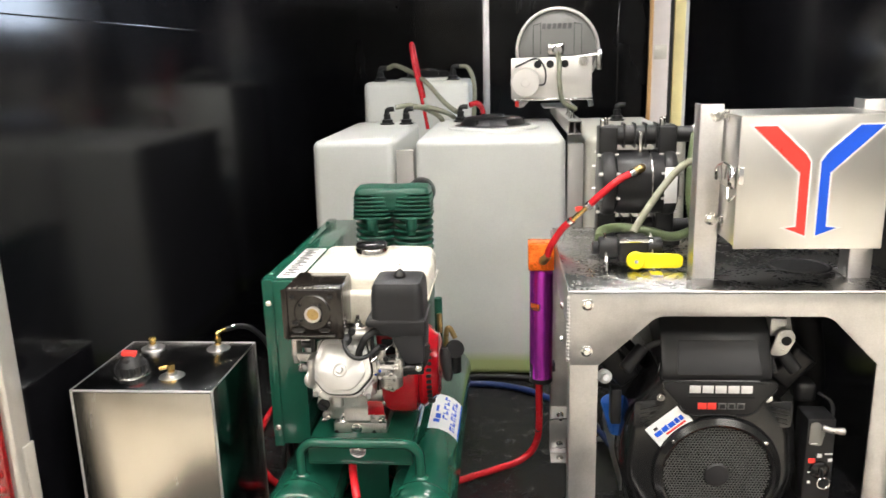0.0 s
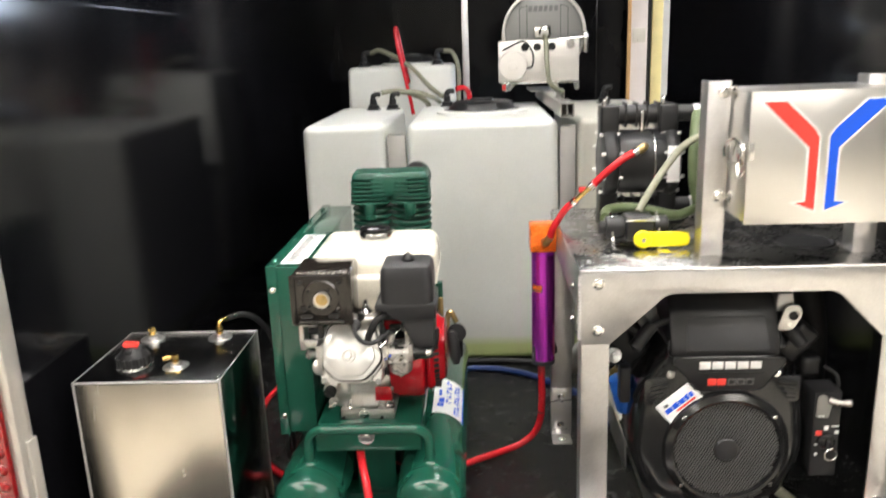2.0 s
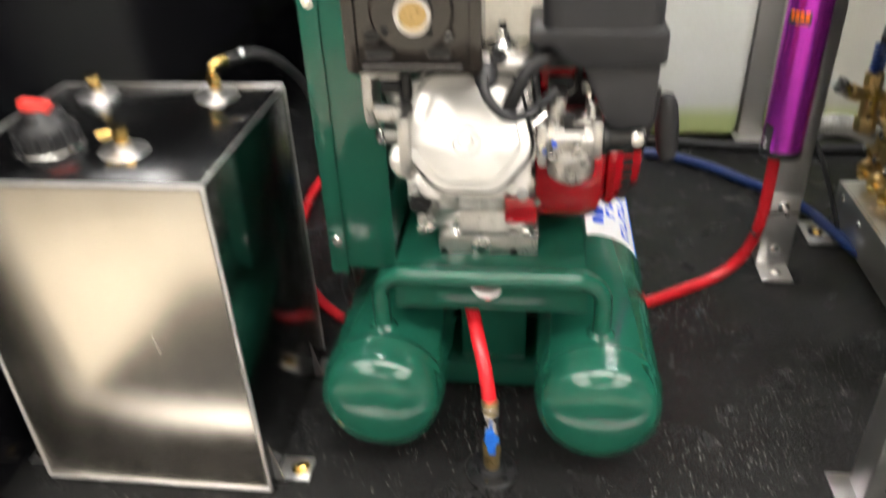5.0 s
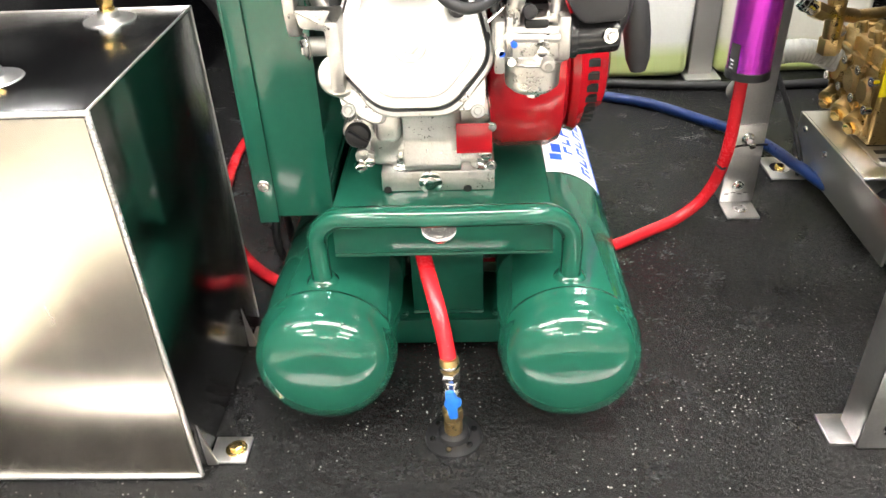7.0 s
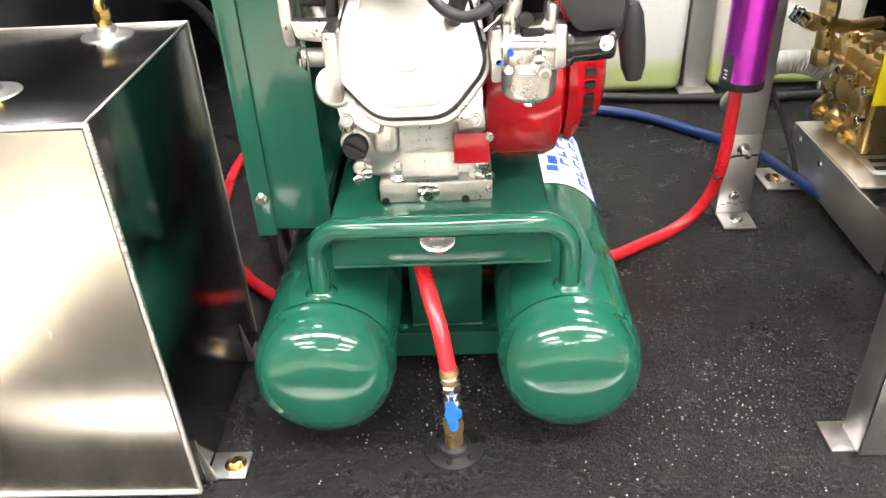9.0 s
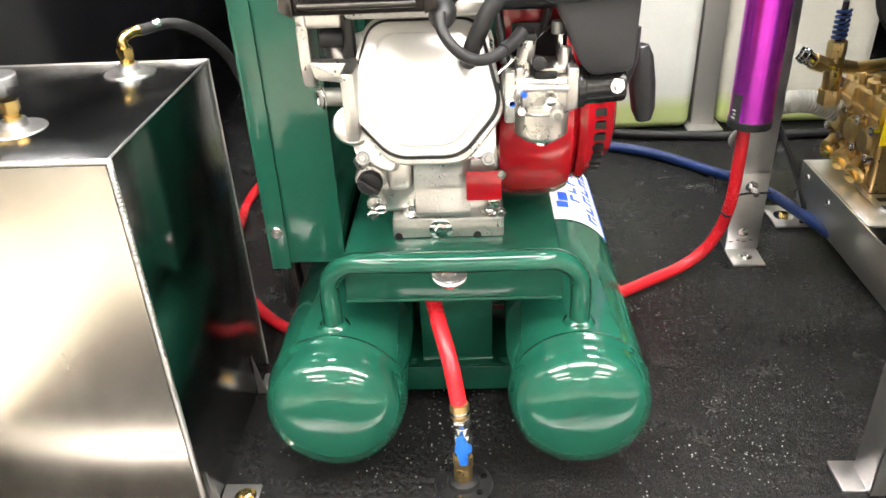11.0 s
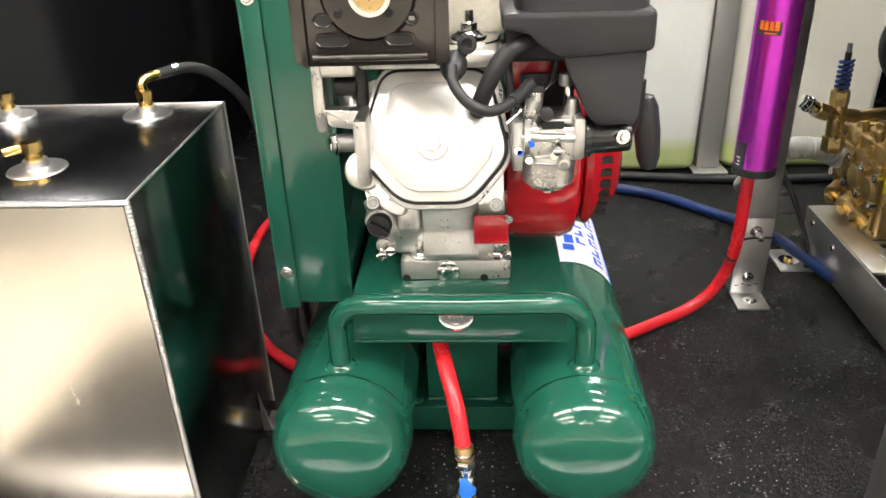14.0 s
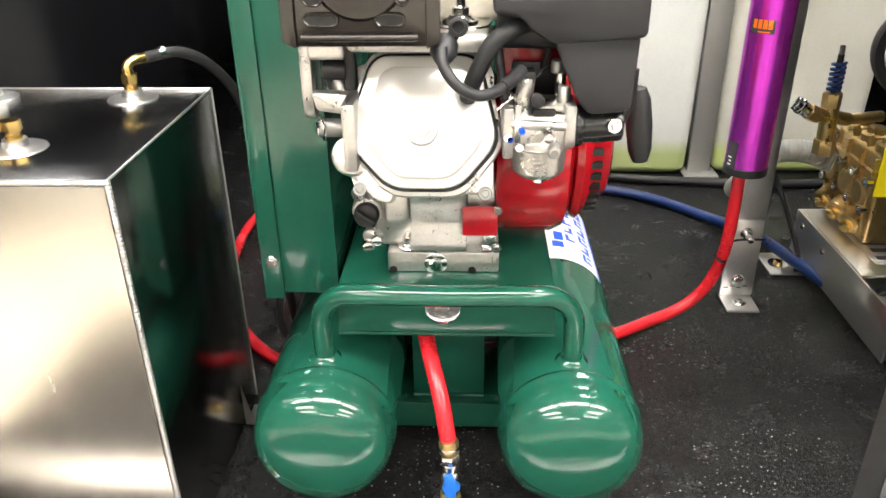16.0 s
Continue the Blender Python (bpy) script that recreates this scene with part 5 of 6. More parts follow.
part("front_edge_weld", weld((0.195, 1.630, ZS - 0.003), (0.932, 1.630, ZS - 0.003), 0.0035, 0.01), "alu", st)
part("corner_weld", weld((0.194, 1.633, 0.57), (0.194, 1.633, 0.72), 0.005, 0.008), "alu", st)
for sx, x in ((1, 0.198), (-1, 0.928)):
    for y, dy in ((1.636, 1), (2.252, 1)):
        x = x - sx * (0.007 if y > 2 else 0.0)
        xa, xb = sorted((x, x + sx * 0.064))
        bm = box(xa, xb, y, y + 0.005, 0.004, 0.73 if y > 2 else 0.73, 0.001)
        ya, yb = sorted((y + (0.0 if dy > 0 else 0.005), y + dy * (0.05 if y < 2 else 0.03)))
        xs = sorted((x, x + sx * 0.005))
        bm = box(xs[0], xs[1], ya, yb, 0.004, 0.73, 0.001, 2, bm)
        leg = part("leg", bm, "alu", st)
        if y < 2:
            xa, xb = sorted((x - sx * 0.03, x + sx * 0.02))
            part("foot_tab", box(xa, xb, y + 0.008, y + 0.06, 0.0005, 0.005, 0.001), "alu", leg)
            for z in (0.703, 0.594, 0.15, 0.04):
                part("bolt", bolt((x + sx * 0.037, y - (0.007 if z > 0.5 else 0.0), z), (0, -1, 0), 0.0085), "chrome", leg)
            if sx > 0:
                for z in (0.69, 0.61):
                    part("side_bolt", bolt((x - 0.014, y + 0.03, z), (-1, 0, 0), 0.007), "chrome", leg)
        else:
            part("foot_tab", box(min(x, x + sx * 0.06), max(x, x + sx * 0.06), y - 0.062, y - 0.001, 0.0005, 0.005, 0.001), "alu", leg)
            part("foot_bolt", bolt((x + sx * 0.03, y - 0.034, 0.005), (0, 0, 1), 0.008), "chrome", leg)
            part("splice_plate", box(min(x, x + sx * 0.06), max(x, x + sx * 0.06), y - 0.005, y - 0.0005, 0.005, 0.165, 0.001), "alu", leg)
            part("strap_bolt", cyl((x + sx * 0.031, y - 0.005, 0.138), (x + sx * 0.031, y - 0.034, 0.136), 0.006, 12, 0.001), "chrome", leg)
            part("strap_washer", lathe([(0, 0.012), (0.002, 0.012), (0.006, 0.009), (0.007, 0)], (x + sx * 0.031, y - 0.005, 0.138), (0, -1, 0), 18), "chrome", leg)
            part("lower_bolt", bolt((x + sx * 0.03, y - 0.005, 0.04), (0, -1, 0), 0.007), "chrome", leg)
            b = None
            for i in range(4):
                b = box(x + 0.006 + i * 0.012, x + 0.014 + i * 0.012, y - 0.0062, y - 0.0052, 0.022 + 0.003 * (i % 2), 0.0235 + 0.003 * (i % 2), 0, 1, b)
            part("pen_mark", b, "ink", leg) if sx > 0 else b.free()
part("rear_rail", box(0.19, 0.936, 2.262, 2.282, 0.66, 0.729, 0.001), "alu", st)
part("floor_hole", lathe([(0.0004, 0.062), (0.0012, 0.060), (0.0012, 0)], (0.755, 1.83, ZS), (0, 0, 1), 32), "dark", st, "dark round cut-out in the top")
part("hole_rim", lathe([(0.0, 0.071), (0.002, 0.07), (0.0035, 0.066), (0.002, 0.062), (0.0013, 0.0615)], (0.755, 1.83, ZS), (0, 0, 1), 32), "rubber", st)

# ---- control box with arrows ----
cbx = thing("control_box", (0.68, 1.7, ZS), "brushed stainless control box on two channel legs with arrow graphic", "control box")
part("case", box(0.532, 0.826, 1.606, 1.80, 0.838, 1.106, 0.004), "steel", cbx)
part("lid", box(0.530, 0.829, 1.600, 1.6055, 0.834, 1.110, 0.002), "steel", cbx, "brushed stainless lid")
part("top_seam", box(0.530, 0.829, 1.6, 1.80, 1.1065, 1.111, 0.001), "steel", cbx)
for x, z1 in ((0.479, 1.128), (0.820, 1.132)):
    bm = box(x, x + 0.05, 1.722, 1.727, ZS + 0.0005, z1, 0.001)
    bm = box(x, x + 0.005, 1.727, 1.775, ZS + 0.0005, z1, 0.001, 2, bm)
    bm = box(x, x + 0.05, 1.735, 1.80, ZS + 0.0005, ZS + 0.005, 0.001, 2, bm)
    part("channel_leg", bm, "alu", cbx)
for z in (0.875, 1.105):
    part("bracket_bolt", bolt((0.514, 1.722, z), (0, -1, 0), 0.009), "chrome", cbx)
    part("side_bolt", bolt((0.532, 1.70, z), (-1, 0, 0), 0.009), "chrome", cbx)
la = part("latch", box(0.520, 0.5315, 1.610, 1.69, 0.960, 1.005, 0.002), "chrome", cbx, "bright toggle latch")
part("latch_loop", tube([(0.522, 1.60, 0.965), (0.515, 1.594, 0.98), (0.520, 1.60, 0.998), (0.515, 1.64, 1.012), (0.510, 1.68, 0.995), (0.512, 1.69, 0.97)], 0.004, 8), "chrome", la)
part("latch_hook", box(0.531, 0.541, 1.593, 1.5995, 0.972, 1.008, 0.001), "chrome", la)
part("latch_wire", tube([(0.52, 1.63, 0.96), (0.518, 1.61, 0.935), (0.527, 1.60, 0.95)], 0.0022, 8), "chrome", la)


def arrow(mx, m, s):
    """Slanting bar, upright bar and arrow head; mirrored with s."""
    outer = [(0.146, 1.099), (0.083, 1.099), (0.020, 1.042), (0.0078, 1.024), (0.0078, 0.864), (0.066, 0.886), (0.0355, 0.891), (0.0355, 0.998)]
    inner = [(0.136, 1.0955), (0.086, 1.0955), (0.023, 1.0395), (0.0113, 1.022), (0.0113, 0.869), (0.055, 0.8855), (0.0315, 0.888), (0.0315, 1.0)]
    b = bmesh.new()
    b.faces.new([b.verts.new((mx + s * x * 0.94, 1.5994, z - 0.006)) for x, z in outer])
    r = bmesh.ops.extrude_face_region(b, geom=list(b.faces))
    bmesh.ops.translate(b, verts=[v for v in r["geom"] if isinstance(v, bmesh.types.BMVert)], vec=(0, -0.0006, 0))
    base = part("arrow_outline", b, "white", cbx, "white arrow outline")
    b = bmesh.new()
    b.faces.new([b.verts.new((mx + s * x * 0.94, 1.5986, z - 0.006)) for x, z in inner])
    r = bmesh.ops.extrude_face_region(b, geom=list(b.faces))
    bmesh.ops.translate(b, verts=[v for v in r["geom"] if isinstance(v, bmesh.types.BMVert)], vec=(0, -0.0005, 0))
    part("arrow", b, m, base, "red arrow" if s < 0 else "blue arrow")


arrow(0.683, "red_vinyl", -1)
arrow(0.683, "blue", 1)

# ---- diaphragm pump ----
dp = thing("diaphragm_pump", (0.41, 2.08, ZS), "black plastic diaphragm pump with bolted manifolds on the stand", "pump")
part("centre_body", cyl((0.345, 2.08, 0.905), (0.475, 2.08, 0.905), 0.085, 40, 0.006), "black", dp)
for x0, x1 in ((0.305, 0.345), (0.465, 0.502)):
    ch = part("fluid_chamber", cyl((x0, 2.08, 0.905), (x1, 2.08, 0.905), 0.092, 40, 0.012), "black", dp)
    for i in range(8):
        q = math.pi * i / 4 + 0.4
        xx = x0 - 0.004 if x0 < 0.4 else x1 + 0.004
        part("rim_bolt", cyl((x0 - 0.008, 2.08 + 0.082 * math.cos(q), 0.905 + 0.082 * math.sin(q)), (x1 + 0.008, 2.08 + 0.082 * math.cos(q), 0.905 + 0.082 * math.sin(q)), 0.005, 8, 0.001), "cast", ch)
part("band_seam", lathe([(0, 0.0862), (0.001, 0.0875), (0.003, 0.0875), (0.004, 0.0862)], (0.432, 2.08, 0.905), (1, 0, 0), 40), "chrome", dp)
for z, s in ((1.03, 1), (0.782, -1)):
    mnf = part("manifold", cyl((0.315, 2.08, z), (0.50, 2.08, z), 0.026, 22, 0.004), "black", dp)
    for x in (0.325, 0.478):
        part("manifold_block", box(x - 0.024, x + 0.024, 2.045, 2.115, min(z - s * 0.06, z + s * 0.026), max(z - s * 0.06, z + s * 0.026), 0.006, 3), "black", mnf)
        for dy in (-0.022, 0.022):
            part("stud", cyl((x - 0.008 + dy * 0.3, 2.08 + dy, z + s * 0.022), (x - 0.008 + dy * 0.3, 2.08 + dy, z + s * 0.045), 0.007, 10, 0.001), "chrome", mnf)
    part("outlet", cyl((0.50, 2.08, z), (0.575, 2.08, z), 0.021, 20, 0.003), "black", mnf)
    part("hose_clamp", cyl((0.545, 2.08, z), (0.562, 2.08, z), 0.0225, 20, 0.001), "white", mnf)
    for i in range(4):
        part("rib", box(0.365 + i * 0.028, 0.369 + i * 0.028, 2.05, 2.11, z - 0.032, z + 0.032, 0.001), "black", mnf)
part("data_label", box(0.462, 0.494, 1.9845, 1.9865, 0.862, 0.955, 0.0003), "white", dp, "white data label")
part("foot", box(0.30, 0.35, 2.04, 2.12, ZS + 0.0005, 0.77, 0.004), "black", dp)
part("foot", box(0.47, 0.52, 2.04, 2.12, ZS + 0.0005, 0.77, 0.004), "black", dp)
part("top_knob", cyl((0.41, 2.06, 0.985), (0.41, 2.06, 1.04), 0.007, 10, 0.001), "chrome", dp)

# ---- ball valve with yellow lever ----
bv = thing("ball_valve", (0.38, 1.84, ZS), "black plastic ball valve with a bright yellow lever", "valve")
part("body", box(0.325, 0.395, 1.80, 1.87, 0.752, 0.812, 0.008, 3), "black", bv)
part("union", cyl((0.28, 1.835, 0.782), (0.325, 1.835, 0.782), 0.028, 20, 0.004), "black", bv)
part("union", cyl((0.395, 1.835, 0.782), (0.43, 1.835, 0.782), 0.026, 20, 0.004), "black", bv)
part("barb", cyl((0.265, 1.835, 0.782), (0.282, 1.835, 0.782), 0.016, 16, 0.002), "black", bv)
lv = part("lever", prism(rounded([(0.345, 0.742), (0.474, 0.742), (0.474, 0.776), (0.345, 0.780)], 0.0175, 6), (0, 1.798, 0), (1, 0, 0), (0, 0, 1), 0.012, 0.004), "yellow", bv, "bright yellow lever")
part("lever_hub", lathe([(0, 0.021), (0.012, 0.021), (0.016, 0.018), (0.017, 0)], (0.363, 1.797, 0.761), (0, -1, 0), 24), "yellow", lv)
part("hub_screw", cyl((0.363, 1.780, 0.761), (0.363, 1.778, 0.761), 0.005, 12), "chrome", lv)
for x in (0.295, 0.405):
    part("clamp_foot", box(x - 0.014, x + 0.014, 1.735, 1.79, ZS + 0.0005, ZS + 0.005, 0.001), "chrome", bv)
    part("clamp_strap", tube([(x, 1.785, ZS + 0.004), (x, 1.805, 0.76), (x, 1.82, 0.80), (x, 1.85, 0.812)], 0.0035, 8), "chrome", bv)
part("valve_rod", cyl((0.325, 1.80, 0.806), (0.395, 1.80, 0.806), 0.004, 10), "chrome", bv)

h = thing("pump_hose", (0.45, 1.95, 0.85), "clear and olive suction hoses looping behind the control box", "hose")
part("clear_hose", tube([(0.365, 1.86, 0.812), (0.40, 1.90, 0.855), (0.455, 1.94, 0.92), (0.50, 1.95, 0.965), (0.57, 1.95, 1.0)], 0.0095), "clear_hose", h)
part("olive_hose", tube([(0.285, 1.86, 0.80), (0.30, 1.92, 0.806), (0.35, 1.95, 0.806), (0.42, 1.95, 0.796), (0.48, 1.95, 0.782), (0.55, 2.0, 0.79)], 0.0125), "olive_hose", h)
part("coiled_hose", tube([(0.555, 2.06, 1.03), (0.535, 2.0, 0.97), (0.53, 1.98, 0.88), (0.55, 2.0, 0.80)], 0.016, 12, 14, None, 0.05), "olive_hose", h)

# ---- filter: orange head, purple body ----
fl = thing("air_filter", (0.155, 2.13, 0.3), "purple anodised air filter with an orange head on the stand leg", "filter")
part("head", box(0.118, 0.190, 2.095, 2.17, 0.652, 0.728, 0.003), "orange", fl, "orange square head")
part("body", lathe([(0, 0.030), (0.004, 0.0335), (0.34, 0.0335), (0.342, 0.031)], (0.156, 2.133, 0.31), (0, 0, 1), 36), "purple", fl, "purple anodised tube")
part("end_cap", lathe([(0, 0.028), (0.002, 0.0345), (0.014, 0.0345), (0.016, 0.033)], (0.156, 2.133, 0.303), (0, 0, 1), 32), "black", fl)
def on_filter(name, q0, q1, z0, z1, r, m):
    b = bmesh.new()
    for z in (z0, z1):
        for i in range(7):
            q = radians(q0 + (q1 - q0) * i / 6)
            b.verts.new((0.156 + r * math.cos(q), 2.133 + r * math.sin(q), z))
    b.verts.ensure_lookup_table()
    for i in range(6):
        b.faces.new([b.verts[i], b.verts[i + 1], b.verts[8 + i], b.verts[7 + i]])
    part(name, b, m, fl)


on_filter("logo_shadow", 200, 262, 0.531, 0.551, 0.0337, "ink")
for i in range(4):
    on_filter("logo_bar", 207 + i * 13, 217 + i * 13, 0.538, 0.551, 0.0341, "orange")
on_filter("logo_line", 222, 252, 0.533, 0.5345, 0.0341, "orange")
on_filter("drain_label", 190, 222, 0.318, 0.362, 0.0338, "ink")
for i in range(3):
    on_filter("label_bar", 194 + 5 * (i % 2), 208, 0.322 + i * 0.006, 0.3245 + i * 0.006, 0.0341, "white")
part("score_line", lathe([(0.0, 0.0336), (0.0006, 0.0334), (0.0012, 0.0336)], (0.156, 2.133, 0.40), (0, 0, 1), 36), "purple", fl)
part("elbow", tube([(0.158, 2.095, 0.685), (0.158, 2.075, 0.685), (0.163, 2.065, 0.695), (0.17, 2.06, 0.705)], 0.011), "brass_dull", fl, "brass elbow")
part("mount_clip", box(0.185, 0.20, 2.16, 2.21, 0.32, 0.34, 0.002), "black", fl)
part("mount_clip", box(0.185, 0.20, 2.16, 2.21, 0.66, 0.70, 0.002), "chrome", fl)

rhs = thing("red_air_hose", (0.2, 2.05, 0.7), "red rubber air hose with a yellow valve feeding the pump", "hose")
part("lower_hose", tube([(0.168, 2.062, 0.702), (0.178, 2.05, 0.735), (0.205, 2.03, 0.785), (0.232, 2.015, 0.815)], 0.0094), "red_hose", rhs)
part("inline_valve", tube([(0.23, 2.016, 0.812), (0.25, 2.006, 0.834), (0.272, 1.998, 0.855)], 0.0072, 12, 6), "brass", rhs, "brass inline valve")
part("red_lever", box(0.238, 0.258, 2.0, 2.012, 0.838, 0.852, 0.003), "red_vinyl", rhs)
part("upper_hose", tube([(0.27, 1.999, 0.853), (0.30, 1.99, 0.885), (0.345, 1.98, 0.925), (0.385, 1.985, 0.945)], 0.0094), "red_hose", rhs)
part("clamp", tube([(0.224, 2.019, 0.806), (0.232, 2.015, 0.814)], 0.0112, 14, 3), "chrome", rhs)
part("clamp", tube([(0.268, 2.0, 0.851), (0.277, 1.998, 0.86)], 0.0112, 14, 3), "chrome", rhs)
part("clamp", tube([(0.374, 1.983, 0.939), (0.386, 1.985, 0.946)], 0.0112, 14, 3), "chrome", rhs)
part("fitting", tube([(0.385, 1.985, 0.945), (0.40, 1.99, 0.952), (0.405, 2.0, 0.953)], 0.011, 12, 4), "brass_dull", rhs)
fh = thing("red_floor_hose", (0.1, 2.15, 0.0), "red rubber air hose running from the compressor to the filter", "hose")
part("hose", tube([(0.150, 2.135, 0.305), (0.151, 2.137, 0.24), (0.152, 2.145, 0.17), (0.148, 2.165, 0.10), (0.128, 2.175, 0.048), (0.085, 2.165, 0.018), (0.03, 2.135, 0.0125), (-0.04, 2.09, 0.0125), (-0.12, 2.05, 0.0125), (-0.3, 2.04, 0.0125), (-0.46, 2.0, 0.0125), (-0.55, 1.99, 0.0115), (-0.621, 2.01, 0.0115), (-0.70, 2.10, 0.0115), (-0.765, 2.235, 0.0115), (-0.79, 2.36, 0.0115), (-0.80, 2.54, 0.0115), (-0.76, 2.75, 0.0115)], 0.0105, 14), "red_hose", fh)
part("cable_tie", tube([(0.138, 2.16, 0.137), (0.152, 2.142, 0.134), (0.19, 2.225, 0.131), (0.255, 2.238, 0.130)], 0.0022, 8), "rubber", fh, "black cable tie")

# ---- drain hose and valve through the floor ----
dh = thing("drain_hose", (-0.312, 1.665, 0), "red drain hose with a small blue valve at the floor fitting", "hose")
part("hose", tube([(-0.355, 1.86, 0.24), (-0.35, 1.80, 0.232), (-0.338, 1.745, 0.212), (-0.322, 1.695, 0.178), (-0.3125, 1.672, 0.130)], 0.0105, 14), "red_hose", dh)
part("ferrule", cyl((-0.3122, 1.671, 0.134), (-0.311, 1.667, 0.116), 0.0122, 18, 0.002), "brass_dull", dh)
part("ferrule_ring", cyl((-0.3118, 1.669, 0.125), (-0.3115, 1.668, 0.121), 0.0130, 18, 0.001), "chrome", dh)
part("barb_nut", cyl((-0.311, 1.667, 0.116), (-0.310, 1.666, 0.104), 0.0125, 6, 0.001), "chrome", dh)
vb = part("valve_body", cyl((-0.310, 1.666, 0.104), (-0.310, 1.665, 0.054), 0.0108, 18, 0.002), "chrome", dh)
part("valve_ball_housing", lathe([(0, 0.0108), (0.006, 0.0135), (0.018, 0.0135), (0.024, 0.0108)], (-0.310, 1.6655, 0.068), (0, 0, 1), 20), "chrome", vb)
part("lever_stem", cyl((-0.310, 1.655, 0.082), (-0.310, 1.647, 0.082), 0.0055, 12, 0.001), "blue_plastic", vb)
lvr = [(-0.006, 0.018), (0.005, 0.018), (0.007, 0.006), (0.0125, 0.002), (0.011, -0.006), (0.005, -0.009), (0.004, -0.027), (-0.007, -0.028), (-0.008, -0.008), (-0.011, -0.002), (-0.007, 0.006)]
part("valve_lever", prism(rounded(lvr, 0.003, 3), (-0.3095, 1.650, 0.082), (1, 0, 0.12), (-0.12, 0, 1), 0.0065, 0.0015), "blue_plastic", vb, "blue plastic lever")
part("brass_nut", cyl((-0.310, 1.665, 0.054), (-0.310, 1.665, 0.036), 0.0138, 6, 0.002), "brass_dull", dh)
part("pipe_thread", cyl((-0.310, 1.665, 0.036), (-0.310, 1.665, 0.012), 0.0120, 18, 0.001), "brass_dull", dh)
fg = part("floor_flange", lathe([(0, 0.038), (0.003, 0.0375), (0.005, 0.033), (0.0055, 0.022), (0.012, 0.020), (0.014, 0.0165), (0.014, 0)], (-0.310, 1.665, 0.0), (0, 0, 1), 32), "black", dh, "black floor flange")
for i in range(6):
    q = math.pi / 3 * i + 0.3
    part("flange_lug", lathe([(0, 0.0045), (0.002, 0.004), (0.0025, 0)], (-0.310 + 0.028 * math.cos(q), 1.665 + 0.028 * math.sin(q), 0.005), (0, 0, 1), 10), "black_gloss", fg)

# ---- blue hose and cable ----
bh = thing("blue_hose", (0.3, 2.4, 0), "blue water hose lying on the floor with a cut end", "hose")
part("hose", tube([(-0.6, 2.66, 0.012), (-0.3, 2.74, 0.012), (-0.05, 2.77, 0.012), (0.12, 2.72, 0.012), (0.25, 2.60, 0.012), (0.33, 2.48, 0.02), (0.362, 2.34, 0.032), (0.392, 2.2, 0.04)], 0.0118, 14), "blue_hose", bh)
part("cut_end", lathe([(0, 0.0128), (0.003, 0.0128), (0.003, 0.0095), (0, 0.0095)], (0.3925, 2.198, 0.04), (0.22, -0.97, 0.05), 20), "blue_plastic", bh)
part("cable", tube([(0.390, 2.21, 0.04), (0.396, 2.18, 0.042), (0.41, 2.14, 0.06), (0.43, 2.1, 0.12), (0.46, 2.05, 0.2)], 0.0085), "rubber", bh, "black cable")
kh = thing("black_hose", (0, 2.75, 0), "black hose lying along the front of the tanks", "hose")
part("hose", tube([(-0.6, 2.72, 0.0112), (-0.25, 2.82, 0.0112), (0.02, 2.845, 0.0112), (0.2, 2.82, 0.0112), (0.45, 2.80, 0.0112), (0.8, 2.82, 0.0112)], 0.011), "rubber", kh)
fpn = thing("tie_plate", (0.35, 2.38, 0), "small bolted aluminium tie-down plate with a black strap", "bracket")
part("plate", box(0.318, 0.385, 2.335, 2.428, 0.0005, 0.005, 0.001), "alu", fpn)
part("washer_bolt", bolt((0.348, 2.378, 0.005), (0, 0, 1), 0.0095), "brass", fpn)
part("washer", lathe([(0, 0.021), (0.002, 0.0205)], (0.348, 2.378, 0.0051), (0, 0, 1), 24), "chrome", fpn)
part("strap", tube([(0.372, 2.345, 0.008), (0.366, 2.34, 0.05), (0.342, 2.4, 0.14), (0.30, 2.5, 0.26)], 0.005, 8), "rubber", fpn)


# ---- pressure washer skid, large engine and pump ----
sk = thing("pressure_washer", (0.54, 1.95, 0), "large black twin-cylinder engine with a brass pump on a steel skid", "pressure washer")
bm = box(0.408, 0.69, 1.668, 2.20, 0.081, 0.086, 0.001)
for x in (0.408, 0.685):
    bm = box(x, x + 0.005, 1.668, 2.20, 0.0045, 0.0825, 0.001, 2, bm)
part("skid_channel", bm, "steel", sk, "folded stainless skid channel")
for x0, x1 in ((0.352, 0.4125), (0.686, 0.745)):
    for y in (1.668,):
        f = part("skid_foot", box(x0, x1, y, y + 0.075, 0.0005, 0.005, 0.001), "alu", sk)
        part("bolt", bolt(((x0 + x1) / 2 - 0.003, y + 0.035, 0.005), (0, 0, 1), 0.0095), "brass", f)
part("slot", box(0.4065, 0.4078, 1.74, 1.80, 0.03, 0.05, 0), "dark", sk)
pb = part("pump_base", box(0.3795, 0.74, 2.120, 2.3945, 0.116, 0.121, 0.0015), "steel", sk, "stainless pump base with a printed plate")
part("base_side", box(0.374, 0.3792, 1.99, 2.3945, 0.03, 0.1208, 0.002), "steel", pb)
part("base_end", box(0.374, 0.74, 2.395, 2.400, 0.03, 0.1205, 0.0015), "steel", pb)
pp = part("data_plate", box(0.422, 0.542, 2.160, 2.330, 0.1212, 0.1225, 0.0003), "alu", pb)
for i in range(5):
    part("print", box(0.432 + 0.004 * (i % 2), 0.532, 2.175 + i * 0.03, 2.189 + i * 0.03, 0.1226, 0.1231, 0), "ink", pb)
for p in ((0.374, 2.360, 0.10), (0.374, 2.260, 0.095)):
    part("side_rivet", lathe([(0, 0.007), (0.003, 0.006), (0.005, 0)], p, (-1, 0, 0), 12), "chrome", pb)

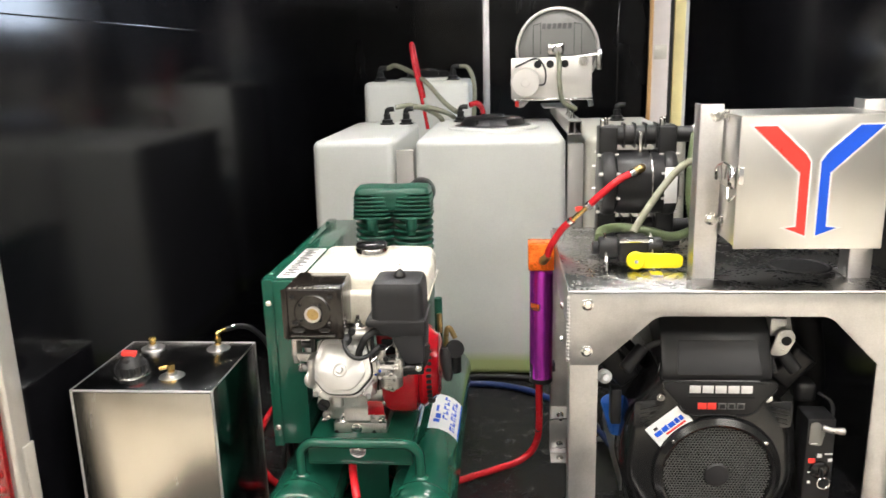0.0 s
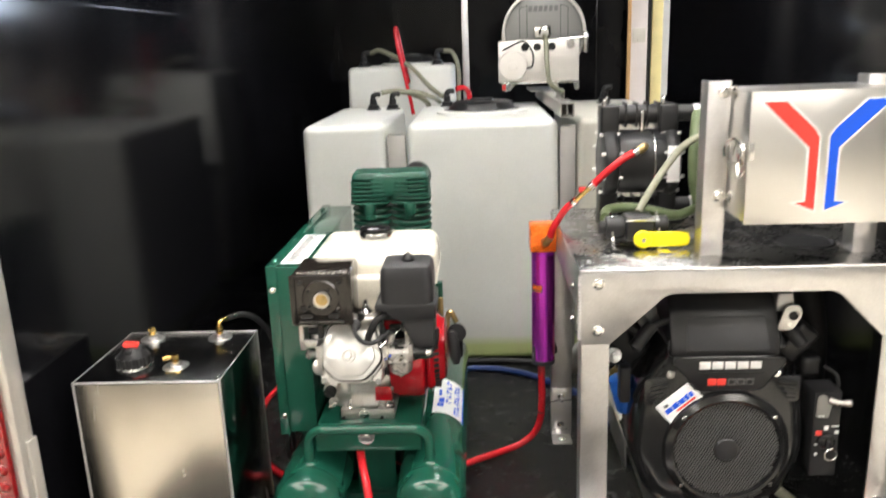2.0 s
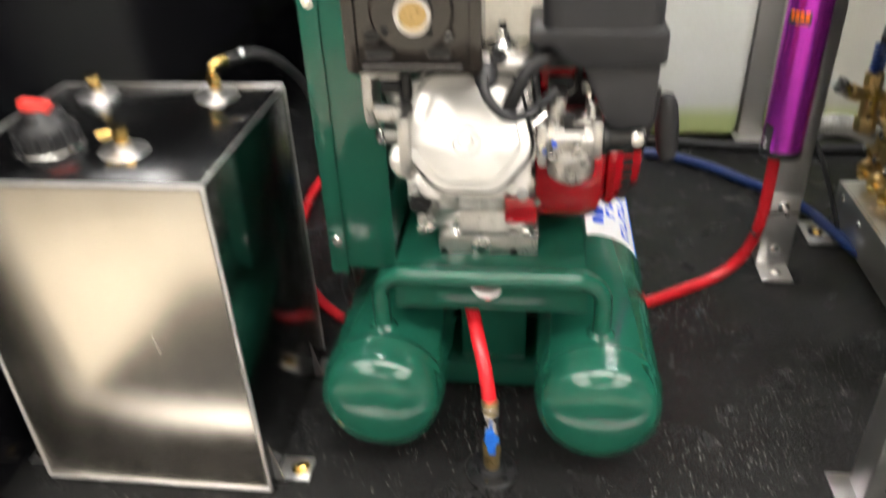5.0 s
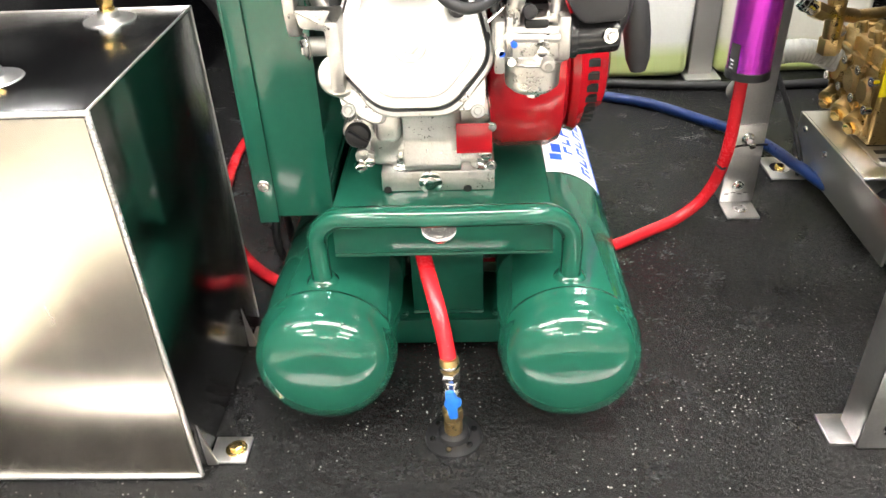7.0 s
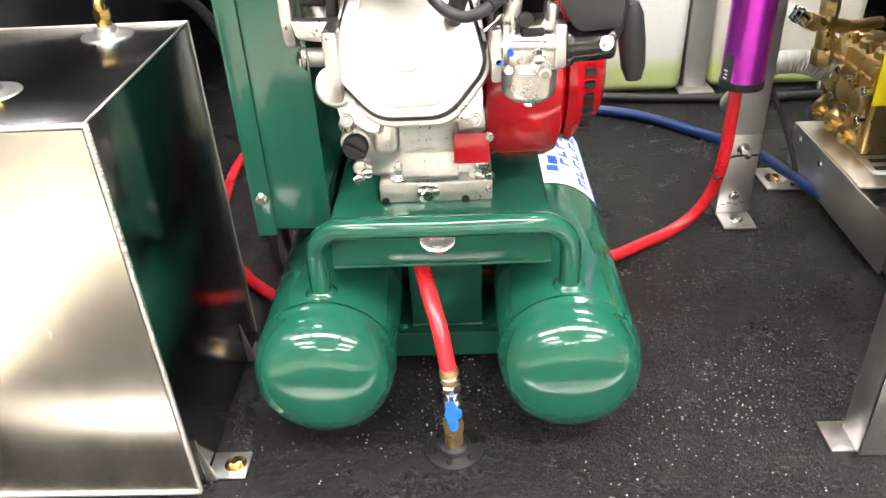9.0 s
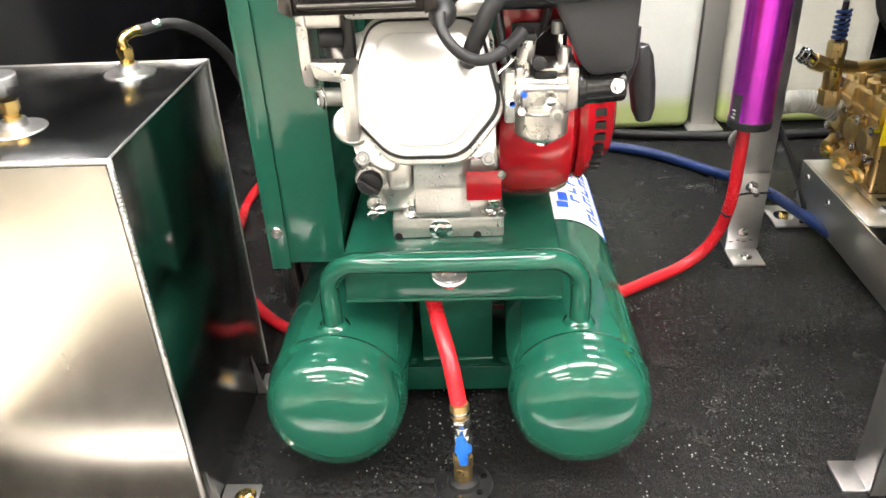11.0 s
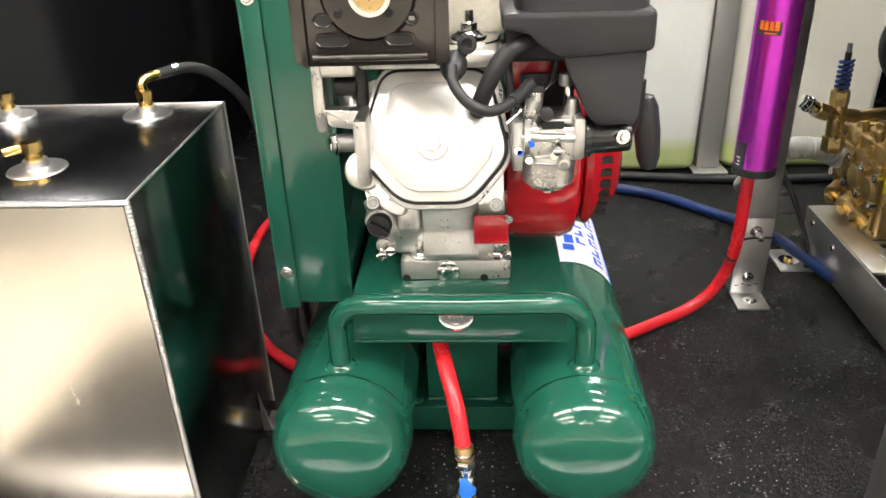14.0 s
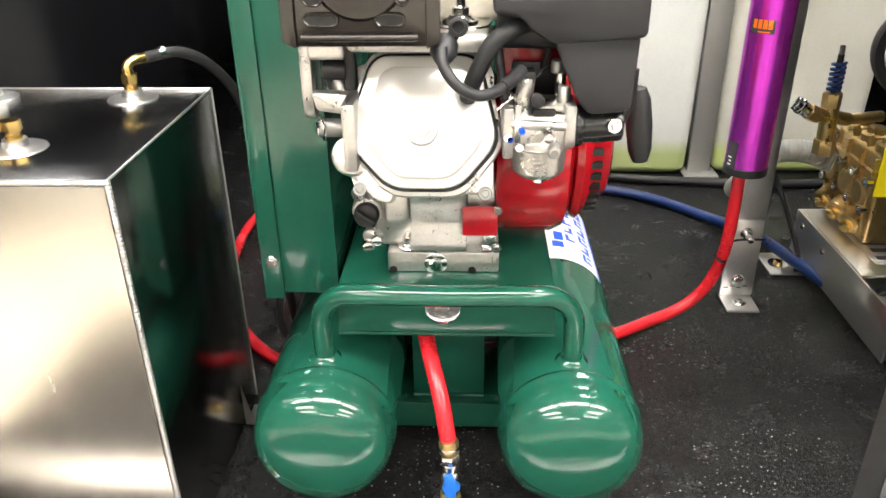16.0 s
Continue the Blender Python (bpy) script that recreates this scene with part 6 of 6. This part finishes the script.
# fan shroud of the big engine
bx, by = 0.53, 1.70
hull = rounded([(-0.205, -0.03), (-0.16, -0.15), (-0.08, -0.19), (0.08, -0.19), (0.16, -0.15), (0.21, -0.03), (0.195, 0.12), (0.125, 0.215), (0.12, 0.25), (-0.125, 0.25), (-0.13, 0.215), (-0.19, 0.12)], 0.04, 6)
sh = part("blower_housing", loft(hull, (bx, 1.83, 0.285), (1, 0, 0), (0, 0, 1), [(0.98, 0.0), (1.0, 0.02), (1.0, 0.115), (0.985, 0.135), (0.95, 0.150), (0.88, 0.163), (0.78, 0.171), (0.6, 0.174)]), "black_gloss", sk, "glossy black blower housing")
fx = 0.541
part("fan_ring", lathe([(0, 0.148), (0.012, 0.143), (0.02, 0.130), (0.018, 0.1235), (0.008, 0.121)], (fx, 1.657, 0.283), (0, -1, 0), 56), "black_gloss", sh)
b = bmesh.new()
cell = 0.0072
for i in range(-17, 18):
    for j in range(-19, 20):
        x, z = (i + 0.5 * (j % 2)) * cell, j * cell * 0.87
        if x * x + z * z > 0.1195 ** 2:
            continue
        for k in range(3):
            a0 = math.pi / 3 * k + math.pi / 6
            a1 = a0 + math.pi / 3
            rr = cell * 0.577
            p0 = Vector((fx + x + rr * math.cos(a0), 1.648, 0.283 + z + rr * math.sin(a0)))
            p1 = Vector((fx + x + rr * math.cos(a1), 1.648, 0.283 + z + rr * math.sin(a1)))
            d = (p1 - p0).normalized().cross(Vector((0, 1, 0))) * 0.0010
            vs = [b.verts.new(q) for q in (p0 - d, p1 - d, p1 + d, p0 + d)]
            vs2 = [b.verts.new(q + Vector((0, -0.0018, 0))) for q in (p0 - d, p1 - d, p1 + d, p0 + d)]
            b.faces.new(vs2)
            for m in range(4):
                b.faces.new([vs[m], vs[(m + 1) % 4], vs2[(m + 1) % 4], vs2[m]])
g = part("fan_screen", b, "screen", sh, "black hexagonal fan screen")
tagged(g, kind="stuff")
part("screen_back", cyl((fx, 1.6545, 0.283), (fx, 1.652, 0.283), 0.1205, 40), "black", sh)
part("screen_hub", lathe([(0, 0.03), (0.004, 0.026), (0.006, 0.012), (0.007, 0)], (fx, 1.646, 0.283), (0, -1, 0), 24), "grey_plastic", sh)
part("fan_cup", lathe([(0, 0.062), (0.001, 0.060), (0.001, 0.052), (0, 0.05)], (fx, 1.6515, 0.283), (0, -1, 0), 32), "black_gloss", sh)
for q in (40, 140, 220, 320):
    part("screen_bolt", bolt((fx + 0.135 * math.cos(radians(q)), 1.640, 0.283 + 0.135 * math.sin(radians(q))), (0, -1, 0), 0.005, False), "chrome", sh)

# top cover with trapezoid front
tcv = part("top_cover", prism(rounded([(1.668, 0.505), (1.668, 0.530), (1.705, 0.610), (1.75, 0.650), (1.98, 0.655), (1.98, 0.505)], 0.010, 4), (bx - 0.122, 0, 0), (0, 1, 0), (0, 0, 1), 0.252, 0.014), "black", sk, "black air cleaner cover")
part("front_facet", prism(rounded([(-0.094, 0.0), (0.094, 0.0), (0.089, 0.079), (-0.089, 0.079)], 0.004, 3), (bx + 0.008, 1.6655, 0.523), (1, 0, 0), Vector((0, 0.43, 1)), 0.003, 0.001), "grey_plastic", tcv)
for sx in (-1, 1):
    part("side_shoulder", prism(rounded([(0, 0.0), (0.036, -0.004), (0.020, 0.060), (0.006, 0.072)], 0.006, 3), (bx + 0.008 + sx * 0.100, 1.69, 0.522), (sx, 0, 0), Vector((0, 0.43, 1)), 0.012 * sx, 0.003), "black_gloss", tcv)
bd = part("badge_panel", prism(rounded([(-0.126, 0.512), (0.126, 0.512), (0.126, 0.500), (0.072, 0.434), (-0.072, 0.434), (-0.126, 0.500)], 0.008, 3), (bx + 0.008, 1.660, 0), (1, 0, 0), (0, 0, 1), 0.010, 0.0025), "black", sk)
part("badge_rim", tube([(bx - 0.117, 1.650, 0.497), (bx - 0.092, 1.650, 0.468), (bx - 0.062, 1.650, 0.4345), (bx + 0.008, 1.650, 0.4335), (bx + 0.078, 1.650, 0.4345), (bx + 0.108, 1.650, 0.468), (bx + 0.133, 1.650, 0.497)], 0.0022, 8), "black_gloss", bd)
for i in range(5):
    x = bx - 0.060 + i * 0.0285
    part("silver_bar", box(x, x + 0.0245, 1.6482, 1.6498, 0.4865, 0.5045, 0.0004), "silver_print", bd, "silver badge block")
part("badge_line", box(bx - 0.062, bx + 0.086, 1.6485, 1.6498, 0.4745, 0.4785, 0), "dark", bd)
for i in range(2):
    part("red_bar", box(bx - 0.040 + i * 0.0215, bx - 0.0205 + i * 0.0215, 1.6485, 1.6498, 0.4465, 0.4625, 0.0004), "red_vinyl", bd, "red badge block")
for i in range(3):
    x = bx + 0.0055 + i * 0.0205
    part("grey_bar", box(x, x + 0.0175, 1.6488, 1.6498, 0.4465, 0.4625, 0.0004), "screen", bd)
    part("bar_core", box(x + 0.003, x + 0.0145, 1.6483, 1.6487, 0.4495, 0.4595, 0), "black", bd)
su, sv = Vector((0.76, 0, 0.65)), Vector((-0.65, 0, 0.76))
sc = Vector((0.430, 1.6535, 0.402))
sticker = part("sticker", prism([(-0.049, -0.0285), (0.049, -0.0285), (0.049, 0.0285), (-0.049, 0.0285)], sc, su, sv, 0.0012, 0.0), "white", sh, "white sticker with red and blue bars")
for i, (u0, u1) in enumerate(((-0.040, -0.022), (-0.020, -0.004), (-0.002, 0.014), (0.016, 0.026), (0.028, 0.038))):
    part("sticker_bar", prism([(u0, -0.005), (u1, -0.005), (u1, 0.007 + 0.002 * (i % 2)), (u0, 0.007)], sc - Vector((0, 0.0015, 0)), su, sv, 0.0006, 0), "blue", sh)
part("sticker_line", prism([(-0.018, -0.014), (0.036, -0.014), (0.036, -0.009), (-0.018, -0.009)], sc - Vector((0, 0.0015, 0)), su, sv, 0.0006, 0), "red_vinyl", sh)
part("sticker_line", prism([(-0.034, 0.011), (-0.024, 0.011), (-0.024, 0.018), (-0.034, 0.018)], sc - Vector((0, 0.0015, 0)), su, sv, 0.0006, 0), "ink", sh)
for s in (-1, 1):
    pn = part("shoulder_panel", prism(rounded([(-0.038, -0.035), (0.034, -0.03), (0.03, 0.035), (-0.03, 0.03)], 0.01, 3), (bx + s * 0.145, 1.672, 0.425), (1, 0, 0), (0.12 * s, 0.1, 1), 0.006, 0.002), "black_gloss", sh)
    for q in range(4):
        part("louvre", box(bx + s * 0.145 - 0.022, bx + s * 0.145 + 0.022, 1.6635, 1.6655, 0.408 + q * 0.011, 0.411 + q * 0.011, 0.0, 2, None, (0, s * 14, 0)), "dark", sh)
    part("cover_bolt", bolt((bx + s * 0.165, 1.676, 0.355), (0, -1, 0), 0.006), "chrome", sh)
    part("cover_bolt", bolt((bx + s * 0.12, 1.664, 0.468), (0, -1, 0), 0.006), "chrome", sh)
part("engine_block", box(0.40, 0.67, 1.82, 2.06, 0.0865, 0.5, 0.03, 3), "black", sk)
for s in (-1, 1):
    for i in range(7):
        part("cooling_fin", box(bx + s * 0.19 - 0.05, bx + s * 0.19 + 0.05, 1.80 + i * 0.025, 1.808 + i * 0.025, 0.40, 0.55, 0.004, 1, None, (0, s * 40, 0)), "black", sk)
    part("cylinder_head", box(bx + s * 0.205 - 0.03, bx + s * 0.205 + 0.03, 1.76, 1.95, 0.45, 0.55, 0.012, 3, None, (0, s * 40, 0)), "black", sk)
part("oil_sump", prism(rounded([(-0.13, 0), (0.13, 0), (0.15, 0.1), (-0.15, 0.1)], 0.02, 3), (bx, 1.70, 0.0875), (1, 0, 0), (0, 0, 1), -0.3, 0.004), "black", sk)
part("lift_eye", prism(rounded([(-0.028, -0.03), (0.01, -0.03), (0.03, 0.01), (0.02, 0.032), (-0.01, 0.03)], 0.014, 5), (0.682, 1.70, 0.590), (1, 0, 0), (0, 0, 1), 0.006, 0.001), "cast", sk, "bare lifting eye")
part("eye_hole", cyl((0.690, 1.6935, 0.596), (0.690, 1.692, 0.596), 0.011, 18), "dark", sk)
part("lift_bracket", box(0.657, 0.695, 1.71, 1.80, 0.60, 0.645, 0.006), "cast", sk)
part("wire_loom", tube([(0.34, 1.74, 0.50), (0.37, 1.72, 0.56), (0.41, 1.71, 0.585), (0.45, 1.71, 0.59), (0.47, 1.75, 0.62)], 0.008), "rubber", sk)
part("plug_boot", cyl((0.33, 1.70, 0.52), (0.375, 1.72, 0.57), 0.016, 14, 0.004), "rubber", sk)
part("plug_boot", cyl((0.72, 1.70, 0.52), (0.685, 1.72, 0.565), 0.016, 14, 0.004), "rubber", sk)
part("white_connector", lathe([(0, 0.009), (0.012, 0.0095), (0.015, 0.007), (0.016, 0)], (0.287, 1.70, 0.502), (0, -1, 0.2), 16), "white", sk)
part("connector_shell", lathe([(0, 0.015), (0.02, 0.017), (0.026, 0.012)], (0.287, 1.727, 0.496), (0, -1, 0.2), 18), "white", sk)
part("oil_filter", cyl((0.318, 1.80, 0.405), (0.342, 1.80, 0.315), 0.030, 26, 0.006), "blue_plastic", sk, "blue oil filter")
part("side_bracket", box(0.305, 0.33, 1.72, 1.76, 0.37, 0.46, 0.004), "black", sk)
cp = part("control_panel", box(0.742, 0.806, 1.664, 1.74, 0.20, 0.418, 0.006), "black", sk, "black control panel with key switch")
part("lever_plate", prism(rounded([(0.747, 0.355), (0.775, 0.352), (0.784, 0.395), (0.762, 0.413), (0.748, 0.408)], 0.006, 4), (0, 1.664, 0), (1, 0, 0), (0, 0, 1), 0.003, 0.001), "dull_metal", cp, "worn grey lever plate")
part("throttle_arm", tube([(0.772, 1.655, 0.402), (0.790, 1.648, 0.398), (0.806, 1.645, 0.399)], 0.007, 12, 4), "cast", cp)
part("arm_knob", lathe([(0, 0.006), (0.004, 0.0085), (0.014, 0.0085), (0.017, 0.005), (0.018, 0)], (0.800, 1.645, 0.399), (1, -0.2, 0), 16), "cast", cp)
part("key_switch", lathe([(0, 0.022), (0.006, 0.021), (0.009, 0.016), (0.010, 0)], (0.776, 1.664, 0.292), (0, -1, 0), 22), "black_gloss", cp)
part("key", box(0.7735, 0.7785, 1.640, 1.654, 0.282, 0.302, 0.001), "black", cp)
part("key_ring", tube([(0.780 + 0.014 * math.cos(q * 0.5236), 1.643, 0.268 + 0.014 * math.sin(q * 0.5236)) for q in range(13)], 0.0012, 6, 2), "chrome", cp)
for x0, x1, z0, z1, m in ((0.769, 0.779, 0.322, 0.332, "white"), (0.750, 0.765, 0.308, 0.320, "red_vinyl"), (0.786, 0.803, 0.330, 0.333, "white"), (0.794, 0.803, 0.312, 0.320, "white"), (0.750, 0.762, 0.283, 0.286, "white"), (0.752, 0.766, 0.357, 0.360, "white"), (0.752, 0.758, 0.256, 0.262, "white")):
    part("print", box(x0, x1, 1.6605 if z0 > 0.35 else 1.6628, 1.6612 if z0 > 0.35 else 1.6638, z0, z1, 0), m, cp)
part("starter", box(0.742, 0.790, 1.745, 1.80, 0.42, 0.47, 0.012, 3), "black", sk)
part("starter_lead", tube([(0.79, 1.74, 0.45), (0.815, 1.72, 0.43), (0.81, 1.70, 0.38)], 0.004), "rubber", sk)
part("radiator_hose", tube([(0.83, 1.95, 0.05), (0.835, 1.92, 0.25), (0.83, 1.9, 0.45), (0.80, 1.9, 0.62)], 0.035, 16), "rubber", sk)
part("coupler", cyl((bx, 2.06, 0.23), (bx, 2.30, 0.23), 0.06, 24, 0.008), "black", sk)

# brass triplex pump
bp = part("brass_pump", box(0.428, 0.50, 2.235, 2.42, 0.1215, 0.292, 0.008, 3), "brass_dull", sk, "dull brass three-cylinder pump head")
for i in range(3):
    y = 2.388 - i * 0.058
    hub = part("cylinder_bulge", lathe([(0, 0.027), (0.010, 0.026), (0.016, 0.020), (0.017, 0)], (0.430, y, 0.212), (-1, 0, 0), 22), "brass_dull", bp)
    part("valve_cap", lathe([(-0.01, 0.021), (0.016, 0.021), (0.020, 0.016), (0.021, 0)], (0.424, y, 0.156), (-0.75, -0.45, -0.35), 22), "brass_dull", bp)
    part("cap_hex", lathe([(0, 0.0115), (0.010, 0.0115), (0.012, 0.009), (0.0125, 0)], (0.409, y - 0.009, 0.149), (-0.75, -0.45, -0.35), 6), "brass", bp)
    part("top_cap", lathe([(-0.004, 0.025), (0.012, 0.025), (0.014, 0.022)], (0.456, y, 0.291), (0, 0, 1), 22), "brass_dull", bp)
    part("top_hex", lathe([(0.013, 0.017), (0.024, 0.017), (0.027, 0.013), (0.0275, 0)], (0.456, y, 0.291), (0, 0, 1), 6), "brass_dull", bp)
    part("top_bolt", cyl((0.436, y - 0.029, 0.290), (0.430, y - 0.029, 0.312), 0.007, 12, 0.001), "brass_dull", bp)
for z in (0.170, 0.256):
    part("cross_rib", box(0.421, 0.4295, 2.240, 2.415, z - 0.003, z + 0.003, 0.001), "brass_dull", bp)
for i in range(4):
    y = 2.412 - i * 0.056
    part("upright_rib", box(0.4205, 0.4295, y - 0.003, y + 0.003, 0.14, 0.285, 0.001), "brass_dull", bp)
    for z in (0.190, 0.242):
        part("socket_bolt", lathe([(0, 0.0088), (0.011, 0.0088), (0.012, 0.0075), (0.012, 0.0045), (0.008, 0.004), (0.008, 0)], (0.422, y, z), (-1, -0.1, 0), 14), "chrome", bp)
part("crankcase", box(0.505, 0.66, 2.25, 2.41, 0.1215, 0.29, 0.02, 3), "black", sk)
part("flow_elbow", tube([(0.40, 2.39, 0.262), (0.385, 2.36, 0.285), (0.375, 2.33, 0.305)], 0.013), "chrome", sk)
un = part("unloader", cyl((0.356, 2.31, 0.280), (0.350, 2.305, 0.365), 0.0155, 18, 0.003), "brass_dull", sk, "brass unloader valve")
part("unloader_hex", cyl((0.350, 2.305, 0.362), (0.3485, 2.304, 0.388), 0.0165, 6, 0.002), "brass_dull", un)
part("foot_hex", cyl((0.357, 2.31, 0.272), (0.355, 2.309, 0.302), 0.0195, 6, 0.002), "brass_dull", un)
part("cross_arm", cyl((0.318, 2.295, 0.352), (0.392, 2.315, 0.335), 0.0125, 16, 0.003), "brass_dull", un)
part("arm_hex", cyl((0.306, 2.292, 0.358), (0.328, 2.298, 0.347), 0.0155, 6, 0.002), "brass_dull", un)
part("steel_coupling", cyl((0.276, 2.283, 0.377), (0.308, 2.292, 0.356), 0.0125, 18, 0.003), "chrome", un)
part("coupling_collar", cyl((0.284, 2.285, 0.3715), (0.292, 2.288, 0.3665), 0.0145, 18, 0.002), "chrome", un)
part("outlet_arm", cyl((0.39, 2.315, 0.336), (0.46, 2.335, 0.335), 0.010, 14, 0.002), "brass_dull", un)
sp = []
for i in range(6 * 12):
    q = 2 * math.pi * i / 12
    sp.append((0.3485 + 0.0105 * math.cos(q), 2.304 + 0.0105 * math.sin(q), 0.390 + 0.052 * i / 72))
part("blue_spring", tube(sp, 0.0030, 8, 1), "blue_spring", un, "blue coil spring")
part("spring_stem", cyl((0.3485, 2.304, 0.385), (0.3485, 2.304, 0.455), 0.0055, 12), "black", un)
part("stem_tip", cyl((0.3485, 2.304, 0.448), (0.348, 2.304, 0.470), 0.0045, 12, 0.001), "dull_metal", un)
part("inlet_hose", tube([(0.420, 2.40, 0.222), (0.37, 2.40, 0.242), (0.325, 2.405, 0.242), (0.30, 2.43, 0.22), (0.29, 2.49, 0.15), (0.31, 2.6, 0.08)], 0.022, 16, 14, None, 0.03), "grey_hose", sk, "grey corrugated suction hose")
part("pulley_ring", lathe([(0, 0.09), (0.01, 0.095), (0.03, 0.095), (0.04, 0.09), (0.04, 0.075), (0, 0.075)], (0.575, 2.46, 0.43), (-0.3, -1, 0), 40), "rubber", sk)
part("pulley_disc", cyl((0.572, 2.455, 0.43), (0.564, 2.43, 0.43), 0.074, 36, 0.004), "chrome", sk)
ytag = part("yellow_tag", box(0.408, 0.475, 2.20, 2.203, 0.232, 0.322, 0.001), "yellow", sk, "bright yellow tag")

# pale drain hose beside the large engine
dr = thing("pale_hose", (0.85, 1.7, 0), "pale green clear hose leaving the large engine along the floor", "hose")
part("hose", tube([(0.70, 1.84, 0.10), (0.74, 1.80, 0.07), (0.82, 1.72, 0.035), (0.90, 1.66, 0.0145), (1.0, 1.60, 0.0145)], 0.014), "clear_hose", dr)
